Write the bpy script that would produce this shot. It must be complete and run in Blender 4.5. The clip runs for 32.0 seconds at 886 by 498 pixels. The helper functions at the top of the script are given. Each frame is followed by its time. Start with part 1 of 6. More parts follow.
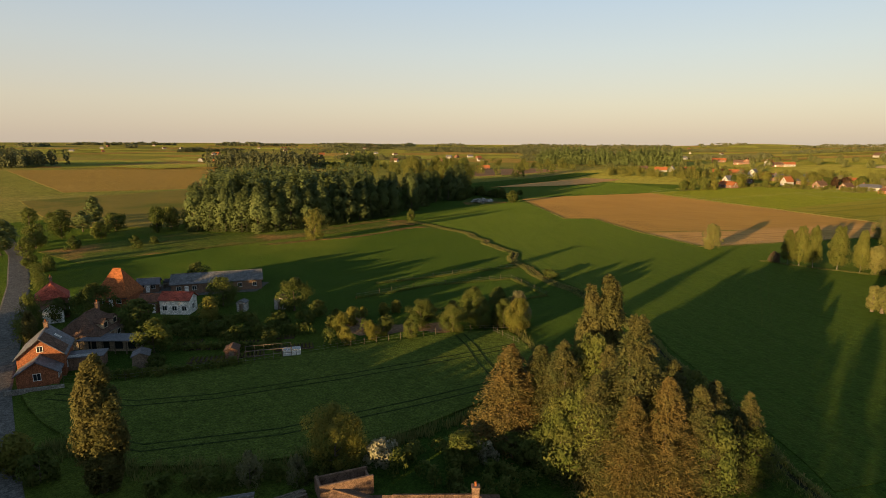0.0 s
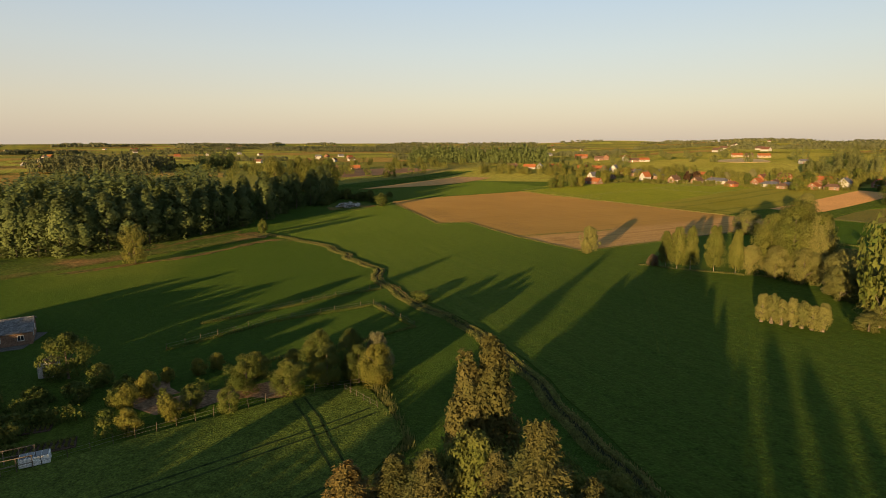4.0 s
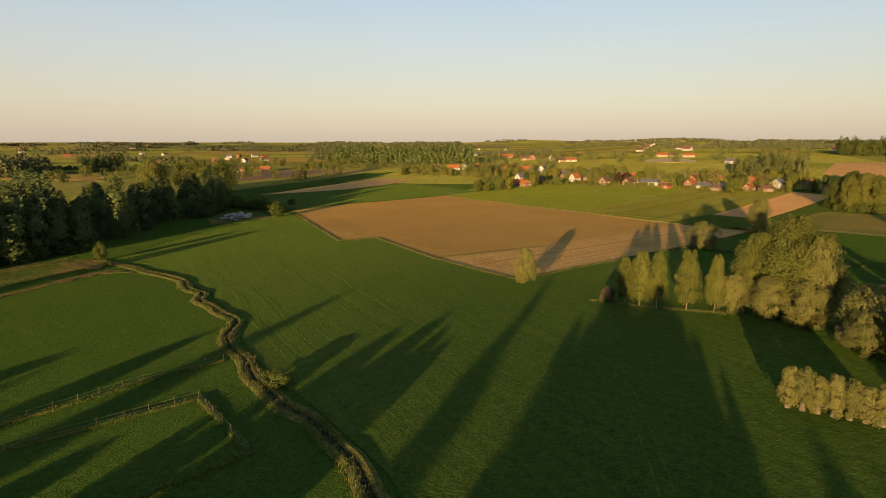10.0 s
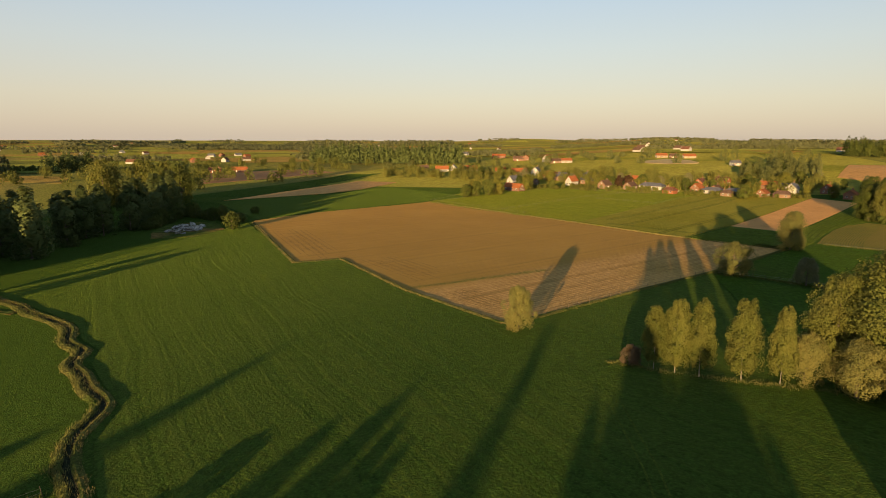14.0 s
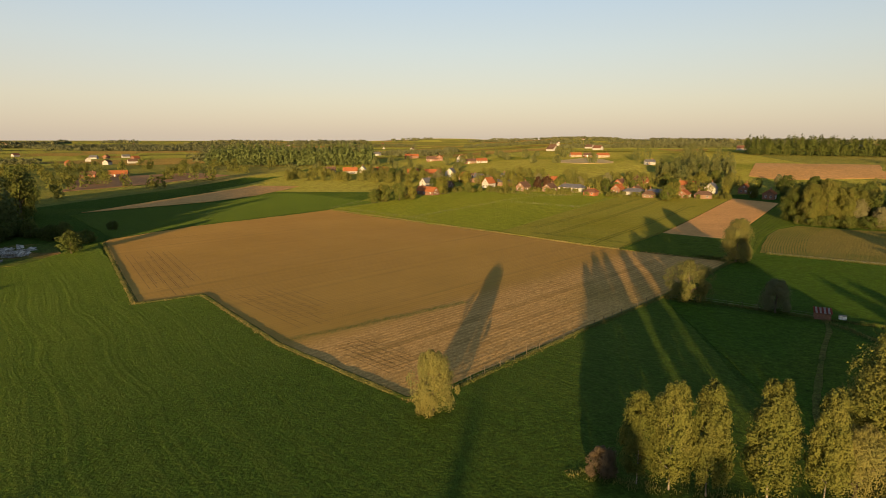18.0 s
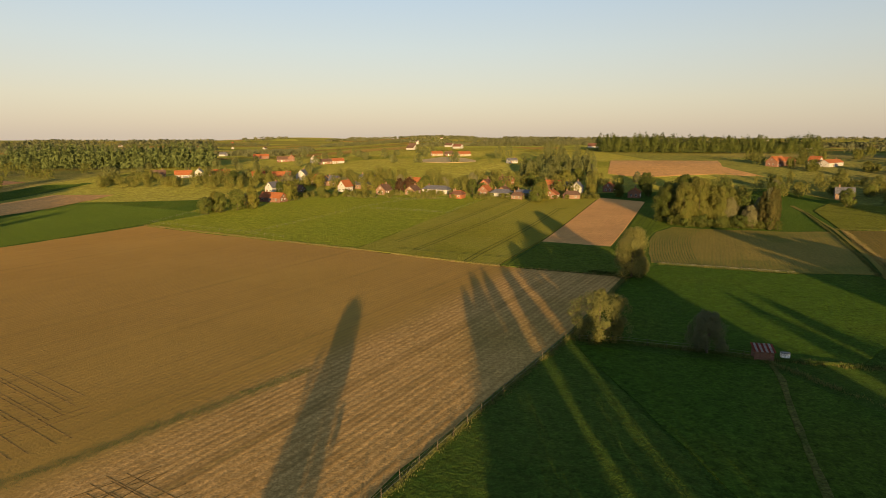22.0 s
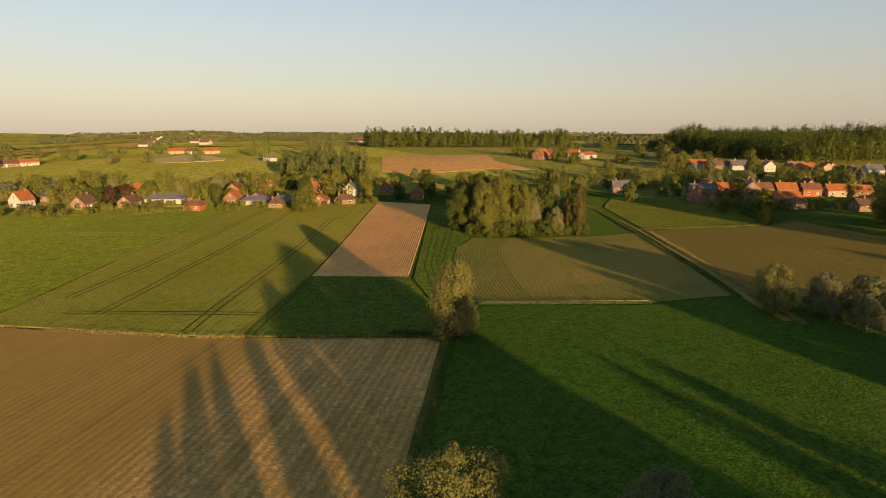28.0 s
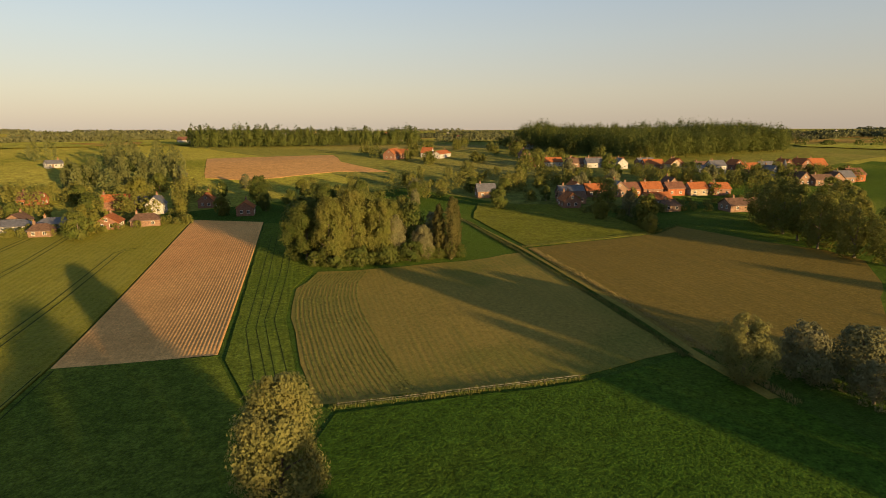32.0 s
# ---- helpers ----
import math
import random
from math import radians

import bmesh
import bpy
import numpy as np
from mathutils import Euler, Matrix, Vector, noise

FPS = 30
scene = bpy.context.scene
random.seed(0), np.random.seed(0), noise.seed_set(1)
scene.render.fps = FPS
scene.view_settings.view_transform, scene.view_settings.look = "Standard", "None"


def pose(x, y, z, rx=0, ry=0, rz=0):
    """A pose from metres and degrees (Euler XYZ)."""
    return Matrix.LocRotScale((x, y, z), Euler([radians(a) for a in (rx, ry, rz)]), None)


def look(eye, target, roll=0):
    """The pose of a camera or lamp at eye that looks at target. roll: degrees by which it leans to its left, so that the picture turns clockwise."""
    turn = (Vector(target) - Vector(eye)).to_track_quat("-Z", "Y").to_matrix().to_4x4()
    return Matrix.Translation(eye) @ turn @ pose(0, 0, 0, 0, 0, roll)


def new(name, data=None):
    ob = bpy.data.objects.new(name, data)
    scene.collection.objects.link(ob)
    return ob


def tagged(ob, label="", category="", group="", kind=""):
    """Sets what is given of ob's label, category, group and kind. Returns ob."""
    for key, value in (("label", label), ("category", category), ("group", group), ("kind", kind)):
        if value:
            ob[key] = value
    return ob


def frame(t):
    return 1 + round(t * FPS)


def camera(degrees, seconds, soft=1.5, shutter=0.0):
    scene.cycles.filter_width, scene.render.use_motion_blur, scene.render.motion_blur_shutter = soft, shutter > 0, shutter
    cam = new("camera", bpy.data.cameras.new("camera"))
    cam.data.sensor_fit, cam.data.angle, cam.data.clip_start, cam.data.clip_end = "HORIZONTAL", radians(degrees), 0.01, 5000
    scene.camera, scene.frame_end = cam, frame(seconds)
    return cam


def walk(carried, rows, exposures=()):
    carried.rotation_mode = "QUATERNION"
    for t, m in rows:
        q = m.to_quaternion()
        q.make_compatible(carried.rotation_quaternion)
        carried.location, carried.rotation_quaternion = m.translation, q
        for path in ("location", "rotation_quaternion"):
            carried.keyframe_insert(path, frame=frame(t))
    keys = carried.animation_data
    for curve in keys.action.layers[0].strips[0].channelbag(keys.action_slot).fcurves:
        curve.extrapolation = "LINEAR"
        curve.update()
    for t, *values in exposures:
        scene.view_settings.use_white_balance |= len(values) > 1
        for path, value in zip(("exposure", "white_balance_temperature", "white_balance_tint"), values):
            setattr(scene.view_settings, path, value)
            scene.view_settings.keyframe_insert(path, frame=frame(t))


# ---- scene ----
cam = camera(74.4, 32.0, soft=0.3)
ROWS = [
    (0.0, 2.32, 4.01, 38.78, 39.05, -10.49, -0.37),
    (0.5, 0.76, 6.93, 38.80, 37.20, -10.51, -0.21),
    (1.0, -0.80, 9.86, 38.86, 35.27, -10.50, -0.12),
    (1.5, -2.26, 12.82, 38.97, 33.53, -10.52, -0.06),
    (2.0, -3.75, 15.92, 39.01, 31.86, -10.55, 0.04),
    (2.5, -5.19, 19.15, 38.99, 30.29, -10.53, 0.06),
    (3.0, -6.46, 22.59, 39.01, 28.77, -10.54, 0.12),
    (3.5, -7.73, 26.28, 38.97, 27.51, -10.55, 0.14),
    (5.5, -13.38, 41.52, 38.94, 26.35, -10.63, -0.02),
    (6.0, -14.65, 45.29, 38.92, 26.21, -10.64, -0.08),
    (6.5, -15.96, 49.13, 38.88, 26.05, -10.63, -0.10),
    (7.0, -17.14, 52.99, 38.94, 25.10, -10.65, -0.07),
    (7.5, -18.25, 56.90, 38.96, 23.70, -10.66, 0.02),
    (8.0, -19.29, 60.90, 38.86, 22.36, -10.65, 0.04),
    (8.5, -20.20, 65.04, 38.69, 21.19, -10.66, 0.07),
    (9.0, -21.03, 69.39, 38.52, 20.54, -10.66, 0.04),
    (9.5, -21.92, 73.81, 38.42, 20.11, -10.65, -0.00),
    (10.0, -22.85, 78.33, 38.41, 19.76, -10.66, -0.04),
    (10.5, -23.84, 82.90, 38.47, 19.67, -10.67, -0.08),
    (11.0, -24.87, 87.51, 38.59, 19.61, -10.68, -0.11),
    (11.5, -25.89, 92.15, 38.76, 19.57, -10.70, -0.14),
    (12.0, -26.90, 96.86, 38.94, 19.57, -10.72, -0.16),
    (12.5, -27.90, 101.67, 39.11, 19.49, -10.74, -0.16),
    (13.0, -28.90, 106.57, 39.25, 19.29, -10.76, -0.16),
    (13.5, -29.94, 111.48, 39.36, 19.23, -10.78, -0.16),
    (15.5, -34.19, 130.18, 39.41, 17.22, -10.83, -0.24),
    (16.0, -35.16, 134.94, 39.33, 16.10, -10.82, -0.23),
    (16.5, -36.07, 139.73, 39.23, 14.66, -10.82, -0.21),
    (17.0, -36.85, 144.61, 39.14, 13.31, -10.82, -0.18),
    (17.5, -37.52, 149.64, 39.07, 12.02, -10.81, -0.13),
    (18.0, -38.07, 154.84, 39.04, 10.77, -10.81, -0.08),
    (18.5, -38.54, 160.16, 39.04, 9.39, -10.82, -0.05),
    (19.0, -38.94, 165.51, 39.04, 7.82, -10.84, -0.03),
    (19.5, -39.33, 170.80, 39.02, 6.56, -10.85, -0.05),
    (20.0, -39.72, 176.01, 38.96, 5.48, -10.86, -0.07),
    (20.5, -40.04, 181.19, 38.84, 4.06, -10.87, -0.08),
    (21.0, -40.18, 186.37, 38.70, 1.89, -10.87, -0.07),
    (21.5, -40.14, 191.55, 38.47, -0.27, -10.89, -0.04),
    (22.0, -39.93, 196.76, 38.27, -2.77, -10.90, 0.01),
    (22.5, -39.56, 202.04, 38.13, -4.58, -10.92, 0.03),
    (23.0, -39.03, 207.42, 38.04, -5.73, -10.95, 0.04),
    (23.5, -38.31, 212.90, 37.98, -6.90, -10.97, 0.03),
    (24.0, -37.43, 218.42, 37.90, -8.45, -10.98, 0.02),
    (24.5, -36.44, 223.88, 37.73, -10.07, -10.98, 0.01),
    (25.0, -35.35, 229.22, 37.49, -12.04, -11.00, 0.01),
    (25.5, -34.12, 234.48, 37.21, -14.36, -11.01, 0.04),
    (26.0, -32.73, 239.67, 36.93, -17.27, -11.05, 0.09),
    (26.5, -31.17, 244.82, 36.65, -20.33, -11.10, 0.13),
    (28.5, -22.50, 266.02, 36.38, -26.40, -11.38, 0.01),
    (29.0, -19.82, 271.22, 36.48, -27.69, -11.42, 0.01),
    (29.5, -17.05, 276.40, 36.58, -28.89, -11.46, 0.02),
    (30.0, -14.20, 281.51, 36.68, -30.58, -11.50, 0.06),
    (30.5, -11.23, 286.52, 36.76, -32.53, -11.54, 0.12),
    (31.0, -8.07, 291.44, 36.81, -34.88, -11.59, 0.18),
    (31.5, -4.77, 296.27, 36.84, -37.60, -11.62, 0.22),
    (32.0, -1.39, 301.05, 36.86, -40.04, -11.65, 0.25),
]
EXPOSURE = 0.0
walk(cam, [(t, pose(x, y, z, 90 + pitch, roll, yaw)) for t, x, y, z, yaw, pitch, roll in ROWS], exposures=[(0.0, EXPOSURE), (32.0, EXPOSURE)])

# ---- daylight: a low evening sun in the south, shadows run north along +y ----
SUN_UP = 5.3
world = bpy.data.worlds.new("sky")
scene.world = world
world.use_nodes = True
wn = world.node_tree.nodes
wl = world.node_tree.links
sky = wn.new("ShaderNodeTexSky")
sky.sky_type = "NISHITA"
sky.sun_disc = False
sky.sun_elevation = radians(SUN_UP)
sky.sun_rotation = radians(180)
sky.altitude = 50
sky.air_density, sky.dust_density, sky.ozone_density = 1.0, 1.0, 1.5
# evening haze: a pale band low down that fades into a dim blue zenith
up = wn.new("ShaderNodeSeparateXYZ")
wl.new(wn.new("ShaderNodeTexCoord").outputs["Generated"], up.inputs[0])
haze = wn.new("ShaderNodeValToRGB")
haze.color_ramp.elements[0].position, haze.color_ramp.elements[0].color = 0.0, (0.70, 0.585, 0.475, 1)
haze.color_ramp.elements[1].position, haze.color_ramp.elements[1].color = 1.0, (0.158, 0.25, 0.38, 1)
for pos, c in ((0.06, (0.74, 0.65, 0.53, 1)), (0.14, (0.66, 0.67, 0.65, 1)), (0.25, (0.51, 0.62, 0.75, 1)), (0.45, (0.27, 0.37, 0.49, 1))):
    haze.color_ramp.elements.new(pos).color = c
wl.new(up.outputs["Z"], haze.inputs[0])
both = wn.new("ShaderNodeMix")
both.data_type = "RGBA"
both.inputs[0].default_value = 0.93
wl.new(sky.outputs[0], both.inputs[6])
wl.new(haze.outputs[0], both.inputs[7])
# the sky is a little brighter opposite the sun and dimmer to the east
def sky_calc(op, a, b):
    n = wn.new("ShaderNodeMath")
    n.operation = op
    for i, v in enumerate((a, b)):
        if isinstance(v, (int, float)):
            n.inputs[i].default_value = v
        else:
            wl.new(v, n.inputs[i])
    return n.outputs[0]


ex, ey = up.outputs["X"], up.outputs["Y"]
side_light = sky_calc("SUBTRACT", sky_calc("ADD", 1.0, sky_calc("MULTIPLY", ey, 0.03)), sky_calc("ADD", sky_calc("MULTIPLY", ex, 0.09), sky_calc("MULTIPLY", sky_calc("MULTIPLY", ex, ex), 0.1)))
dim = wn.new("ShaderNodeVectorMath")
dim.operation = "SCALE"
wl.new(both.outputs[2], dim.inputs[0])
wl.new(side_light, dim.inputs["Scale"])
wl.new(dim.outputs[0], wn["Background"].inputs["Color"])
wn["Background"].inputs["Strength"].default_value = 0.805
sun = new("sun", bpy.data.lights.new("sun", "SUN"))
sun.data.energy, sun.data.angle, sun.data.color = 11.4, radians(0.6), (1.0, 0.66, 0.285)
sun.matrix_world = look((0, -math.cos(radians(SUN_UP)) * 100, math.sin(radians(SUN_UP)) * 100), (0, 0, 0))


# ---- materials ----
def nodes_of(name):
    m = bpy.data.materials.new(name)
    m.use_nodes = True
    m.cycles.use_bump_map_correction = False
    nt = m.node_tree
    return m, nt, nt.nodes["Principled BSDF"]


def rgb(c):
    return (c[0], c[1], c[2], 1)


def add_noise(nt, vec, scale, detail=4, rough=0.6):
    n = nt.nodes.new("ShaderNodeTexNoise")
    n.inputs["Scale"].default_value = scale
    n.inputs["Detail"].default_value = detail
    n.inputs["Roughness"].default_value = rough
    nt.links.new(vec, n.inputs["Vector"])
    return n.outputs["Fac"]


def mix_colour(nt, fac, a, b, kind="MIX"):
    n = nt.nodes.new("ShaderNodeMix")
    n.data_type = "RGBA"
    n.blend_type = kind
    for key, v in ((0, fac), (6, a), (7, b)):
        if isinstance(v, (int, float)):
            n.inputs[key].default_value = v
        elif isinstance(v, tuple):
            n.inputs[key].default_value = rgb(v)
        else:
            nt.links.new(v, n.inputs[key])
    return n.outputs[2]


def ramp(nt, v, lo, hi):
    n = nt.nodes.new("ShaderNodeMapRange")
    n.inputs[1].default_value, n.inputs[2].default_value = lo, hi
    nt.links.new(v, n.inputs[0])
    return n.outputs[0]


def calc(nt, op, a, b):
    n = nt.nodes.new("ShaderNodeMath")
    n.operation = op
    for i, v in enumerate((a, b)):
        if isinstance(v, (int, float)):
            n.inputs[i].default_value = v
        else:
            nt.links.new(v, n.inputs[i])
    return n.outputs[0]


def surface(name, c1, c2, large=0.05, fine=2.0, rough=0.9, bump=0.1, rows=None, row_colour=None, row_mix=0.5, island=0.0, bump_scale=None, c3=None, c3_scale=0.02, metal=0.0, grain=0.8, side=None, sheen=0.0, regular=0.5, bend=0.3):
    """A matt surface whose colour wanders between c1 and c2; rows: (angle in degrees, spacing, relief in metres)."""
    m, nt, p = nodes_of(name)
    co = nt.nodes.new("ShaderNodeTexCoord").outputs["Object"]
    big = ramp(nt, add_noise(nt, co, large, 5, 0.65), 0.32, 0.68)
    col = mix_colour(nt, big, c1, c2)
    if c3:
        col = mix_colour(nt, ramp(nt, add_noise(nt, co, c3_scale, 3, 0.5), 0.52, 0.66), col, c3)
    small = add_noise(nt, co, fine, 3, 0.7)
    col = mix_colour(nt, grain, col, mix_colour(nt, ramp(nt, small, 0.3, 0.7), (0.3, 0.3, 0.3), (1.65, 1.65, 1.65)), "MULTIPLY")
    mottle = add_noise(nt, co, fine * 0.32, 4, 0.6)
    col = mix_colour(nt, min(0.8, grain), col, mix_colour(nt, ramp(nt, mottle, 0.3, 0.7), (0.54, 0.56, 0.54), (1.42, 1.4, 1.42)), "MULTIPLY")
    height = calc(nt, "MULTIPLY", add_noise(nt, co, bump_scale or fine, 3, 0.7), bump * 2)
    if rows:
        xyz = nt.nodes.new("ShaderNodeSeparateXYZ")
        nt.links.new(co, xyz.inputs[0])
        ang = radians(rows[0])
        across = calc(nt, "ADD", calc(nt, "MULTIPLY", xyz.outputs[0], -math.sin(ang)), calc(nt, "MULTIPLY", xyz.outputs[1], math.cos(ang)))
        across = calc(nt, "ADD", across, calc(nt, "MULTIPLY", add_noise(nt, co, 0.03, 1), bend))
        lane = nt.nodes.new("ShaderNodeTexNoise")
        lane.noise_dimensions = "1D"
        lane.inputs["Scale"].default_value = 0.45 / rows[1]
        lane.inputs["Detail"].default_value = 4
        nt.links.new(across, lane.inputs["W"])
        wave = calc(nt, "ADD", calc(nt, "MULTIPLY", calc(nt, "SINE", calc(nt, "MULTIPLY", across, 2 * math.pi / rows[1]), 0.0), 0.5), 0.5)
        wave = calc(nt, "ADD", calc(nt, "MULTIPLY", wave, regular), calc(nt, "MULTIPLY", ramp(nt, lane.outputs["Fac"], 0.25, 0.75), 1 - regular))
        patch = ramp(nt, add_noise(nt, co, 0.02, 2), 0.2, 0.55)
        patch = calc(nt, "MULTIPLY", patch, calc(nt, "ADD", 0.7, calc(nt, "MULTIPLY", ramp(nt, add_noise(nt, co, 0.3, 3), 0.35, 0.65), 0.4)))
        if side:
            # beyond a line across the rows another tilth begins, blurred over a few rows
            edge = ramp(nt, calc(nt, "ADD", across, calc(nt, "MULTIPLY", lane.outputs["Fac"], 5.0)), side[0], side[0] + side[1])
            col = mix_colour(nt, edge, col, mix_colour(nt, big, side[2], side[3]))
            patch = calc(nt, "MULTIPLY", patch, calc(nt, "SUBTRACT", 1.0, calc(nt, "MULTIPLY", edge, side[4])))
            weeds = calc(nt, "MULTIPLY", ramp(nt, lane.outputs["Fac"], 0.66, 0.72), ramp(nt, add_noise(nt, co, 0.05, 2), 0.42, 0.6))
            col = mix_colour(nt, calc(nt, "MULTIPLY", weeds, 0.3), col, (0.12, 0.13, 0.025))
        if row_colour:
            col = mix_colour(nt, calc(nt, "MULTIPLY", calc(nt, "MULTIPLY", wave, patch), row_mix), col, row_colour)
        height = calc(nt, "ADD", height, calc(nt, "MULTIPLY", calc(nt, "MULTIPLY", wave, patch), rows[2]))
    if island:
        r = nt.nodes.new("ShaderNodeNewGeometry").outputs["Random Per Island"]
        o = nt.nodes.new("ShaderNodeObjectInfo").outputs["Random"]
        v = calc(nt, "ADD", calc(nt, "MULTIPLY", r, 0.7), calc(nt, "MULTIPLY", o, 0.3))
        col = mix_colour(nt, island, col, mix_colour(nt, v, (0.4, 0.4, 0.4), (1.6, 1.6, 1.6)), "MULTIPLY")
    b = nt.nodes.new("ShaderNodeBump")
    b.inputs["Strength"].default_value = 1.0
    b.inputs["Distance"].default_value = 1.0
    b.inputs["Filter Width"].default_value = 0.02
    nt.links.new(height, b.inputs["Height"])
    nt.links.new(b.outputs[0], p.inputs["Normal"])
    nt.links.new(col, p.inputs["Base Color"])
    p.inputs["Roughness"].default_value = rough
    p.inputs["Metallic"].default_value = metal
    if sheen:
        # blades and straw catch light at a glancing view
        p.inputs["Sheen Weight"].default_value = sheen
        p.inputs["Sheen Roughness"].default_value = 0.3
        k = min(6.0, 1 / max(c2))
        p.inputs["Sheen Tint"].default_value = (min(1, c2[0] * k), c2[1] * k * 0.8, c2[2] * k * 0.7, 1)
    p.inputs["Specular IOR Level"].default_value = 0.25 if rough < 0.7 else 0.03
    return m


def leaf(name, dark, light, warm, through_light=0.42):
    """Foliage: each leaf has its own tint, each tree too; some light passes through."""
    m, nt, p = nodes_of(name)
    r = nt.nodes.new("ShaderNodeNewGeometry").outputs["Random Per Island"]
    o = nt.nodes.new("ShaderNodeObjectInfo").outputs["Random"]
    co = nt.nodes.new("ShaderNodeTexCoord").outputs["Object"]
    col = mix_colour(nt, calc(nt, "ADD", calc(nt, "MULTIPLY", r, 0.75), 0.25), dark, light)
    clump = ramp(nt, add_noise(nt, co, 0.35, 2), 0.35, 0.7)
    col = mix_colour(nt, calc(nt, "MULTIPLY", clump, 0.6), col, warm)
    col = mix_colour(nt, 0.5, col, mix_colour(nt, o, (0.6, 0.66, 0.6), (1.4, 1.3, 1.3)), "MULTIPLY")
    nt.links.new(col, p.inputs["Base Color"])
    p.inputs["Roughness"].default_value = 0.75
    p.inputs["Specular IOR Level"].default_value = 0.06
    t = nt.nodes.new("ShaderNodeBsdfTranslucent")
    nt.links.new(col, t.inputs["Color"])
    mx = nt.nodes.new("ShaderNodeMixShader")
    mx.inputs[0].default_value = through_light
    nt.links.new(p.outputs[0], mx.inputs[1])
    nt.links.new(t.outputs[0], mx.inputs[2])
    nt.links.new(mx.outputs[0], nt.nodes["Material Output"].inputs["Surface"])
    return m


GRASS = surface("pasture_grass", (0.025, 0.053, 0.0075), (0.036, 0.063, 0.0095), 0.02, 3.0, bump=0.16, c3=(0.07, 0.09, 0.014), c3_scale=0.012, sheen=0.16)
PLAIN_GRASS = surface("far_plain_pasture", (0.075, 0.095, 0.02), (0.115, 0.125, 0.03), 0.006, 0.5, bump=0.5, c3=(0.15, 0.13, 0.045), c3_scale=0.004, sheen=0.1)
# lighter, yellower pasture copy: the low sun on the slopes is painted in
LIT_SLOPE_GRASS = surface("sun_brightened_slope_pasture", (0.17, 0.18, 0.028), (0.22, 0.212, 0.043), 0.012, 0.8, bump=0.5, c3=(0.085, 0.115, 0.014), c3_scale=0.008, sheen=0.1)
MEADOW = surface("mown_meadow_grass", (0.026, 0.053, 0.0066), (0.036, 0.062, 0.0087), 0.025, 2.2, bump=0.12, rows=(-40, 1.3, 0.11), row_colour=(0.06, 0.079, 0.013), row_mix=0.55, grain=0.85, sheen=0.27, regular=0.18, bend=7.0)
LUSH = surface("lush_grass", (0.032, 0.066, 0.006), (0.041, 0.075, 0.008), 0.03, 2.2, bump=0.12, rows=(63, 1.6, 0.03), c3=(0.044, 0.07, 0.007), c3_scale=0.03, sheen=0.08)
CEREAL_DARK = surface("young_cereal", (0.056, 0.082, 0.014), (0.078, 0.101, 0.019), 0.05, 3.0, bump=0.13, rows=(60, 0.8, 0.09), grain=0.9)
CEREAL = surface("green_barley", (0.108, 0.116, 0.013), (0.138, 0.132, 0.019), 0.03, 2.0, bump=0.26, rows=(62, 1.6, 0.12), row_colour=(0.2, 0.2, 0.05), row_mix=0.6, grain=0.55, sheen=0.1)
PADDOCK = surface("grazed_paddock", (0.099, 0.131, 0.013), (0.127, 0.147, 0.017), 0.02, 1.5, bump=0.3, sheen=0.14)
TAN_SOIL = surface("tan_drilled_soil", (0.45, 0.268, 0.086), (0.505, 0.3, 0.102), 0.03, 3.0, bump=0.045, rows=(55.5, 1.25, 0.07), row_colour=(0.2, 0.118, 0.036), row_mix=0.9, grain=0.6, side=(212, 8, (0.29, 0.18, 0.039), (0.352, 0.217, 0.05), 0.3), c3=(0.29, 0.2, 0.05), c3_scale=0.012, sheen=0.07)
PALE_CROP = surface("olive_young_crop", (0.098, 0.108, 0.014), (0.13, 0.13, 0.02), 0.04, 2.5, bump=0.2, rows=(-28, 1.2, 0.1), grain=0.8)
STRIP_CROP = surface("lush_young_crop", (0.062, 0.092, 0.011), (0.082, 0.106, 0.015), 0.05, 2.5, bump=0.2, rows=(63, 1.1, 0.1), grain=0.8)
RIDGE_SOIL = surface("ridged_pinkish_soil", (0.53, 0.272, 0.092), (0.62, 0.326, 0.114), 0.06, 3.0, bump=0.025, grain=0.4)
BROWN_CROP = surface("thin_brown_crop", (0.193, 0.144, 0.034), (0.24, 0.172, 0.042), 0.03, 4.0, bump=0.06, rows=(63, 1.2, 0.08), row_colour=(0.12, 0.125, 0.026), row_mix=0.75, grain=0.55, c3=(0.12, 0.12, 0.024), c3_scale=0.025)
DIM_CROP = surface("dim_brown_crop", (0.152, 0.108, 0.025), (0.196, 0.132, 0.031), 0.02, 4.0, bump=0.06, rows=(63, 1.2, 0.05), row_colour=(0.1, 0.088, 0.019), row_mix=0.6, grain=0.55)
FAR_FIELD = surface("far_field", (0.148, 0.118, 0.032), (0.188, 0.14, 0.04), 0.01, 0.8, bump=0.3, island=0.6, sheen=0.08)
FAR_SOIL = surface("far_bare_soil", (0.46, 0.245, 0.078), (0.52, 0.28, 0.095), 0.02, 0.8, bump=0.06, rows=(63, 3, 0.02), grain=0.4)
FAR_GREEN = surface("far_green_field", (0.12, 0.145, 0.025), (0.17, 0.18, 0.036), 0.01, 0.8, bump=0.45, island=0.5, sheen=0.1)
ROUGH = surface("rough_dry_grass", (0.05, 0.08, 0.014), (0.085, 0.095, 0.02), 0.08, 1.5, bump=0.3, c3=(0.19, 0.115, 0.042), c3_scale=0.045)
# reddish far soil with the shade on the strip darkened into its colour
SHADED_SOIL = surface("shade_darkened_reddish_soil", (0.29, 0.15, 0.065), (0.35, 0.185, 0.08), 0.02, 0.8, bump=0.06, rows=(63, 3, 0.02), grain=0.4)
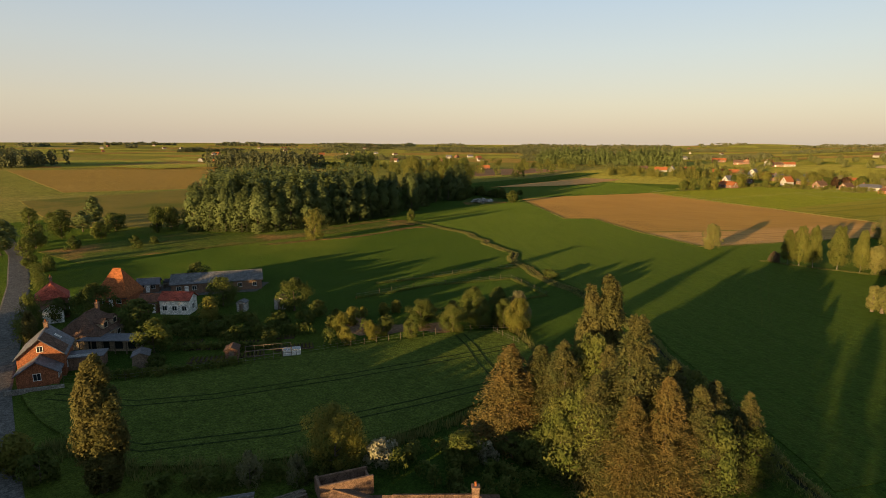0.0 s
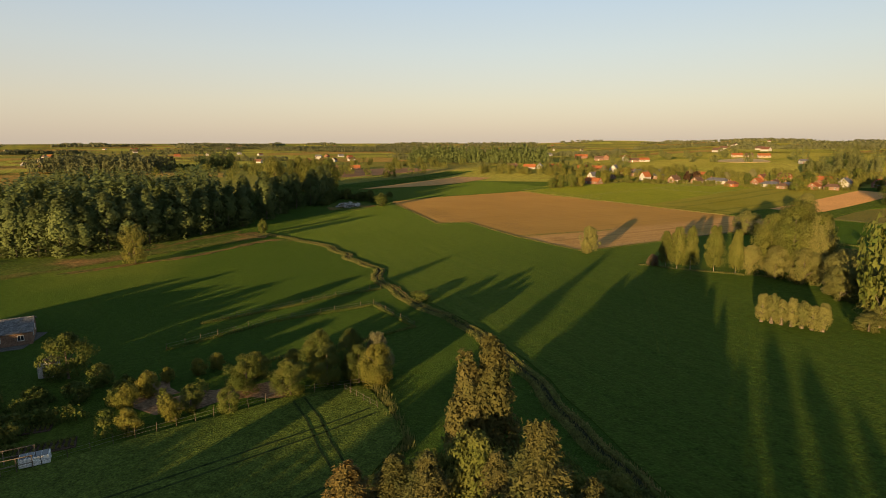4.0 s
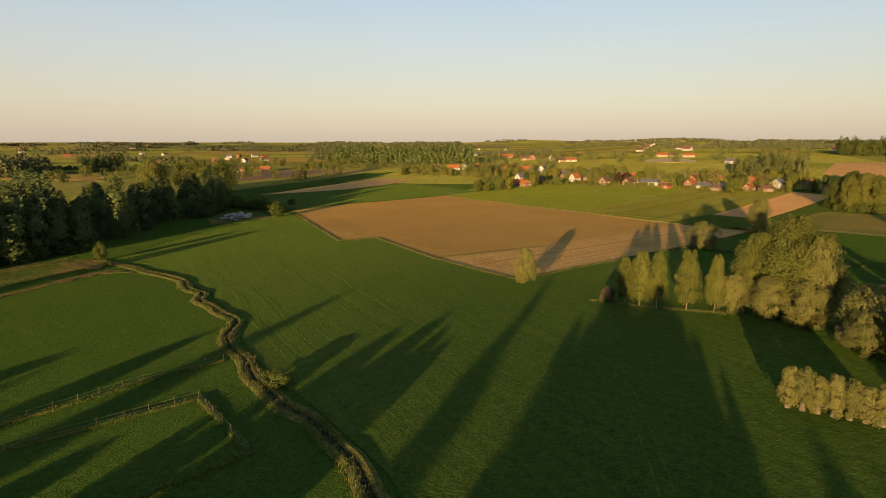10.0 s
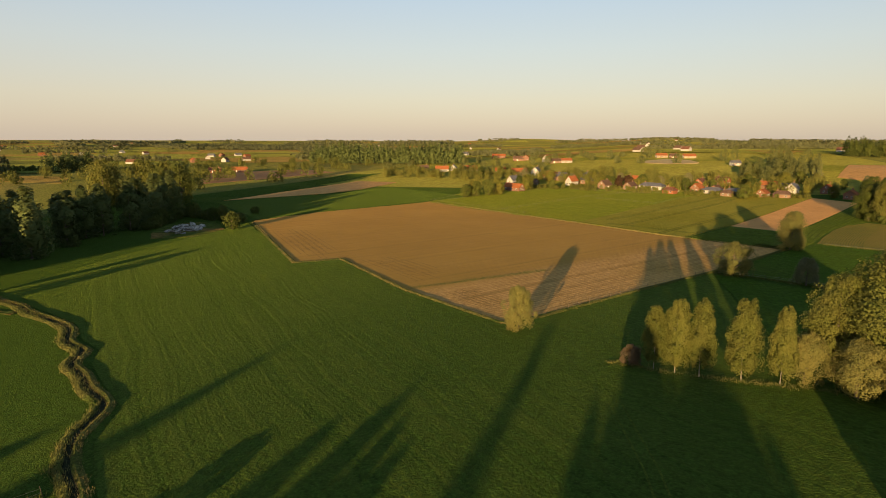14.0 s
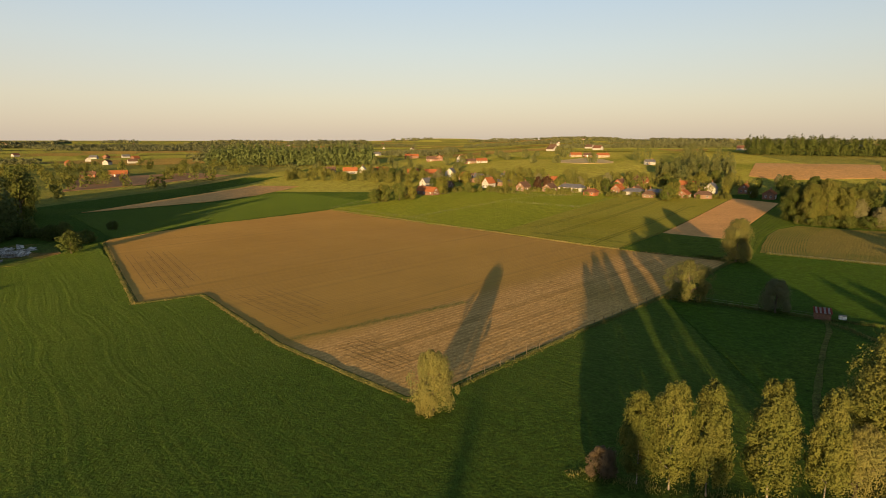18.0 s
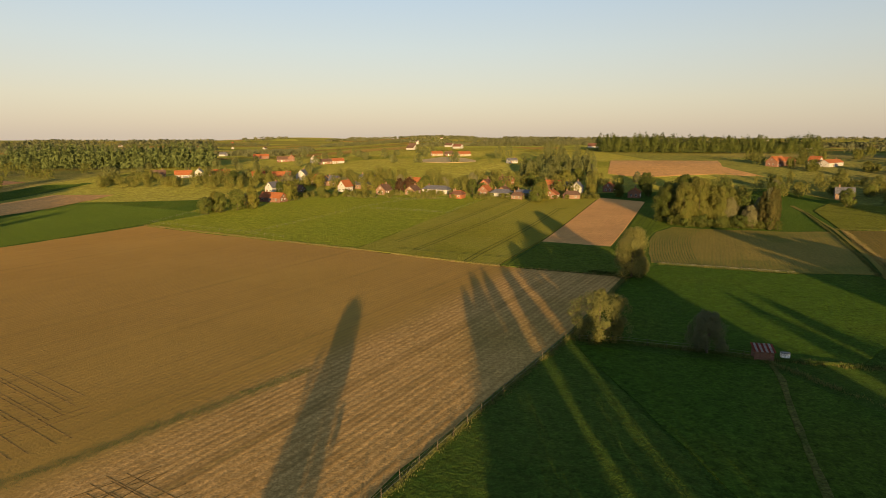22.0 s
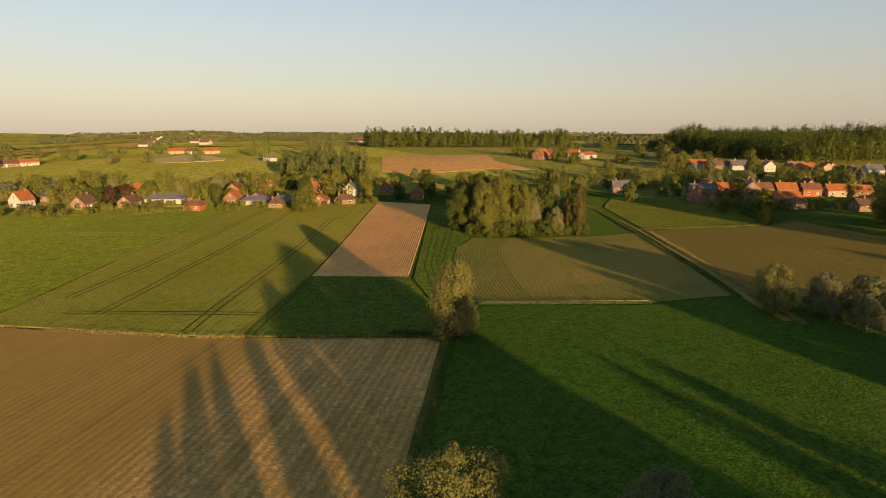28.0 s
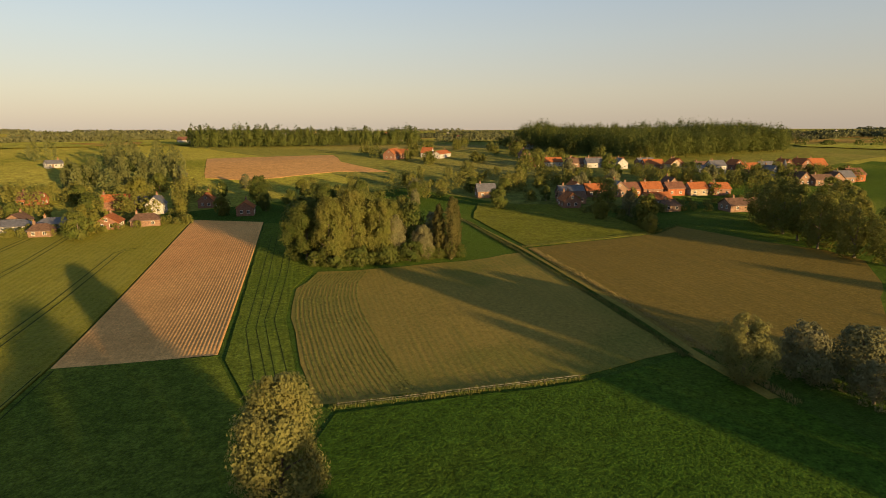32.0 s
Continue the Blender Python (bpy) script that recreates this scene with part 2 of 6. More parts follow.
DRY_STRIP = surface("dead_brown_grass", (0.1, 0.074, 0.024), (0.165, 0.107, 0.037), 0.3, 1.4, bump=0.2, c3=(0.06, 0.08, 0.016), c3_scale=0.16)
PALE_SAND = surface("pale_sandy_soil", (0.5, 0.35, 0.15), (0.56, 0.4, 0.18), 0.03, 0.8, bump=0.05, grain=0.4)
BARE_EARTH = surface("bare_trodden_earth", (0.16, 0.10, 0.06), (0.2, 0.13, 0.07), 0.3, 2.0, bump=0.06)
MUD = surface("dark_ditch_mud", (0.02, 0.022, 0.012), (0.03, 0.034, 0.016), 0.3, 2.0, rough=0.95, bump=0.05)
ASPHALT = surface("worn_asphalt", (0.095, 0.088, 0.078), (0.13, 0.12, 0.105), 0.2, 4.0, bump=0.01)
GRAVEL = surface("pale_rubble", (0.24, 0.225, 0.2), (0.36, 0.33, 0.29), 0.3, 2.0, bump=0.15)
TALL_GRASS = leaf("dry_tall_grass", (0.12, 0.12, 0.035), (0.24, 0.2, 0.08), (0.3, 0.22, 0.1), 0.3)
REED_GREEN = leaf("green_reed", (0.06, 0.09, 0.02), (0.14, 0.15, 0.045), (0.2, 0.17, 0.06), 0.3)
BARK = surface("grey_brown_bark", (0.10, 0.08, 0.06), (0.16, 0.13, 0.10), 1.0, 6.0, bump=0.03)
PALE_BARK = surface("pale_birch_bark", (0.2, 0.18, 0.15), (0.27, 0.24, 0.2), 1.0, 6.0, bump=0.02)
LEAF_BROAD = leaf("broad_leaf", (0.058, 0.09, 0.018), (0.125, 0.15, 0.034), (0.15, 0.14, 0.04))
# yellower, lighter copy of the broad leaf, with evening sun in its colour
LEAF_FIELD_LIT = leaf("sun_brightened_hedgerow_leaf", (0.085, 0.105, 0.022), (0.165, 0.175, 0.04), (0.19, 0.165, 0.048))
LEAF_DARK = leaf("dark_leaf", (0.046, 0.074, 0.018), (0.098, 0.122, 0.028), (0.11, 0.112, 0.032))
LEAF_POPLAR = leaf("poplar_leaf", (0.06, 0.09, 0.03), (0.108, 0.135, 0.046), (0.112, 0.132, 0.046), 0.2)
# far leaves greyed and lightened: distance haze is put into their colour
LEAF_HAZE = leaf("haze_tinted_far_leaf", (0.085, 0.1, 0.045), (0.135, 0.145, 0.07), (0.145, 0.14, 0.07), 0.25)
LEAF_SLOPE = leaf("grey_green_poplar_leaf", (0.1, 0.118, 0.04), (0.165, 0.175, 0.064), (0.175, 0.17, 0.064), 0.35)
LEAF_BIRCH = leaf("light_poplar_leaf", (0.074, 0.1, 0.021), (0.146, 0.158, 0.037), (0.157, 0.15, 0.042))
LEAF_WILLOW = leaf("silvery_willow_leaf", (0.112, 0.126, 0.04), (0.196, 0.196, 0.064), (0.207, 0.19, 0.062))
LEAF_GREYWILLOW = leaf("grey_willow_leaf", (0.125, 0.132, 0.066), (0.2, 0.197, 0.1), (0.21, 0.192, 0.094))
LEAF_SPRUCE = leaf("spruce_needles", (0.036, 0.05, 0.018), (0.084, 0.09, 0.03), (0.125, 0.096, 0.032), 0.15)
LEAF_BRONZE = leaf("bronze_poplar_leaf", (0.058, 0.064, 0.022), (0.115, 0.112, 0.036), (0.15, 0.122, 0.042))
LEAF_RUST = leaf("rusty_spruce_needles", (0.06, 0.06, 0.02), (0.115, 0.095, 0.03), (0.17, 0.105, 0.035), 0.15)
LEAF_YELLOW = leaf("yellow_green_leaf", (0.09, 0.11, 0.02), (0.18, 0.18, 0.04), (0.2, 0.17, 0.04))
LEAF_COPPER = leaf("copper_leaf", (0.05, 0.03, 0.02), (0.09, 0.05, 0.03), (0.1, 0.06, 0.03))
LEAF_DUSTY = leaf("dusty_brown_leaf", (0.09, 0.07, 0.045), (0.15, 0.12, 0.075), (0.14, 0.11, 0.06))
BLOSSOM = leaf("white_blossom", (0.12, 0.13, 0.06), (0.4, 0.38, 0.28), (0.09, 0.1, 0.03))
BRICK_RED = surface("red_brick", (0.165, 0.09, 0.062), (0.21, 0.115, 0.08), 0.8, 8.0, bump=0.01)
BRICK_ORANGE = surface("orange_brick", (0.24, 0.09, 0.045), (0.3, 0.115, 0.058), 0.8, 8.0, bump=0.01)
BRICK_BROWN = surface("brown_brick", (0.17, 0.11, 0.078), (0.23, 0.145, 0.1), 0.8, 8.0, bump=0.01)
PLASTER = surface("white_plaster", (0.3, 0.285, 0.265), (0.4, 0.38, 0.355), 0.5, 5.0, bump=0.004)
CREAM = surface("cream_plaster", (0.28, 0.22, 0.15), (0.34, 0.27, 0.19), 0.5, 5.0, bump=0.004)
TILE_ORANGE = surface("orange_roof_tile", (0.25, 0.087, 0.034), (0.31, 0.11, 0.044), 0.7, 5.0, rows=(0, 0.33, 0.03), bump=0.02)
TILE_RED = surface("red_roof_tile", (0.13, 0.064, 0.044), (0.175, 0.085, 0.056), 0.7, 5.0, rows=(0, 0.33, 0.03), bump=0.02)
TILE_BROWN = surface("brown_roof_tile", (0.1, 0.062, 0.045), (0.14, 0.085, 0.06), 0.7, 5.0, rows=(0, 0.33, 0.03), bump=0.02)
SLATE = surface("grey_slate", (0.085, 0.085, 0.095), (0.125, 0.12, 0.13), 0.7, 5.0, rough=0.6, rows=(0, 0.3, 0.02), bump=0.01)
SHEET_GREY = surface("grey_roof_sheet", (0.11, 0.108, 0.108), (0.16, 0.155, 0.15), 0.4, 3.0, rows=(90, 0.4, 0.04), bump=0.02)
SHEET_RED = surface("rusty_red_sheet", (0.26, 0.06, 0.04), (0.34, 0.09, 0.06), 1.0, 4.0, rows=(90, 0.15, 0.02), bump=0.01)
SHEET_PALE = surface("pale_weathered_sheet", (0.45, 0.36, 0.32), (0.55, 0.46, 0.40), 1.0, 4.0, rows=(90, 0.15, 0.02), bump=0.01)
WOOD_GREY = surface("weathered_wood", (0.14, 0.11, 0.08), (0.2, 0.155, 0.115), 1.0, 8.0, bump=0.01)
POST_WOOD = surface("old_fence_wood", (0.075, 0.062, 0.046), (0.115, 0.092, 0.068), 1.0, 8.0, bump=0.01)
WHITE_PAINT = surface("white_paint", (0.72, 0.7, 0.66), (0.8, 0.78, 0.74), 1.0, 5.0, rough=0.5, bump=0.002)
CONCRETE = surface("grey_concrete", (0.18, 0.165, 0.15), (0.24, 0.225, 0.2), 0.5, 4.0, bump=0.01)
BLUE_PAINT = surface("blue_grey_boarding", (0.22, 0.27, 0.36), (0.28, 0.33, 0.42), 1.0, 5.0, bump=0.005)
GLASS, _nt, _p = nodes_of("window_glass")
_p.inputs["Base Color"].default_value = (0.02, 0.024, 0.03, 1)
_p.inputs["Roughness"].default_value = 0.06
_p.inputs["Specular IOR Level"].default_value = 0.8
WIRE, _nt, _p = nodes_of("fence_wire")
_p.inputs["Base Color"].default_value = (0.3, 0.29, 0.27, 1)
_p.inputs["Metallic"].default_value = 0.8
_p.inputs["Roughness"].default_value = 0.5


# ---- building helpers ----
def smooth_step(v, a, b):
    u = np.clip((v - a) / (b - a), 0, 1)
    return u * u * (3 - 2 * u)


def land(x, y):
    """Height of the ground."""
    x, y = np.asarray(x, float), np.asarray(y, float)
    h = 3 * smooth_step(y, 400, 560) * smooth_step(x, -260, -60)
    h = h + (12 * smooth_step(y, 560, 730) + 6 * smooth_step(y, 700, 1000)) * np.exp(-((x - 60) / 330) ** 2)
    h = h + 4 * smooth_step(np.hypot(x - 620, y - 760), 420, 60)
    # the ground climbs gently to the east
    h = h + 0.0235 * 25 * np.log1p(np.exp(np.clip((np.minimum(x, 520) - 30) / 25, -30, 30))) * smooth_step(y, 120, 300)
    r = np.hypot(x, y - 150)
    h = h + 9 * smooth_step(r, 1500, 4200)
    h = h + 26 * np.exp(-(((x + 800) / 420) ** 2 + ((y - 4300) / 500) ** 2))
    return h


def at_land(x, y):
    return float(land(x, y))


def make_mesh(name, verts, faces, material):
    """faces: an integer array, all of one corner count, or a list."""
    me = bpy.data.meshes.new(name)
    if isinstance(faces, np.ndarray):
        n, k = faces.shape
        me.vertices.add(len(verts))
        me.vertices.foreach_set("co", np.asarray(verts, np.float32).ravel())
        me.loops.add(n * k)
        me.loops.foreach_set("vertex_index", faces.astype(np.int32).ravel())
        me.polygons.add(n)
        me.polygons.foreach_set("loop_start", np.arange(0, n * k, k, dtype=np.int32))
        me.update(calc_edges=True)
    else:
        me.from_pydata([tuple(v) for v in verts], [], faces)
        me.update()
    if material:
        me.materials.append(material)
    return me


def part(name, shape, material, parent=None, label="", m=None):
    """One mesh object under a thing; shape: a bmesh or a mesh."""
    if isinstance(shape, bmesh.types.BMesh):
        me = bpy.data.meshes.new(name)
        shape.to_mesh(me)
        shape.free()
        me.materials.append(material)
    else:
        me = shape
    ob = new(name, me)
    ob.parent = parent
    if m is not None:
        ob.matrix_basis = m
    if label:
        tagged(ob, label)
    return ob


def thing(name, m, label, category, group="", kind=""):
    ob = new(name)
    ob.matrix_basis = m
    ob.empty_display_size = 0.5
    return tagged(ob, label, category, group, kind)


def box(bm, x0, y0, z0, x1, y1, z1, bevel=0.0):
    r = bmesh.ops.create_cube(bm, size=1, matrix=Matrix.Translation(((x0 + x1) / 2, (y0 + y1) / 2, (z0 + z1) / 2)) @ Matrix.Diagonal((x1 - x0, y1 - y0, z1 - z0, 1)))
    if bevel:
        bmesh.ops.bevel(bm, geom=list({e for v in r["verts"] for e in v.link_edges}), offset=bevel, segments=1, affect="EDGES")
    return bm


def prism(bm, outline, y0, y1):
    """Extrude an outline in x and z from y0 to y1."""
    a = [bm.verts.new((x, y0, z)) for x, z in outline]
    b = [bm.verts.new((x, y1, z)) for x, z in outline]
    n = len(outline)
    bm.faces.new(a)
    bm.faces.new(b[::-1])
    for i in range(n):
        bm.faces.new((a[i], b[i], b[(i + 1) % n], a[(i + 1) % n]))
    bmesh.ops.recalc_face_normals(bm, faces=bm.faces[:])
    return bm


def sheet(name, corners, lift, material, label, category="field", step=12.0, rough_edge=0.6):
    """A field: a polygon laid over the land with a ragged edge and a skirt."""
    from mathutils.geometry import delaunay_2d_cdt
    rng = np.random.default_rng(len(name) * 7 + int(abs(corners[0][0]) * 3))
    ring = []
    for (ax, ay), (bx, by) in zip(corners, corners[1:] + corners[:1]):
        d = math.hypot(bx - ax, by - ay)
        n = max(1, int(d / 6))
        for i in range(n):
            j = rng.normal(0, rough_edge, 2) * (0.5 if i else 0)
            ring.append((ax + (bx - ax) * i / n + j[0], ay + (by - ay) * i / n + j[1]))
    pts = np.array(ring)
    lo, hi = pts.min(0), pts.max(0)
    gx, gy = np.meshgrid(np.arange(lo[0], hi[0], step) + 0.37, np.arange(lo[1], hi[1], step) + 0.41)
    vs = [Vector(p) for p in ring] + [Vector(p) for p in np.c_[gx.ravel(), gy.ravel()]]
    v2, _, f2, _, _, _ = delaunay_2d_cdt(vs, [], [list(range(len(ring)))], 1, 1e-4)
    xy = np.array([(v.x, v.y) for v in v2])
    verts = [(x, y, z + lift) for (x, y), z in zip(xy, land(xy[:, 0], xy[:, 1]))]
    faces = [list(f) for f in f2]
    edge = {}
    for f in faces:
        for a, b in zip(f, f[1:] + f[:1]):
            edge[(a, b)] = 1
    for a, b in [e for e in edge if (e[1], e[0]) not in edge]:
        k = len(verts)
        verts += [(verts[b][0], verts[b][1], verts[b][2] - lift - 0.5), (verts[a][0], verts[a][1], verts[a][2] - lift - 0.5)]
        faces.append([b, a, k + 1, k])
    ob = new(name, make_mesh(name, verts, faces, material))
    return tagged(ob, label, category, kind="structure")


def line_points(points, step):
    """Points every step metres along a bent line, with the direction there."""
    out = []
    for (ax, ay), (bx, by) in zip(points, points[1:]):
        d = math.hypot(bx - ax, by - ay)
        n = max(1, round(d / step))
        for i in range(n):
            out.append((ax + (bx - ax) * i / n, ay + (by - ay) * i / n, (bx - ax) / d, (by - ay) / d))
    out.append((*points[-1], out[-1][2], out[-1][3]))
    return out


def ribbon(name, points, width, lift, material, label, category, kind="structure", wander=0.0):
    rows = line_points(points, 3)
    rng = random.Random(len(points) * 13 + len(name))
    verts, faces = [], []
    for i, (x, y, dx, dy) in enumerate(rows):
        w = width / 2 * (1 + rng.uniform(-wander, wander))
        for s, dz in ((-1.15, -0.4), (-1, 0), (1, 0), (1.15, -0.4)):
            px, py = x - dy * w * s, y + dx * w * s
            verts.append((px, py, at_land(px, py) + lift + dz * lift * 2))
        if i:
            a, b = 4 * i - 4, 4 * i
            faces += [(a + k, b + k, b + k + 1, a + k + 1) for k in range(3)]
    ob = new(name, make_mesh(name, verts, faces, material))
    return tagged(ob, label, category, kind=kind)


def tufts(name, points, width, height, density, material, label, seed, lift=0.0, gap=0.15):
    """Tall grass along a line: clumps of bent blades."""
    rng = np.random.default_rng(seed)
    rows = np.array(line_points(points, 1.0))
    pick = rows[rng.integers(0, len(rows), int(len(rows) * density))]
    wave = np.sin(pick[:, 0] * 0.31 + seed) + np.sin(pick[:, 1] * 0.23 + seed * 2) + rng.normal(0, 0.6, len(pick))
    pick = pick[wave > -2 + gap * 4]
    n = len(pick)
    off = rng.normal(0, width / 2.5, n)
    along = rng.uniform(-0.6, 0.6, n)
    cx = pick[:, 0] - pick[:, 3] * off + pick[:, 2] * along
    cy = pick[:, 1] + pick[:, 2] * off + pick[:, 3] * along
    cz = land(cx, cy) + lift
    hh = height * rng.uniform(0.3, 1.15, n)
    V, F = [], []
    for k in range(7):
        a = rng.uniform(0, 2 * np.pi, n)
        lean = rng.uniform(0.1, 0.55, n) * hh
        r = rng.uniform(0.05, 0.6, n)
        bx, by = cx + np.cos(a) * r, cy + np.sin(a) * r
        w = rng.uniform(0.03, 0.075, n) * (0.6 + height * 0.5)
        px, py = -np.sin(a) * w, np.cos(a) * w
        tx, ty = bx + np.cos(a) * lean, by + np.sin(a) * lean
        V += [np.c_[bx + px, by + py, cz - 0.05], np.c_[bx - px, by - py, cz - 0.05], np.c_[tx - px * 0.3, ty - py * 0.3, cz + hh], np.c_[tx + px * 0.3, ty + py * 0.3, cz + hh]]
    verts = np.stack(V, 1).reshape(-1, 3)
    faces = np.arange(len(verts)).reshape(-1, 4)
    return tagged(new(name, make_mesh(name, verts, faces, material)), label, "grass", kind="stuff")


# ---- trees ----
def unit(v):
    return v / np.maximum(np.linalg.norm(v, axis=1, keepdims=True), 1e-6)


def leaf_cards(P, N, size, rng, aspect=0.62, along=None):
    n = len(P)
    t = unit(np.cross(N, rng.normal(size=(n, 3)))) if along is None else unit(along - N * np.sum(along * N, axis=1, keepdims=True))
    b = np.cross(N, t)
    s = size * rng.uniform(0.6, 1.35, (n, 1))
    verts = np.stack([P - t * s * 0.75 - b * s * aspect * 1.15, P + t * s * 1.1 + N * s * 0.15, P - t * s * 0.6 + b * s * aspect * 1.25], 1).reshape(-1, 3)
    return verts


PROFILES = {
    "round": lambda u: np.sin(np.pi * np.clip(u * 0.86 + 0.12, 0, 1)) ** 0.6,
    "tall": lambda u: np.sin(np.pi * np.clip(u * 0.9 + 0.09, 0, 1)) ** 0.75 * (1.1 - 0.35 * u),
    "column": lambda u: np.clip(np.minimum((u + 0.1) * 3.2, (1.02 - u) * 2.2), 0.12, 1) ** 0.6,
    "ovate": lambda u: np.minimum((u + 0.14) * 3.2, 1) ** 0.7 * np.clip(1.03 - u, 0, 1) ** 0.42,
    "wall": lambda u: np.minimum((u + 0.3) * 2.4, 1) * np.clip(1.03 - u, 0, 1) ** 0.5,
    "cone": lambda u: np.clip(1.03 - u, 0, 1) ** 0.85,
    "bush": lambda u: np.sqrt(np.clip(1 - u * u * 0.95, 0, 1)),
}


def crown_points(profile, H, base, R, n, seed, clumps, clump_size, squash=1.0):
    """Leaf places and facings for a crown from base to H, of half-width R, made of leafy clumps with gaps between them."""
    rng = np.random.default_rng(seed)
    u = rng.uniform(0, 1, clumps) ** 0.9
    pr = PROFILES[profile](u)
    a = rng.uniform(0, 2 * np.pi, clumps)
    lob = 1 + 0.22 * np.sin(a * 2 + seed) + 0.15 * np.sin(a * 3 + u * 7 + seed * 2)
    rr = R * pr * lob * np.sqrt(rng.uniform(0.25, 1.0, clumps)) * 0.86
    C = np.c_[np.cos(a) * rr, np.sin(a) * rr, base + u * (H - base) * 0.96]
    cs = clump_size * rng.uniform(0.55, 1.35, clumps) * np.clip(pr + 0.25, 0.4, 1)
    k = rng.integers(0, clumps, n)
    d = unit(rng.normal(size=(n, 3)) + 0.55 * unit(np.c_[C[k, 0], C[k, 1], (C[k, 2] - base) * 0.3]))
    P = C[k] + d * (cs[k] * rng.uniform(0.55, 1.08, n))[:, None] * np.array([1, 1, squash])
    out = unit(np.c_[P[:, 0], P[:, 1], (P[:, 2] - base - 0.4 * (H - base)) * min(1.0, 2 * R / (H - base))])
    # plantation crowns are close-leaved, so their faces follow the outline
    calm = 0.8 if profile == "wall" else 0.0
    N = unit(0.6 * (1 - calm) * d + (0.7 + 0.6 * calm) * out + rng.normal(size=(n, 3)) * 0.46 * (1 - 0.5 * calm))
    P[:, 2] = np.maximum(P[:, 2], 0.12)
    return P, N, rng


def spruce_points(H, base, R, n, seed):
    rng = np.random.default_rng(seed)
    m = max(30, n // 45)
    zb = base + (H - base) * rng.uniform(0, 1, m) ** 1.25 * 0.97
    L = R * (1.04 - (zb - base) / (H - base)) ** 0.8 * rng.uniform(0.65, 1.15, m)
    ab = rng.uniform(0, 2 * np.pi, m)
    k = rng.integers(0, m, n)
    s = rng.uniform(0.15, 1, n) ** 0.7
    w = rng.normal(0, 0.16, n) * L[k] * (1.1 - s * 0.6)
    x = np.cos(ab[k]) * L[k] * s - np.sin(ab[k]) * w
    y = np.sin(ab[k]) * L[k] * s + np.cos(ab[k]) * w
    z = zb[k] + 0.10 * L[k] - 0.42 * L[k] * s ** 1.6 + rng.normal(0, 0.13, n)
    N = unit(np.c_[np.cos(ab[k]) * 0.6, np.sin(ab[k]) * 0.6, np.full(n, 0.6)] + rng.normal(size=(n, 3)) * 0.5)
    T = np.c_[np.cos(ab[k]) + rng.normal(0, 0.6, n), np.sin(ab[k]) + rng.normal(0, 0.6, n), -0.25 + rng.normal(0, 0.45, n)]
    return np.c_[x, y, np.maximum(z, 0.15)], N, rng, T


def fit_crown(P, H, R):
    """Bring a crown to its full height and half-width."""
    r = np.quantile(np.hypot(P[:, 0], P[:, 1]), 0.96)
    return P * np.array([R / r, R / r, H / P[:, 2].max()])


def tube(path, radii, sides=7):
    path = np.array(path, float)
    verts, faces = [], []
    for i, p in enumerate(path):
        d = path[min(i + 1, len(path) - 1)] - path[max(i - 1, 0)]
        d = d / np.linalg.norm(d)
        e = np.cross(d, (0.3, 0.9, 0.1))
        e = e / np.linalg.norm(e)
        g = np.cross(d, e)
        for k in range(sides):
            c = 2 * math.pi * k / sides
            verts.append(p + (e * math.cos(c) + g * math.sin(c)) * radii[i])
        if i:
            a, b = (i - 1) * sides, i * sides
            faces += [(a + k, a + (k + 1) % sides, b + (k + 1) % sides, b + k) for k in range(sides)]
    faces.append(tuple(range(len(verts) - 1, len(verts) - 1 - sides, -1)))
    return verts, faces


def trunk_mesh(name, H, base, R, radius, seed, material, limbs=5, sides=7):
    rng = random.Random(seed)
    V, F = [], []

    def add(path, radii):
        v, f = tube(path, radii, sides)
        k = len(V)
        V.extend(v)
        F.extend([tuple(i + k for i in q) for q in f])
    top = base + (H - base) * 0.8
    lean = (rng.uniform(-0.03, 0.03) * H, rng.uniform(-0.03, 0.03) * H)
    add([(0, 0, -0.3), (0, 0, 0.25), (lean[0] * 0.3, lean[1] * 0.3, base * 0.6 + 0.5), (lean[0], lean[1], top)], [radius * 1.5, radius * 1.1, radius * 0.85, radius * 0.2])
    for i in range(limbs):
        a = 2 * math.pi * (i + rng.random() * 0.6) / limbs
        z = base * 0.7 + (top - base * 0.7) * (0.1 + 0.6 * i / limbs)
        q = z / top
        L = R * rng.uniform(0.5, 0.8) * (1 - 0.4 * q)
        p = (lean[0] * q, lean[1] * q, z)
        add([p, (p[0] + math.cos(a) * L * 0.5, p[1] + math.sin(a) * L * 0.5, z + L * 0.45), (p[0] + math.cos(a) * L, p[1] + math.sin(a) * L, z + L * 0.8)], [radius * 0.5 * (1.1 - q * 0.6), radius * 0.3, radius * 0.1])
    return make_mesh(name, V, F, material)


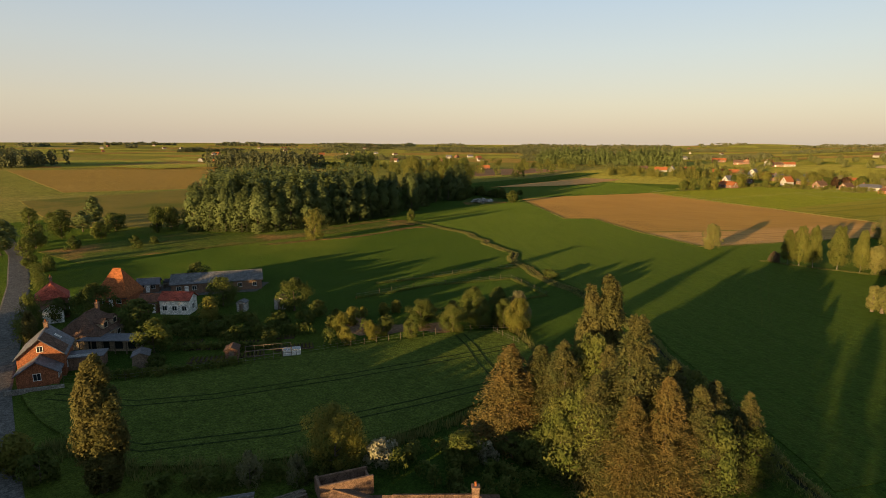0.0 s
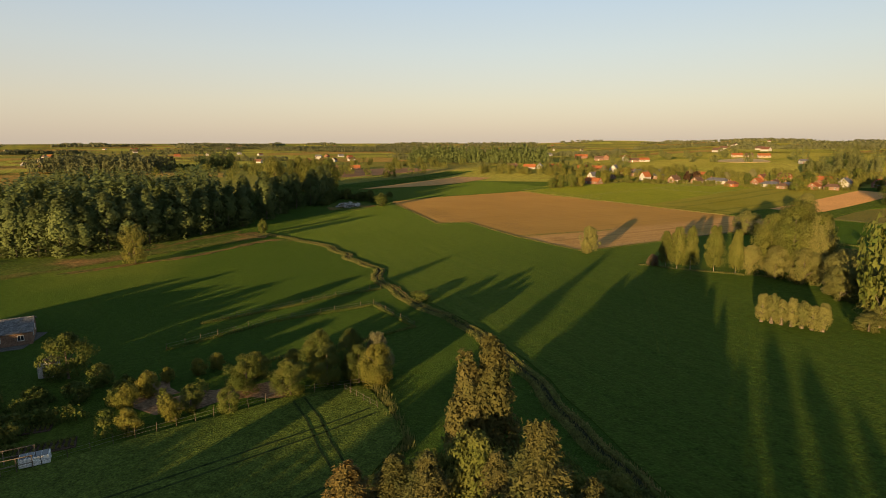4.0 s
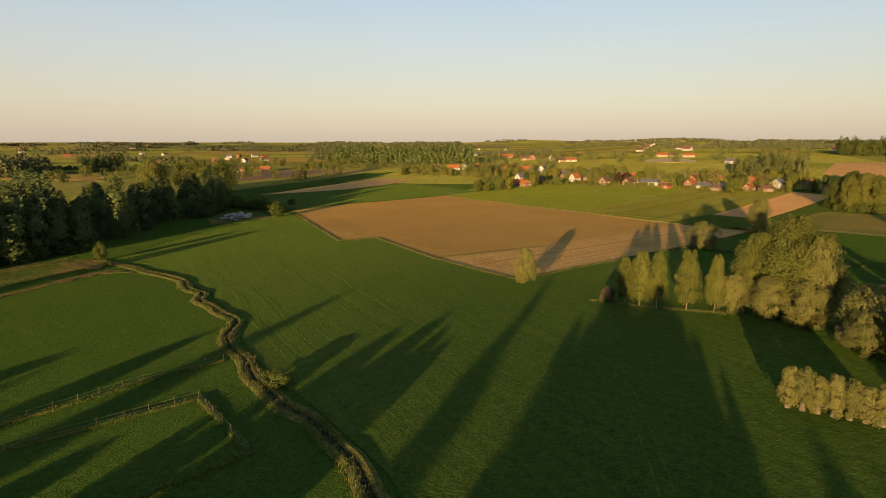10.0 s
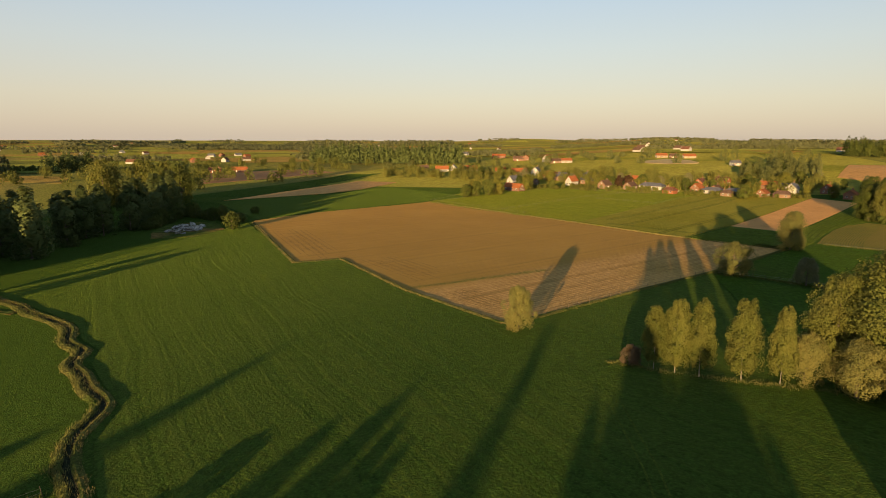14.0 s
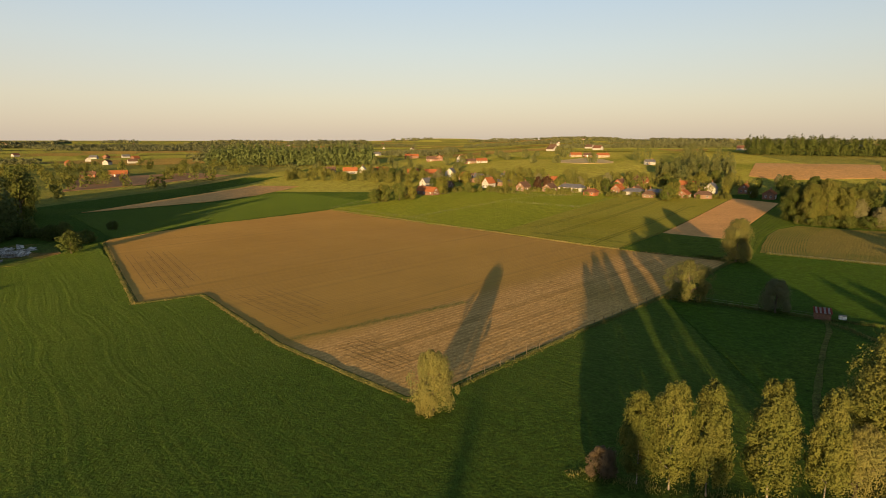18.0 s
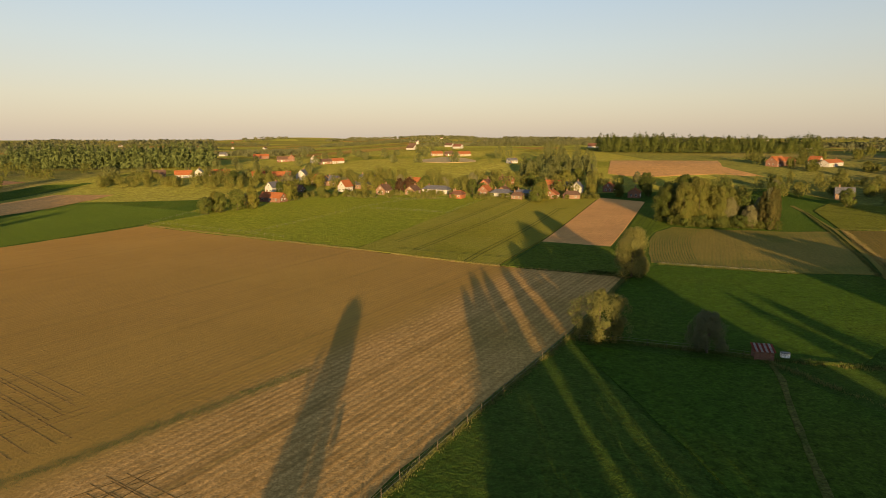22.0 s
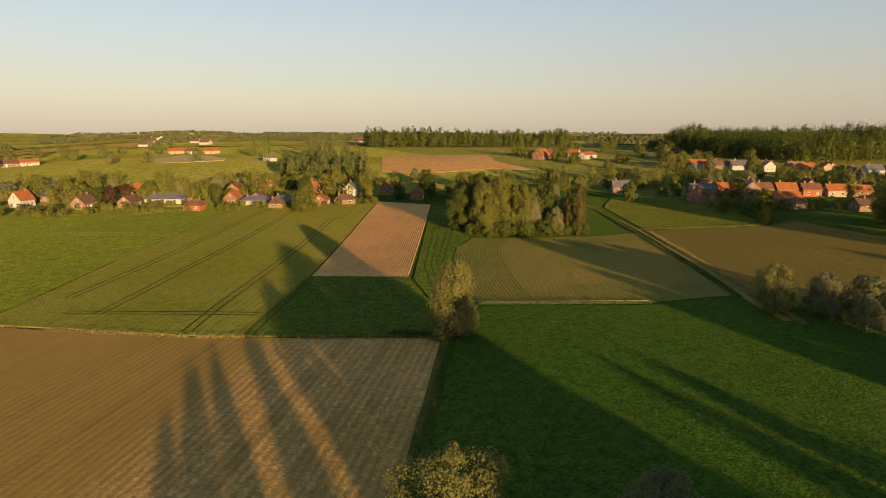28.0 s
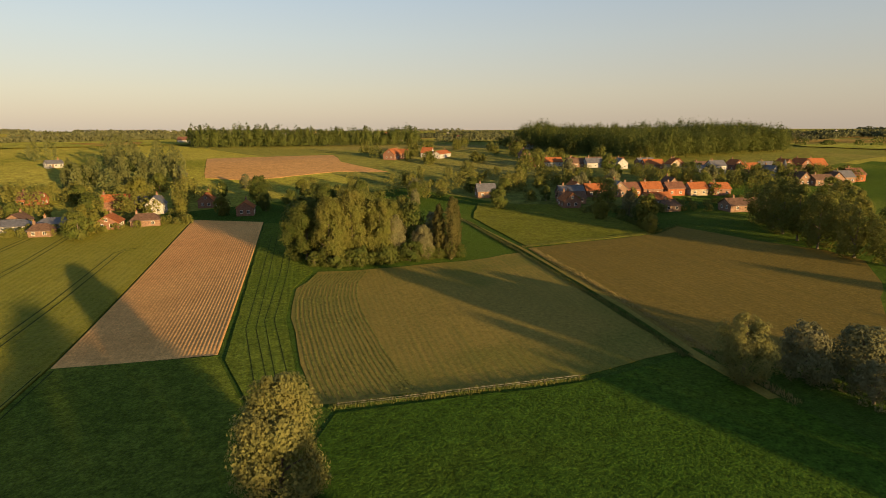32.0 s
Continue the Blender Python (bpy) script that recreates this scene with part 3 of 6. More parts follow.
TREE_KINDS = {
    # profile, height, crown base, half-width, clumps, clump size, squash, leaves, leaf size, trunk radius, leaf material, bark
    "broad": ("round", 10, 1.0, 4.2, 65, 1.6, 0.9, LEAF_BROAD, BARK, 0.22),
    "oak": ("round", 10, 0.9, 4.6, 75, 1.6, 0.9, LEAF_DARK, BARK, 0.28),
    "yellow": ("round", 8, 0.6, 3.0, 55, 1.25, 1.0, LEAF_YELLOW, BARK, 0.15),
    "full": ("round", 18, 0.5, 6.5, 100, 2.2, 0.95, LEAF_FIELD_LIT, BARK, 0.4),
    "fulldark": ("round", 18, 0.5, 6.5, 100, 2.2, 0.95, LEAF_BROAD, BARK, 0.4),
    "fullgrey": ("bush", 14, 0.3, 4.5, 120, 1.4, 1.3, LEAF_GREYWILLOW, BARK, 0.3),
    "birch": ("ovate", 12, 1.9, 2.7, 150, 0.62, 1.9, LEAF_BIRCH, PALE_BARK, 0.10),
    "poplar": ("tall", 25, 3.5, 4.0, 120, 1.5, 1.3, LEAF_POPLAR, BARK, 0.32),
    "woodpoplar": ("wall", 25, 0.8, 4.2, 130, 1.5, 1.3, LEAF_POPLAR, BARK, 0.3),
    "column": ("column", 18, 0.8, 2.2, 130, 0.85, 1.9, LEAF_BRONZE, BARK, 0.28),
    "willow": ("round", 10, 0.6, 4.4, 90, 1.15, 1.1, LEAF_WILLOW, BARK, 0.3),
    "tallwillow": ("ovate", 12, 0.2, 4.2, 80, 1.6, 1.1, LEAF_WILLOW, BARK, 0.3),
    "greywillow": ("bush", 8, 0.3, 4.4, 80, 1.1, 1.1, LEAF_GREYWILLOW, BARK, 0.25),
    "bush": ("bush", 4, 0.1, 2.5, 40, 0.8, 0.9, LEAF_DARK, BARK, 0.1),
    "copper": ("round", 10, 1.2, 4.0, 60, 1.2, 1.0, LEAF_COPPER, BARK, 0.25),
    "blossom": ("bush", 4, 0.3, 2.2, 40, 0.7, 0.9, BLOSSOM, BARK, 0.1),
    "spruce": ("cone", 17, 0.8, 3.9, 0, 0, 1, LEAF_SPRUCE, BARK, 0.25),
    "rustspruce": ("cone", 14, 0.8, 3.4, 0, 0, 1, LEAF_RUST, BARK, 0.25),
    "tallfield": ("round", 16, 0.8, 5.0, 90, 1.5, 1.2, LEAF_FIELD_LIT, BARK, 0.3),
    "oldpoplar": ("round", 18, 1.6, 5.6, 170, 1.45, 1.2, LEAF_BIRCH, BARK, 0.4),
    "dusty": ("bush", 4, 0.2, 2.0, 50, 0.7, 1.0, LEAF_DUSTY, BARK, 0.1),
    "pollard": ("bush", 7, 1.1, 2.0, 60, 0.75, 1.0, LEAF_WILLOW, BARK, 0.45),
}
LEVELS = {"dense": (27000, 0.127), "fine": (17500, 0.118), "big": (19000, 0.18), "thick": (3600, 0.31), "near": (12500, 0.147), "hi": (6300, 0.2), "mid": (2200, 0.362), "lo": (450, 0.78)}
_made = {}


def tree(kind, x, y, H, W, label, level="mid", seed=0, group="", category="tree", turn=None):
    """A tree of height H and crown width W. Alike trees share their trunk and crown meshes."""
    profile, h0, base, r0, clumps, cs, squash, lm, bark, tr = TREE_KINDS[kind]
    variant = seed % (5 if level in ("dense", "fine", "hi", "near", "big") else 3)
    key = (kind, level, variant)
    rng = random.Random(f"{kind}{x:.1f}{y:.1f}{seed}")
    if key not in _made:
        n, size = LEVELS[level]
        size *= (h0 / 10) ** 0.45
        if kind in ("pollard", "bush", "blossom"):
            n = int(n * 0.6)
        if kind in ("spruce", "rustspruce"):
            P, N, r, T = spruce_points(h0, base, r0, int(n * 2.3), 31 + variant * 7)
            size *= 0.76
        else:
            few = 1.0 if level in ("dense", "fine", "hi", "near", "big") else 0.75 if level == "mid" else 0.5
            P, N, r = crown_points(profile, h0, base, r0, n, 11 + variant * 5 + len(kind), int(clumps * few), cs / few ** 0.5, squash)
            T = None
        V = leaf_cards(fit_crown(P, h0, r0), N, size, r, 0.62 if T is None else 0.36, T)
        crown = make_mesh("crown", V, np.arange(len(V)).reshape(-1, 3), lm)
        trunk = trunk_mesh("trunk", h0, base, r0, tr, 5 + variant, bark, 2 if level == "lo" else 6, 5 if level == "lo" else 7)
        _made[key] = (crown, trunk)
    crown, trunk = _made[key]
    a = rng.uniform(0, 360) if turn is None else turn
    name = {"spruce": "spruce_tree", "rustspruce": "spruce_tree", "bush": "bush", "blossom": "flowering_bush", "greywillow": "willow_tree", "willow": "willow_tree", "tallwillow": "willow_tree", "pollard": "pollard_willow", "poplar": "poplar_tree", "woodpoplar": "poplar_tree", "oldpoplar": "poplar_tree", "dusty": "bush", "column": "poplar_tree", "birch": "poplar_tree"}.get(kind, "tree")
    ob = thing(name, pose(x, y, at_land(x, y), 0, 0, a) @ Matrix.Diagonal((W / (2 * r0), W / (2 * r0), H / h0, 1)), label, category, group)
    part("trunk", trunk, None, ob)
    part("crown", crown, None, ob)
    return ob


def wood(name, spots, H, R, leafmat, label, seed, cards=70, size=1.5, profile="tall", low=0.72, clump=6, spread=0.32):
    """A distant wood in one piece: many simple trees, each a stem and a crown of leafy sprays."""
    rng = np.random.default_rng(seed)
    V = []
    protos = []
    cards, size = int(cards * 1.7), size * 0.8
    for v in range(5):
        P, N, r = crown_points(profile, 1.0, 0.16, 1.0, cards, seed * 3 + v, max(8, cards // clump), spread, 1.0)
        protos.append((P, N))
    for x, y in spots:
        P, N = protos[rng.integers(5)]
        swell = 1 + 0.3 * noise.noise((x * 0.03, y * 0.03, seed))
        h, w, a = H * swell * rng.uniform(low, 1.12), R * rng.uniform(0.75, 1.25), rng.uniform(0, 6.28)
        c, s = math.cos(a), math.sin(a)
        Q = np.c_[(P[:, 0] * c - P[:, 1] * s) * w, (P[:, 0] * s + P[:, 1] * c) * w, P[:, 2] * h]
        base = (x, y, at_land(x, y))
        V.append(leaf_cards(Q + base, unit(N + (0, 0, 0.2)), size, rng))
        st = np.array([(-0.25, 0, -0.3), (0.25, 0, -0.3), (0, 0, h * 0.7), (0, -0.25, -0.3), (0, 0.25, -0.3), (0, 0, h * 0.7)])
        V.append(st + base)
    V = np.concatenate(V)
    return tagged(new(name, make_mesh(name, V, np.arange(len(V)).reshape(-1, 3), leafmat)), label, "trees", kind="stuff")


def spots_in(corners, spacing, seed, jitter=0.35):
    """Planting places inside a four-cornered plot."""
    rng = np.random.default_rng(seed)
    (ax, ay), (bx, by), (cx, cy), (dx, dy) = corners
    n = max(2, int(math.hypot(bx - ax, by - ay) / spacing))
    m = max(1, int(math.hypot(dx - ax, dy - ay) / spacing))
    out = []
    for i in range(n):
        for j in range(m):
            u, v = (i + 0.5 + rng.uniform(-jitter, jitter)) / n, (j + 0.5 + rng.uniform(-jitter, jitter)) / m
            out.append(((1 - v) * ((1 - u) * ax + u * bx) + v * ((1 - u) * dx + u * cx), (1 - v) * ((1 - u) * ay + u * by) + v * ((1 - u) * dy + u * cy)))
    return out


# ---- the ground, one sheet to the horizon ----
def spread(lo, hi, step, far):
    inner = np.arange(lo, hi + 0.1, step)
    grow = step * 1.12 ** np.arange(1, 60)
    out = np.cumsum(grow)
    out = np.append(out[out < far], far)
    return np.concatenate([lo - out[::-1], inner, hi + out])


gx, gy = spread(-300, 320, 10, 4700), spread(-60, 720, 10, 4300)
GX, GY = np.meshgrid(gx, gy)
GZ = land(GX, GY)
nx, ny = len(gx), len(gy)
ia = (np.arange(ny - 1)[:, None] * nx + np.arange(nx - 1)[None, :]).ravel()
tagged(new("ground", make_mesh("ground", np.c_[GX.ravel(), GY.ravel(), GZ.ravel()], np.c_[ia, ia + 1, ia + nx + 1, ia + nx], GRASS)), "gently rolling green pasture reaching to the horizon", "ground", kind="structure")
# slope faces take the pasture copy that has sunlight in its colour
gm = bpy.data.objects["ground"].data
gm.materials.append(LIT_SLOPE_GRASS)
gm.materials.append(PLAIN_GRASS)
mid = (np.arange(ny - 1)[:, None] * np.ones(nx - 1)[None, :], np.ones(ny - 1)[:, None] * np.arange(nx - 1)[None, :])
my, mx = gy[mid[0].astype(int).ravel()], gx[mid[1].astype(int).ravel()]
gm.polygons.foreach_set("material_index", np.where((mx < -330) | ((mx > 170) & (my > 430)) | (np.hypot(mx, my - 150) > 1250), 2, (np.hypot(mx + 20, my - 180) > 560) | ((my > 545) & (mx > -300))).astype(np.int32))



def ground_z(x, y):
    """Height of the ground sheet itself."""
    i = int(np.clip(np.searchsorted(gx, x) - 1, 0, nx - 2))
    j = int(np.clip(np.searchsorted(gy, y) - 1, 0, ny - 2))
    u, v = (x - gx[i]) / (gx[i + 1] - gx[i]), (y - gy[j]) / (gy[j + 1] - gy[j])
    return float((1 - v) * ((1 - u) * GZ[j, i] + u * GZ[j, i + 1]) + v * ((1 - u) * GZ[j + 1, i] + u * GZ[j + 1, i + 1]))


DITCH = [(8, 62), (-3, 77), (-15, 92), (-27, 106), (-42, 123), (-52, 133), (-65, 142), (-80, 151), (-92, 160), (-99, 166), (-104, 175), (-113, 180), (-123, 186), (-128, 192), (-136, 195), (-146, 202), (-156, 205), (-175, 210), (-188, 213)]
sheet("meadow_field", [(x + 2.2, y + 1.6) for x, y in DITCH[1:]] + [(-196, 260), (-205, 341.6), (-135, 273.5), (-124, 283.9), (-89, 254.5), (-59, 235.9), (-52.6, 242.2), (-31.4, 274.4), (-11, 303), (-4, 222), (16, 200), (30, 130)], 0.10, MEADOW, "mown green meadow with raked lines and long evening shadows")
sheet("cereal_field", [(-101, 33), (-94, 40), (-85, 58), (-79, 72), (-68, 95), (-60, 103), (-46, 92), (-44, 76), (-48, 54), (-58, 38), (-70, 27), (-100, 28.5)], 0.3, CEREAL_DARK, "dark green young cereal crop with wheel tracks", step=6)
sheet("tan_field", [(-59, 235.5), (-89, 254), (-98, 262), (-124, 283.5), (-135, 273), (-203, 342), (-207, 350), (-194, 390), (-157, 452), (-136, 438.5), (-61, 395.5), (-45, 385.5), (-25.5, 372), (-15, 366.3), (-3, 360), (8, 355), (17.5, 350), (-9, 306), (-31, 274), (-53, 242)], 0.08, TAN_SOIL, "dry tan field, half stubble and half drilled furrows")
sheet("paddock", [(-157, 453), (-150, 530), (-125, 552), (-98, 590), (-60, 556), (8, 545.5), (-6, 516), (-37, 453), (-61.5, 396), (-136, 439)], 0.10, PADDOCK, "smooth green fenced paddock in front of the village", step=14)
sheet("barley_field", [(-60.5, 396), (-36.4, 453), (-5.4, 516), (9, 545), (60, 536), (65, 526), (6, 406), (-15, 366.8), (-25.5, 372.5), (-45, 386)], 0.30, CEREAL, "bright green barley field with wheel tracks", step=14, rough_edge=0.0)
sheet("lush_corner", [(-14.6, 366.8), (6.4, 405.8), (28, 393.6), (20.5, 351), (17.5, 350.5), (8, 355.5), (-3, 360.5)], 0.30, STRIP_CROP, "dark green young crop corner beside the ridged field", rough_edge=0.0)
sheet("green_strip", [(28.5, 391.5), (83, 502), (93, 497), (70, 446), (66, 433), (55, 422), (45, 404), (36, 382), (31, 369), (21, 351)], 0.16, STRIP_CROP, "narrow green strip of young crop along the wood", rough_edge=0.15)
sheet("brown_field", [(32, 368), (37, 382), (46, 404), (56, 422), (67, 432), (74, 427), (102, 415), (121, 411), (85, 345), (65, 350)], 0.06, BROWN_CROP, "brownish field with thin rows of young crop")
sheet("brown_field", [(126, 414), (171, 398.5), (187, 401), (184, 385), (181, 371), (180.5, 354), (174, 343), (154, 334.5), (128, 327.5), (100, 320), (88, 345)], 0.06, DIM_CROP, "wide brownish field beside a grassy track")
sheet("green_crop_field", [(147, 460), (172, 484), (197, 457), (186, 425), (171.5, 399.5), (127, 415)], 0.2, PALE_CROP, "green crop field with curved wheel tracks beside the houses")
sheet("lush_pasture", [(-8, 303), (19, 349), (33, 364), (64, 348.5), (84, 343), (76, 316), (34, 285), (20, 290)], 0.1, LUSH, "deep green pasture with long tree shadows")
sheet("lush_pasture", [(-10, 299), (18, 287), (33, 250), (24, 222), (2, 224), (-3, 224)], 0.1, LUSH, "deep green pasture behind the poplar row")
sheet("ploughed_strip", [(-388, 518), (-484, 636), (-418, 728), (-352, 682)], 0.15, SHADED_SOIL, "long strip of reddish ploughed soil", step=25)
sheet("pale_strip", [(-281, 418), (-245, 482), (-237, 521), (-238, 591), (-278, 593), (-280, 543)], 0.15, FAR_SOIL, "pale strip of bare soil between green strips", step=20)
sheet("green_strip_field", [(-207, 352), (-195, 391), (-158, 458), (-140, 486), (-222, 541), (-240, 478), (-279, 408)], 0.12, MEADOW, "green strip field in tree shadow", step=20)
sheet("bare_slope_field", [(108, 640), (127, 622), (185, 629), (215, 614), (212, 667), (233, 715), (137, 722)], 0.12, FAR_SOIL, "bare reddish soil field on the far slope", step=20)
sheet("sandy_field", [(-40, 758), (-34, 790), (-11, 824), (12, 800), (19, 760), (16, 738), (-12, 732)], 0.2, PALE_SAND, "pale sandy field below the hill farm", step=25)
sheet("tawny_field", [(-860, 225), (-744, 431), (-440, 255), (-480, 160)], 0.15, FAR_FIELD, "wide tawny field beyond the gardens", step=40)
sheet("tawny_field", [(-430, 120), (-440, 250), (-300, 180), (-255, 130), (-290, 95)], 0.15, BROWN_CROP, "brownish field beside the poplar wood", step=25)
sheet("straw_field", [(-626, 453), (-583, 474), (-499, 480), (-567, 544), (-664, 536)], 0.15, FAR_FIELD, "straw-yellow strip field beyond the poplars", step=25)
sheet("dry_grass_patch", [(-197, 206), (-193, 215), (-181, 209.5), (-178, 204.5), (-186, 203)], 0.2, DRY_STRIP, "patch of dead brown grass at the head of the ditch", step=5)
sheet("rough_grass", [(-232, 70), (-236, 125), (-206, 144), (-204, 205), (-188, 215), (-182, 202), (-196, 111), (-200, 72)], 0.12, ROUGH, "strip of dry rough grass along the poplar wood", step=12)

BANK = surface("dry_bank_grass", (0.07, 0.084, 0.02), (0.118, 0.108, 0.031), 0.15, 2.5, bump=0.3, c3=(0.045, 0.072, 0.012), c3_scale=0.09)


BANK_GREEN = surface("green_bank_grass", (0.034, 0.06, 0.01), (0.06, 0.08, 0.016), 0.15, 2.5, bump=0.3, c3=(0.1, 0.098, 0.024), c3_scale=0.08)


def low_bank(points, width, height, label, seed, material=BANK):
    """A grassy mound along a field's edge, uneven in height and width."""
    r, v, f = random.Random(seed), [], []
    w, h = 1.0, 1.0
    for i, (x, y, dx, dy) in enumerate(line_points(points, 2.0)):
        w, h = 0.6 * w + 0.4 * r.uniform(0.75, 1.3), 0.5 * h + 0.5 * r.uniform(0.6, 1.35)
        for o, z in ((-0.5, -0.12), (-0.32, 0.55), (0.0, 1.0), (0.3, 0.6), (0.5, -0.12)):
            px, py = x - dy * o * width * w, y + dx * o * width * w
            v.append((px, py, at_land(px, py) + 0.08 + z * height * h))
        if i:
            a, b = 5 * i - 5, 5 * i
            f += [(a + q, b + q, b + q + 1, a + q + 1) for q in range(4)]
    tagged(new("field_bank", make_mesh("field_bank", v, f, material)), label, "bank", kind="structure")


low_bank([(-203, 342.5), (-135, 272.8), (-124, 283.3), (-98, 261.5), (-89, 253.8), (-59, 235.2), (-56, 235.5)], 1.5, 0.3, "low bank of rank grass along the tan field", 1)
low_bank([(-51.5, 241.5), (-31, 274), (-9.5, 305.3), (17, 349.5)], 1.1, 0.25, "low grassy bank under the fence of the tan field", 2)
low_bank([(33, 366), (65, 349.6)], 0.8, 0.22, "low grassy bank under the palings", 3, BANK_GREEN)
low_bank([(-110, 115), (-102, 133), (-98, 145), (-92, 157)], 0.9, 0.32, "low grassy bank under a pasture fence", 4, BANK_GREEN)
low_bank([(-103, 100), (-97, 123), (-85, 143), (-68, 133), (-74, 119)], 0.8, 0.3, "low grassy bank round a small pasture", 5, BANK_GREEN)
low_bank([(-9, 301.5), (0, 299.3), (12, 294.2), (19, 290), (34, 285.5), (56, 280.5)], 1.0, 0.35, "low grassy bank by the cattle shed", 6, BANK_GREEN)
low_bank([(143, 461), (122, 413), (97, 364), (85, 343)], 1.0, 0.4, "low grassy bank along the farm track", 7, BANK_GREEN)


# ridged field: each planting ridge is real relief
A, B, C, D = (6.4, 406), (28.4, 394.5), (84, 505), (66, 526.5)
ridges, rv = 38, []
for j in range(41):
    for i in range(ridges * 4 + 1):
        u, v = i / (ridges * 4), j / 40
        x = (1 - v) * ((1 - u) * A[0] + u * B[0]) + v * ((1 - u) * D[0] + u * C[0])
        y = (1 - v) * ((1 - u) * A[1] + u * B[1]) + v * ((1 - u) * D[1] + u * C[1])
        z = (0.0, 0.11, 0.2, 0.11)[i % 4] * min(1.0, (v + 0.004) * 25) * (0.94 + 0.12 * noise.noise((x * 0.4, y * 0.4, 0)))
        rv.append((x, y, at_land(x, y) + 0.1 + z))
w = ridges * 4 + 1
ia = (np.arange(40)[:, None] * w + np.arange(w - 1)[None, :]).ravel()
tagged(new("ridged_field", make_mesh("ridged_field", np.array(rv), np.c_[ia, ia + 1, ia + w + 1, ia + w], RIDGE_SOIL)), "pinkish bare field ploughed into planting ridges", "field", kind="structure")

# the ditch: a muddy channel between two raised grassy banks
CHANNEL = []
for i in range(len(DITCH) - 1):
    p0, p1, p2, p3 = DITCH[max(i - 1, 0)], DITCH[i], DITCH[i + 1], DITCH[min(i + 2, len(DITCH) - 1)]
    n = max(2, int(math.hypot(p2[0] - p1[0], p2[1] - p1[1]) / 1.8))
    for k in range(n):
        t = k / n
        q = [0.5 * (2 * p1[c] + (p2[c] - p0[c]) * t + (2 * p0[c] - 5 * p1[c] + 4 * p2[c] - p3[c]) * t * t + (3 * p1[c] - p0[c] - 3 * p2[c] + p3[c]) * t ** 3) for c in (0, 1)]
        w = 0.45 * math.sin(len(CHANNEL) * 0.37) + 0.25 * math.sin(len(CHANNEL) * 0.9)
        CHANNEL.append((q[0] + w * 0.6, q[1] + w * 0.8))
ribbon("ditch", CHANNEL, 1.7, 0.045, MUD, "dark winding ditch between meadows", "ditch", wander=0.2)
dr = random.Random(44)
for s in (-1, 1):
    rows_, v, f = line_points(CHANNEL, 3), [], []
    w0 = 0
    for i, (x, y, dx, dy) in enumerate(rows_):
        w0 = 0.75 * w0 + dr.uniform(-0.16, 0.16)
        for off, z in ((0.45, 0.03), (0.6 + w0 * 0.2, 0.32), (0.95 + w0 * 0.6, 0.44 + 0.25 * w0), (1.4 + w0, 0.26), (1.9 + w0 * 1.3, -0.1)):
            v.append((x - dy * s * off, y + dx * s * off, at_land(x, y) + z * (0.85 if s > 0 else 1.0)))
        if i:
            a, b = 5 * i - 5, 5 * i
            f += [(a + k, b + k, b + k + 1, a + k + 1) if s < 0 else (a + k + 1, b + k + 1, b + k, a + k) for k in range(4)]
    tagged(new("ditch_bank", make_mesh("ditch_bank", v, f, BANK)), "raised ditch bank of dry tan grass", "bank", kind="structure")
ribbon("dry_strip", [(-186, 127), (-179, 150), (-173.5, 165), (-173, 181), (-174, 194), (-173, 202), (-164, 205)], 2.6, 0.17, DRY_STRIP, "strip of dead brown grass along the edge of the meadow", "grass strip", wander=0.6)
ribbon("dry_strip", [(-197, 165), (-198, 178), (-200, 191), (-199, 202), (-201, 214)], 2.0, 0.17, DRY_STRIP, "strip of dead brown grass at the foot of the wood", "grass strip", wander=0.7)
ribbon("dry_ditch", [(20, 287), (18, 281), (13, 271), (8, 260), (1, 244), (-3, 232)], 0.9, 0.22, BANK, "narrow dry ditch line through the pasture", "ditch", wander=0.3)
ribbon("road", [(-40, 8), (-60, 15.5), (-83, 20.5), (-104, 25.5), (-139, 37), (-183, 51), (-231, 64), (-330, 80)], 4.6, 0.08, ASPHALT, "narrow worn asphalt village road", "road")
ribbon("grass_track", [(148, 478), (141, 457), (123, 413), (98, 364), (86, 343), (79, 328)], 1.8, 0.16, BROWN_CROP, "worn grassy farm track between fields", "track")
ribbon("garden_path", [(-92, 88), (-84, 83), (-77, 92), (-71, 97)], 5.5, 0.06, BARE_EARTH, "strip of bare trodden earth in the orchard", "earth", wander=0.3)


def wheel_tracks(name, lines, material, label, lift=0.34, width=0.45):
    """Pairs of wheel ruts pressed into a crop."""
    for pts in lines:
        ob = None
        for s in (-0.9, 0.9):
            shifted = [(x - dy * s, y + dx * s) for x, y, dx, dy in line_points(pts, 8)]
            r = ribbon("rut", shifted, width, lift, material, "", "")
            for k in list(r.keys()):
                del r[k]
            if ob is None:
                ob = thing(name, Matrix(), label, "wheel tracks", kind="structure")
            r.parent = ob


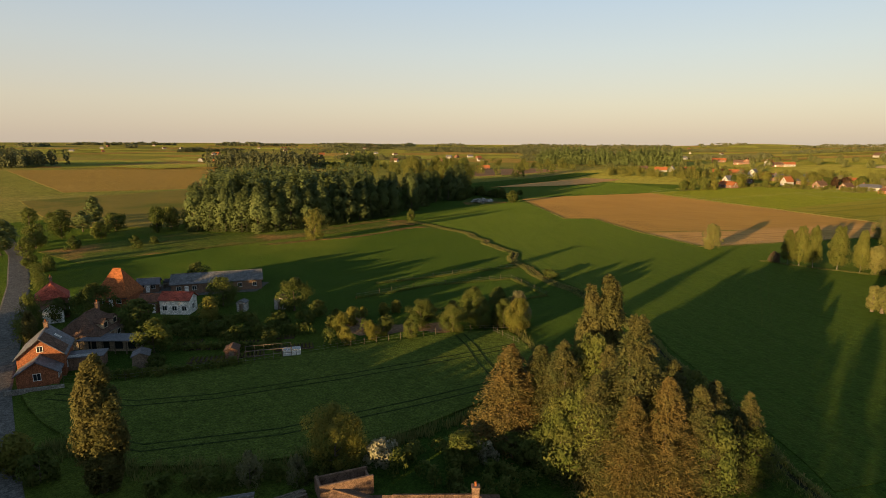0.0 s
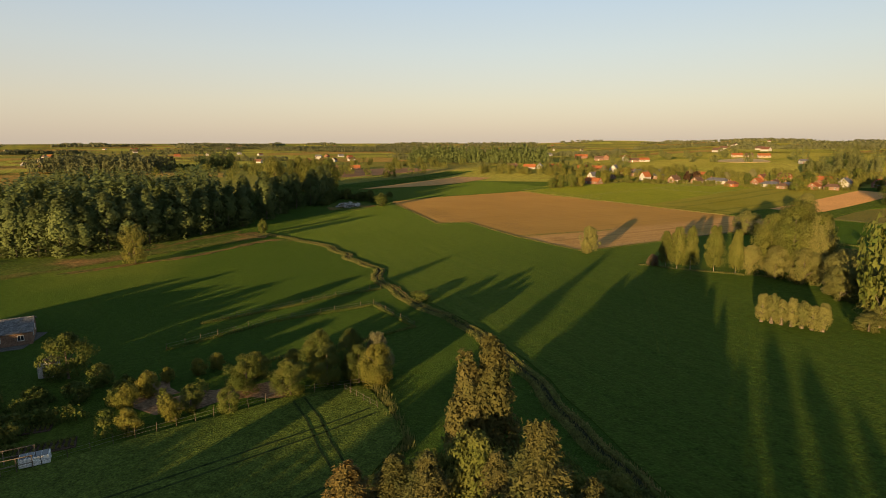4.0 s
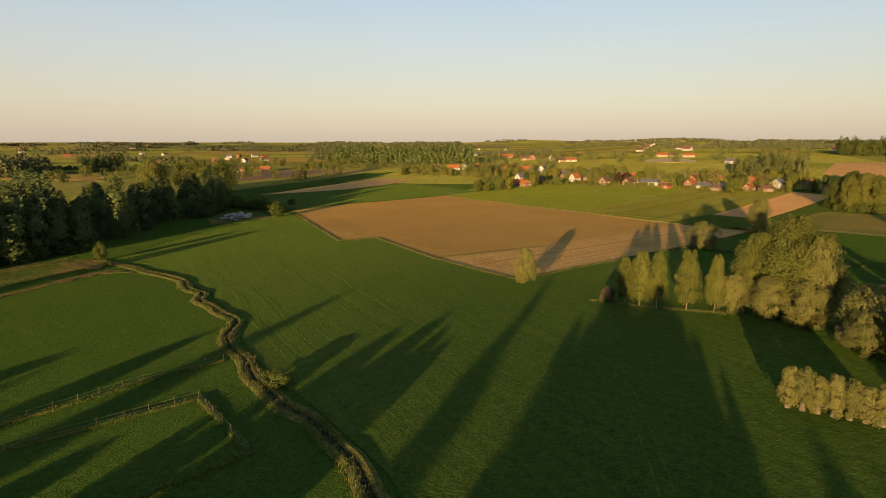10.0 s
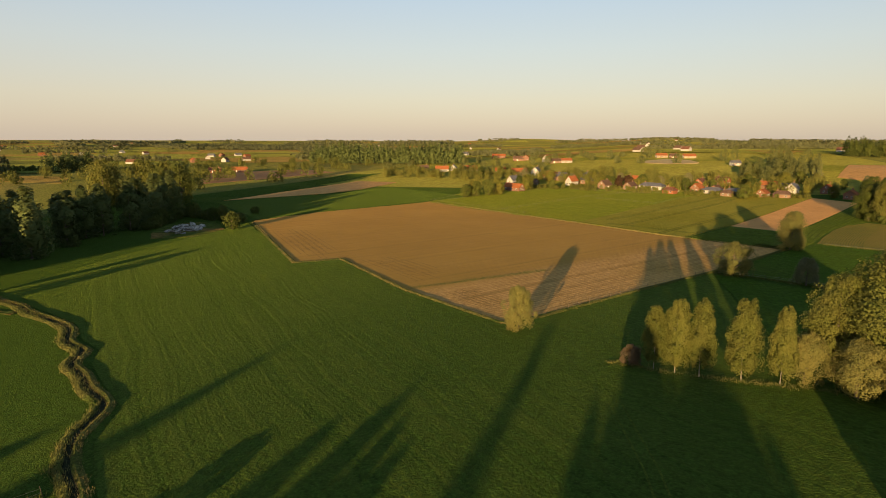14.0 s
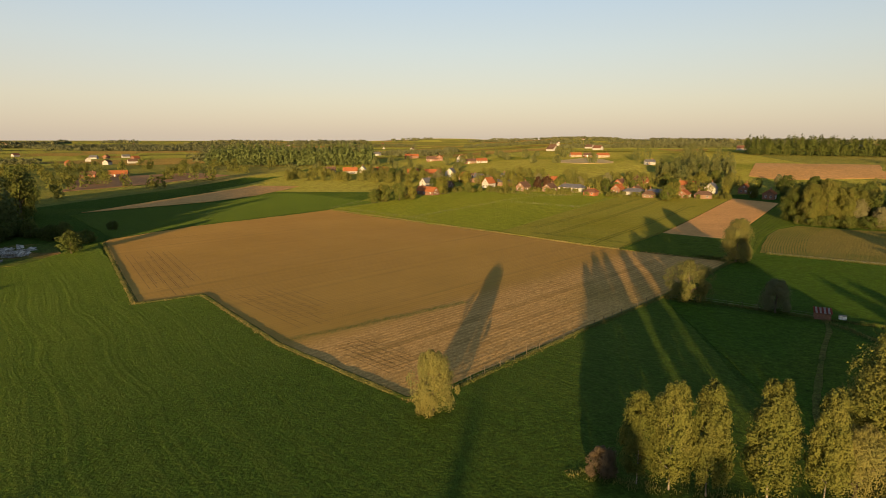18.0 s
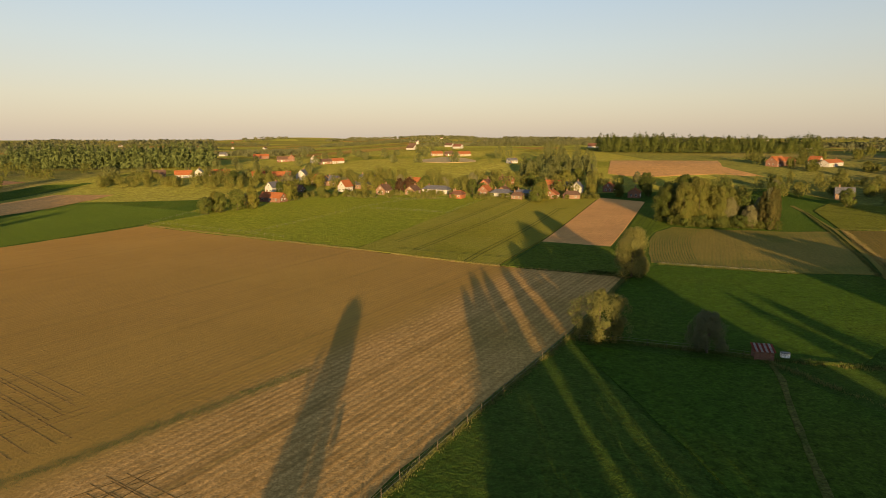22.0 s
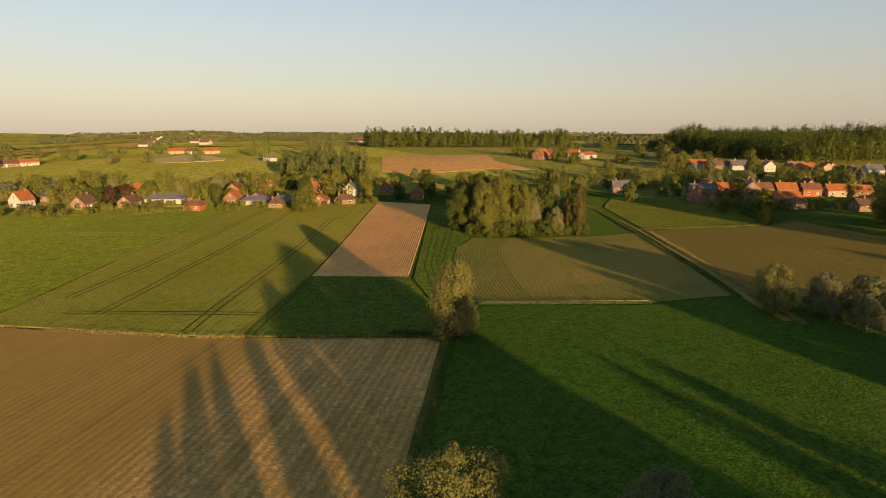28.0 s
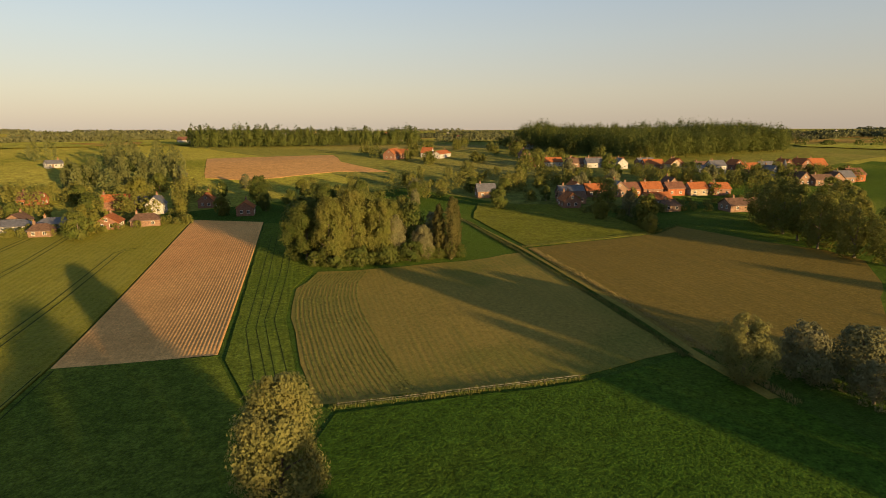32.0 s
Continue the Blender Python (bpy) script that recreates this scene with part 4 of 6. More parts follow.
# pressed soil painted near black-green for the shade in the crop gaps
TRACK_SOIL = surface("pressed_soil_with_gap_shade", (0.024, 0.036, 0.010), (0.034, 0.046, 0.014), 0.2, 2.0, bump=0.03)
wheel_tracks("wheel_tracks", [[(-96, 31), (-84, 38), (-77, 47), (-67, 66), (-57, 88), (-54, 96)], [(-80, 29), (-70, 33), (-60, 47), (-52, 65), (-47, 78)], [(-66, 94), (-60, 90), (-54, 85), (-47, 80)]], TRACK_SOIL, "dark wheel tracks through the young cereal", 0.34, 0.3)
wheel_tracks("wheel_tracks", [[(-40, 393), (-32, 408.5), (-23, 426.6), (-10, 450), (11, 490), (31, 534)], [(-24, 373.5), (-18, 387), (-3.6, 415), (12, 445), (32, 486), (35, 489), (37.5, 488)], [(-47, 409), (-34.6, 431.5), (-19.5, 460), (4.5, 506), (22, 539)], [(-46, 397), (-30, 389), (-20, 384), (-10.5, 379)]], TRACK_SOIL, "dark wheel tracks through the barley", 0.335, 0.25)
wheel_tracks("wheel_tracks", [[(-14, 367), (-8.6, 377.3), (-0.2, 393.6), (6, 405)]], TRACK_SOIL, "dark wheel tracks along the edge of the barley", 0.335, 0.2)
MEADOW_TRACK = surface("pressed_meadow_grass", (0.055, 0.078, 0.010), (0.07, 0.09, 0.013), 0.2, 3.0, bump=0.05)
wheel_tracks("wheel_tracks", [[(-33, 202), (-28, 185), (-25, 170), (-22, 156), (-19, 140)]], MEADOW_TRACK, "faint wheel tracks pressed into the meadow", 0.106, 0.3)
RUT_SOIL = surface("turned_soil", (0.16, 0.098, 0.032), (0.21, 0.128, 0.042), 0.2, 2.0, bump=0.06)
rt = random.Random(12)
for (ax, ay), (bx, by), cnt, gap in (((-134, 278), (-186, 330), 6, 2.3), ((-118, 284), (-88, 262), 6, 2.4), ((-80, 254), (-62, 242), 5, 1.5)):
    d = math.hypot(bx - ax, by - ay)
    ux, uy = (bx - ax) / d, (by - ay) / d
    px, py = (uy, -ux) if uy > 0 else (-uy, ux)
    px, py = (px, py) if py > 0 else (-px, -py)
    for i in range(cnt):
        a, b = rt.uniform(0, 0.3) * d, rt.uniform(0.6, 1) * d
        o = 1.5 + gap * i
        wheel_tracks("wheel_tracks", [[(ax + ux * a + px * o, ay + uy * a + py * o), (ax + ux * b + px * o, ay + uy * b + py * o)]], RUT_SOIL, "faint vehicle ruts turned in the tan field", 0.092, 0.14)
    for i in range(cnt):
        a = d * (0.1 + 0.8 * i / cnt)
        wheel_tracks("wheel_tracks", [[(ax + ux * a + px * 1.5, ay + uy * a + py * 1.5), (ax + ux * (a + 2) + px * rt.uniform(7, 14), ay + uy * (a + 2) + py * rt.uniform(7, 14))]], RUT_SOIL, "faint vehicle ruts turned in the tan field", 0.092, 0.14)
wheel_tracks("wheel_tracks", [[(31, 375), (42, 405), (60, 437), (80, 475)], [(28.5, 377), (37.5, 403), (56, 439), (76.5, 479)]], TRACK_SOIL, "curved wheel tracks in a green crop", 0.18, 0.14)
wheel_tracks("wheel_tracks", [[(151, 462), (164, 438), (171, 404)], [(160, 471), (176, 442), (179, 415)]], TRACK_SOIL, "curved wheel tracks in a pale green crop", 0.23, 0.16)

# crop rows that follow the bent edge of the brown field
CROP_ROW = surface("green_crop_row", (0.115, 0.115, 0.024), (0.145, 0.135, 0.03), 0.1, 2.0, bump=0.2)
rows_ob = thing("crop_rows", Matrix(), "curved rows of young green crop on brown soil", "crop rows", kind="structure")
for i in range(16):
    o = 1.0 + 0.85 * i
    bent = [(32.5, 368.5), (34.5, 375), (37, 382), (41, 392), (46, 404), (51, 414), (57, 423), (64, 430)]
    pts = [(x + o * 0.9, y - o * 0.42) for x, y in bent]
    r = ribbon("crop_row", pts, 0.3, 0.1, CROP_ROW, "", "", wander=0.3)
    for k in list(r.keys()):
        del r[k]
    r.parent = rows_ob

# far patchwork of fields
rng = np.random.default_rng(5)
for nm, mt, lab, cnt in (("far_fields", FAR_FIELD, "distant tawny and brown fields", 170), ("far_green_fields", FAR_GREEN, "distant green fields", 230)):
    fv, ff = [], []
    for k in range(cnt):
        b, r = radians(rng.uniform(-80, 80)), 800 * (5.2 ** rng.uniform(0, 1))
        cx, cy = -20 + r * math.sin(b), 200 + r * math.cos(b)
        if cy < 960 and -720 < cx < 560:
            continue
        a, L, W = rng.uniform(0, 3.14), rng.uniform(80, 240) * (0.6 + r / 2000), rng.uniform(60, 140) * (0.6 + r / 2000)
        k0 = len(fv)
        for j in range(6):
            for i in range(6):
                px, py = (i / 5 - 0.5) * L, (j / 5 - 0.5) * W
                x, y = cx + px * math.cos(a) - py * math.sin(a), cy + px * math.sin(a) + py * math.cos(a)
                fv.append((x, y, ground_z(x, y) + 0.3 + k * 0.004))
        ff += [(k0 + j * 6 + i, k0 + j * 6 + i + 1, k0 + j * 6 + i + 7, k0 + j * 6 + i + 6) for j in range(5) for i in range(5)]
    tagged(new(nm, make_mesh(nm, np.array(fv), np.array(ff), mt)), lab, "fields", kind="stuff")

# tall grass along ditches, field edges and fences
tufts("ditch_reeds", [(x - 0.8, y - 0.6) for x, y in CHANNEL], 0.9, 0.55, 11, REED_GREEN, "tall green and dry reeds and grass along the ditch", 1)
tufts("ditch_grass", [(x + 0.8, y + 0.6) for x, y in CHANNEL], 0.6, 0.45, 8, TALL_GRASS, "dry tall grass on the ditch bank", 2)
tufts("weed_strip", [(-88, 256), (-84.3, 260), (-77.6, 267.4), (-72.8, 273), (-66, 280.3), (-58, 289.4)], 1.9, 0.1, 30, REED_GREEN, "strip of low green weeds in the tan field", 19, 0.07, 0.1)
tufts("edge_grass", [(-203, 343), (-135, 272.5), (-124, 283), (-89, 253.5), (-58, 234.5)], 0.7, 0.4, 9, TALL_GRASS, "dry grass along the edge of the tan field", 3, 0, 0.05)
tufts("edge_grass", [(-52, 241), (-31, 273), (-9, 305), (17, 349), (22, 353)], 0.9, 0.4, 10, REED_GREEN, "rank grass along the fence of the tan field", 4, 0, 0.05)
tufts("edge_grass", [(34, 365.5), (65, 349.5)], 0.7, 0.55, 12, REED_GREEN, "pale tall grass along a fence", 5, 0, 0)
tufts("edge_grass", [(-10, 302), (0, 299.5), (12, 294), (20, 290), (34, 285), (56, 280)], 1.2, 0.5, 10, REED_GREEN, "rank grass along the shed fence", 6, 0, 0)
tufts("edge_grass", [(126, 412), (100, 362), (88, 341), (80, 326)], 1.2, 0.4, 10, TALL_GRASS, "tall grass beside the farm track", 7, 0, 0.05)
tufts("edge_grass", [(142, 460), (121, 413), (96, 364), (84, 343)], 0.8, 0.45, 10, REED_GREEN, "rank green grass in the track ditch", 18, 0, 0.0)
tufts("edge_grass", [(-157, 453), (-61, 396), (-25.5, 372.2), (-3, 360.2), (17, 350.5)], 1.0, 0.5, 6, TALL_GRASS, "grassy margin between fields", 8, 0.05)
tufts("edge_grass", [(-110, 115), (-102, 133), (-98, 145), (-92, 157)], 0.5, 0.5, 5, REED_GREEN, "rank grass under a pasture fence", 9, 0, 0.05)
tufts("edge_grass", [(-103, 100), (-97, 123), (-85, 143), (-68, 133), (-74, 119), (-82, 104)], 0.5, 0.5, 5, REED_GREEN, "rank grass along a pasture fence", 10)
tufts("edge_grass", [(-196, 108), (-184, 200), (-186, 212)], 3.5, 0.4, 9, REED_GREEN, "dry rough grass in front of the wood", 11)
tufts("edge_grass", [(-35, 219), (-20, 217.5), (0, 218)], 1.4, 0.4, 12, REED_GREEN, "rank grass under the poplar row", 12, 0, 0.05)
tufts("edge_grass", [(-59, 104), (-52, 98), (-45, 91), (-44, 84)], 1.0, 0.8, 8, REED_GREEN, "weedy edge of the cereal field", 13)
tufts("edge_grass", [(-80, 26), (-66, 30), (-56, 40), (-47, 54), (-43, 68)], 2.0, 0.9, 10, REED_GREEN, "weedy hedge bottom beside the cereal field", 14)
tufts("edge_grass", [(20, 289), (27, 270), (30, 250), (28, 230)], 1.0, 0.5, 9, REED_GREEN, "rank grass along a narrow ditch", 15)
tufts("edge_grass", [(126, 415.5), (150, 407), (171, 399.3), (187, 401)], 0.8, 0.6, 6, REED_GREEN, "grassy margin of the brown field", 17)


# ---- fences ----
_post = None


def fence(points, spacing, label, height=1.15):
    global _post
    if _post is None:
        bm = bmesh.new()
        bmesh.ops.create_cone(bm, cap_ends=True, segments=6, radius1=0.075, radius2=0.06, depth=1.6, matrix=Matrix.Translation((0, 0, 0.5)))
        _post = bpy.data.meshes.new("post")
        bm.to_mesh(_post)
        bm.free()
        _post.materials.append(POST_WOOD)
    ob = thing("fence", Matrix(), label, "fence", kind="structure")
    rows = line_points(points, spacing)
    rng = random.Random(len(rows))
    for x, y, dx, dy in rows:
        x, y = x + rng.uniform(-0.15, 0.15), y + rng.uniform(-0.15, 0.15)
        part("post", _post, None, ob, m=pose(x, y, at_land(x, y), rng.uniform(-5, 5), rng.uniform(-5, 5), 0) @ Matrix.Diagonal((0.75, 0.75, height * rng.uniform(0.9, 1.08), 1)))
    for z in (0.55, 1.0):
        v, f = [], []
        for (x, y, dx, dy) in rows:
            zz = at_land(x, y) + z * height
            v += [(x, y, zz - 0.012), (x, y, zz + 0.012), (x - dy * 0.02, y + dx * 0.02, zz)]
        for i in range(len(rows) - 1):
            a, b = 3 * i, 3 * i + 3
            f += [(a + k, b + k, b + (k + 1) % 3, a + (k + 1) % 3) for k in range(3)]
        part("wire", make_mesh("wire", v, f, WIRE), None, ob)


fence([(-108, 118), (-102, 133), (-98, 145), (-92, 157)], 3.5, "wire fence on leaning wooden posts across the pasture")
fence([(-103, 100), (-97, 123), (-85, 143), (-68, 133)], 3.5, "wire fence on wooden posts round a small pasture")
fence([(-52.5, 240), (-31, 273), (-9, 305)], 4, "wire fence on wooden posts beside the tan field")
fence([(34, 365.3), (65, 349.3)], 1.8, "close-set paling posts along the pasture", 0.62)
fence([(-101, 34.5), (-94, 41), (-85, 59), (-79, 73), (-68, 96), (-60, 104)], 2.6, "garden fence of wooden posts along the cereal field")
fence([(-157, 458), (-146, 505), (-118, 540), (-92, 578)], 5, "paddock fence of pale posts")
fence([(-148, 462), (-128, 505), (-100, 540), (-84, 570)], 5, "paddock fence of pale posts")
fence([(-155, 457.5), (-120, 437), (-90, 419)], 5, "paddock fence of pale posts along the tan field")
fence([(-80, 545), (-40, 528), (-12, 536)], 5, "paddock fence of pale posts")
fence([(-9, 301), (0, 299), (12, 294), (20, 289.5)], 3, "sagging wire fence on wooden posts by the cattle shed")
fence([(-62, 555.5), (-20, 549), (-8, 547.5)], 5, "paddock fence of pale posts along the village gardens")
fence([(-105, 430), (-66, 500), (-30, 546)], 5, "paddock fence of pale posts between two paddocks")
fence([(-62, 494), (-40, 485), (-24, 478), (-6.5, 515)], 3.5, "paddock fence of pale posts at the corner of the barley")
fence([(-62, 100), (-54, 97)], 1.6, "low fence of pale stakes at the orchard corner")


# ---- trees near the walk ----
# the tall conifer group beside the first gardens
CON = "dark spruce in a dense garden group, lit gold by low sun"
for i, (k, x, y, H, W) in enumerate([
        ("rustspruce", -36, 65.5, 13, 10.5), ("spruce", -33.5, 69, 12.6, 9), ("spruce", -29.5, 67.5, 14.5, 9.5), ("spruce", -20, 66.5, 20, 11.5), ("rustspruce", -15.8, 65.5, 14, 8.5),
        ("spruce", -17, 70.5, 14, 9), ("spruce", -13, 73, 12, 7), ("spruce", -10, 77, 10, 6), ("spruce", -23, 63.5, 13, 8.5), ("rustspruce", -18.5, 62.5, 12, 8),
        ("spruce", -10.5, 73.5, 8, 5.5), ("spruce", -13.5, 69, 12.5, 7.5), ("spruce", -25, 71, 14, 8)]):
    tree(k, x, y, H, W, CON if k == "spruce" else "spruce with rusty brown needles in the garden group", "near", i, "conifer group")
for i, (x, y, H, W) in enumerate([(-30.6, 77.4, 19.8, 4.6), (-28.8, 79, 21, 5.2)]):
    tree("column", x, y, H, W, "tall slender poplar with a dense upright crown", "near", i, "conifer group")
for i, (k, x, y, H, W) in enumerate([("broad", -25.5, 64, 11, 8), ("broad", -26, 62, 8, 7), ("bush", -30, 62.5, 4.5, 6), ("broad", -34, 76, 9, 8), ("oak", -38, 74, 6.5, 7), ("oak", -22.5, 75, 13.5, 9), ("broad", -17, 77, 11, 8), ("oak", -27, 84, 8, 7), ("bush", -33, 61.5, 3.5, 5), ("oak", -14, 79, 9, 7), ("bush", -20, 81, 5, 6), ("broad", -27.5, 72.5, 14.5, 8.5), ("broad", -21, 72.5, 13.5, 8.5), ("oak", -31.5, 71.5, 12, 8), ("broad", -15.5, 74, 11, 7.5), ("oak", -12, 70, 9, 7), ("broad", -24, 67.5, 12, 7), ("oak", -9, 75, 6.5, 6)]):
    tree(k, x, y, H, W, "leafy green tree under the garden conifers", "near" if H > 9 else "hi", i, "conifer group")
# tall trees behind the start, seen only by their long shadows
tree("poplar", -94.5, -14, 20.4, 7.5, "tall poplar standing over the roadside hedge", "mid", 1, "roadside trees")
tree("poplar", -48, -18, 24, 6, "tall poplar among the roadside gardens", "mid", 0, "roadside trees")
for i in range(11):
    tree("poplar", -6 + 5 * i, -14 + 3 * math.sin(i * 1.9), 14.5 + 1.6 * math.sin(i * 1.3), 6, "tall poplar in a row along the road", "lo", i, "roadside trees")
    tree("oak", -14 - 3.4 * i, -2 + 2 * math.sin(i * 1.7), 5.4, 5.5, "leafy tree in a roadside hedge", "lo", i, "roadside trees")
    tree("oak" if i % 2 else "broad", -50 - 5 * i, -6 + 2 * math.sin(i * 2.1), 8.3 + 0.5 * math.sin(i * 1.3), 9, "leafy tree in a roadside hedge", "lo", i, "roadside trees")
for i in range(12):
    tree("broad", -47.5 - 5 * i, -3 + 1.5 * math.sin(i * 1.3), 7.6 + 0.5 * math.sin(i * 2.7), 8, "leafy tree in a roadside hedge", "lo", i, "roadside trees")
for i in range(8):
    tree("broad", -150 + 4.6 * i, -14 + 2 * math.sin(i * 1.3), 13.4 + 0.8 * math.sin(i * 2.1), 9, "tall leafy tree in a row behind the first houses", "lo", i, "roadside trees")
tree("column", -64.2, 26.4, 16.2, 5.0, "tall upright poplar beside the cereal field", "dense", 2)
tree("yellow", -47.5, 45.5, 8.5, 6.6, "young leafy tree with a yellow-green crown beside a brick ruin", "fine", 1)
tree("blossom", -44.5, 50, 3.4, 4.5, "low shrub covered in white blossom", "mid", 0, category="bush")
tree("greywillow", -53, 37.5, 4, 3.2, "small round grey-green shrub", "mid", 1, category="bush")
tree("greywillow", -49, 41, 3.5, 2.5, "small round grey-green shrub", "mid", 2, category="bush")
tree("yellow", -76, 21.5, 5, 4.5, "yellow-green leafy roadside bush", "mid", 2, category="bush")
tree("bush", -72, 22.5, 4, 4.5, "dark green roadside bush", "mid", 1, category="bush")
tree("broad", -37, 57, 4, 5, "leafy shrub at the garden edge", "mid", 1, category="bush")
tree("blossom", -35, 59, 2.6, 3, "low shrub with pale blossom", "mid", 2, category="bush")

# orchard and copse behind the cereal field
for i, (k, x, y, H, W) in enumerate([
        ("yellow", -86, 80, 6, 4.5), ("yellow", -88, 85, 5.5, 5), ("yellow", -88, 94.5, 4, 3.6), ("yellow", -90, 90, 3.5, 3), ("yellow", -87, 97.5, 4.2, 3.6), ("yellow", -78, 81, 5.5, 4.2),
        ("broad", -78, 84.5, 5.5, 5), ("broad", -72.5, 86.5, 5.5, 5), ("yellow", -80, 76, 5, 4.5), ("broad", -75.5, 93, 7.5, 7), ("yellow", -79, 99, 5.5, 5), ("broad", -68.5, 95, 7, 6.4),
        ("yellow", -75, 103, 5.4, 5), ("broad", -70, 104, 6.5, 6), ("broad", -66, 101, 5.5, 6), ("oak", -65, 106, 7, 5), ("greywillow", -61, 108, 6.5, 5), ("yellow", -58.5, 104, 6.2, 5), ("oak", -62, 104, 5.5, 5)]):
    H, W = (H * 1.18, W * 1.05) if i > 12 and H > 5 else (H * 0.85, W * 0.85) if H > 6.4 else (H * 0.74, W * 0.72)
    tree(k, x, y, H, W, {"yellow": "small orchard tree with yellow-green leaves", "broad": "round leafy tree in the orchard", "oak": "dark leafy tree in the copse", "greywillow": "grey-green willow in the copse"}[k], "near" if H > 5.2 else "hi", i, "orchard trees")
# gardens between the houses
for i, (k, x, y, H, W) in enumerate([
        ("oak", -106, 83.5, 8, 7.6), ("oak", -122, 75, 7.2, 7), ("yellow", -112, 66, 6, 5), ("oak", -118, 54, 7, 8), ("broad", -103, 50, 6.5, 7), ("oak", -134, 52, 8, 8), ("column", -117, 35, 9, 3), ("oak", -127, 38, 10, 4),
        ("bush", -100, 75, 3, 4.4), ("bush", -96, 79, 3.2, 4.2), ("bush", -102, 70, 2.6, 3.6), ("bush", -95, 73, 2.2, 2.8), ("broad", -98, 84, 3.8, 4), ("bush", -92, 68, 2.5, 3), ("bush", -104, 63, 3, 5), ("bush", -96, 47, 2.5, 3.5),
        ("broad", -150, 84, 5.5, 6), ("oak", -138, 46, 5, 5), ("bush", -110, 60, 2.5, 3), ("bush", -90, 62, 2, 3), ("bush", -92, 84, 3, 4), ("bush", -98, 64, 3, 4)]):
    tree(k, x, y, H, W, {"oak": "dark green leafy garden tree", "broad": "leafy green garden tree in the shade", "yellow": "yellow-green leafy garden tree", "bush": "round dark bush in a garden", "column": "narrow upright conifer by the road"}[k], "hi" if H > 7 else "mid", i, "garden trees", "bush" if k == "bush" else "tree")

# lone trees in the meadows
tree("willow", -54, 231, 9.8, 5.9, "lone narrow willow at the corner of the tan field", "dense", 3)
tree("tallfield", -180, 149, 12.8, 8.4, "lone leafy tree in front of the poplar wood", "hi", 1)
tree("broad", -187, 213, 6.5, 4.2, "small round tree at the head of the ditch", "mid", 1)
tree("bush", -77, 151.5, 2.6, 5, "straw-coloured bush leaning over the ditch", "mid", 0, category="bush")
# poplar row, old willows and pollards
for i, (x, y, H, W) in enumerate([(-27.6, 218.5, 11.6, 4.2), (-24.2, 218, 13.4, 4.9), (-20.4, 217.5, 13.6, 5.2), (-14, 218, 14.2, 6.0), (-8.2, 218.5, 13.4, 4.8)]):
    tree("birch", x, y, H, W, "young poplar with a pale stem and open crown", "fine", i, "poplar row")
tree("dusty", -31.5, 219.5, 3.8, 3.6, "grey-brown bush at the end of the poplar row", "near", 1, category="bush")
tree("willow", -4.5, 220, 9, 6.4, "bushy willow with dusty leaves", "fine", 1, "old willows")
for i, (k, x, y, H, W) in enumerate([("oldpoplar", 6.5, 223, 22.3, 16), ("oldpoplar", 1, 225, 18, 10), ("oldpoplar", 12.5, 222, 18.8, 11), ("willow", 2, 217, 9.5, 9), ("willow", 8.5, 213, 10, 9), ("willow", 11.5, 219, 18.5, 10), ("willow", 17, 203, 12.5, 12), ("willow", 22, 199, 12, 11), ("willow", 15, 197, 9, 8),
                                     ("willow", 21, 178, 10, 10), ("greywillow", 15, 205, 5, 6), ("willow", 26, 188, 11, 10), ("willow", 17, 172, 4, 6)]):
    tree(k, x, y, H, W, "big old willow with silvery golden leaves" if k == "willow" else "tall spreading old tree with green-gold leaves", "dense" if k == "oldpoplar" else "fine" if H > 8.6 else "near", i, "old willows")
for i in range(7):
    u = i / 6
    tree("pollard", -2.5 + 11 * u, 169.8 - 2.2 * u, 6.5 - 0.8 * u + 0.5 * math.sin(i * 2.3), 3.3, "pollard willow with a round silvery head on a stout stump", "near", i, "pollard row")
tree("willow", -5, 301.5, 10.2, 10.5, "spreading willow with silvery gold leaves by the fence", "fine", 4)
tree("greywillow", 12, 293.5, 8, 8, "grey willow bush beside the cattle shed", "fine", 1)
tree("tallwillow", 19.5, 350.8, 14.2, 9.8, "tall rounded willow at the field corner", "dense", 2)
tree("willow", 82, 333.5, 10.2, 9, "rounded willow beside the farm track", "fine", 0)
for i, (x, y, H, W) in enumerate([(89, 328, 8.5, 9), (92, 322, 9, 10), (94, 314, 9, 10), (87, 319, 6, 7), (99, 308, 9, 10)]):
    tree("greywillow", x, y, H, W, "grey-green willow in a thicket", "hi", i, "willow thicket")

# trees behind the start, which cast the long shadows over the meadow
for i, (k, x, y, H, W) in enumerate([("broad", 44, 120, 12, 12), ("broad", 46, 150, 14, 13), ("willow", 36, 168, 11, 11), ("broad", 35.5, 190, 13.4, 6), ("broad", 42, 195, 13, 8), ("broad", 19.5, 176, 25, 10), ("broad", 84, 212, 20.5, 8), ("broad", 79, 214, 18, 9), ("broad", 74, 215, 16, 9), ("broad", 69, 215, 13.8, 9), ("broad", 129, 185, 15, 10), ("broad", 150, 185, 18.5, 10)]):
    tree(k, x, y, H, W, "tall leafy hedgerow tree at the edge of the meadow", "mid", i, "hedgerow trees")

tree("yellow", 171, 401.5, 6.5, 5.6, "small leafy tree at the corner of a crop field", "hi", 2)
tree("oak", 186, 415, 6, 6, "round dark tree beside the village gardens", "hi", 1)

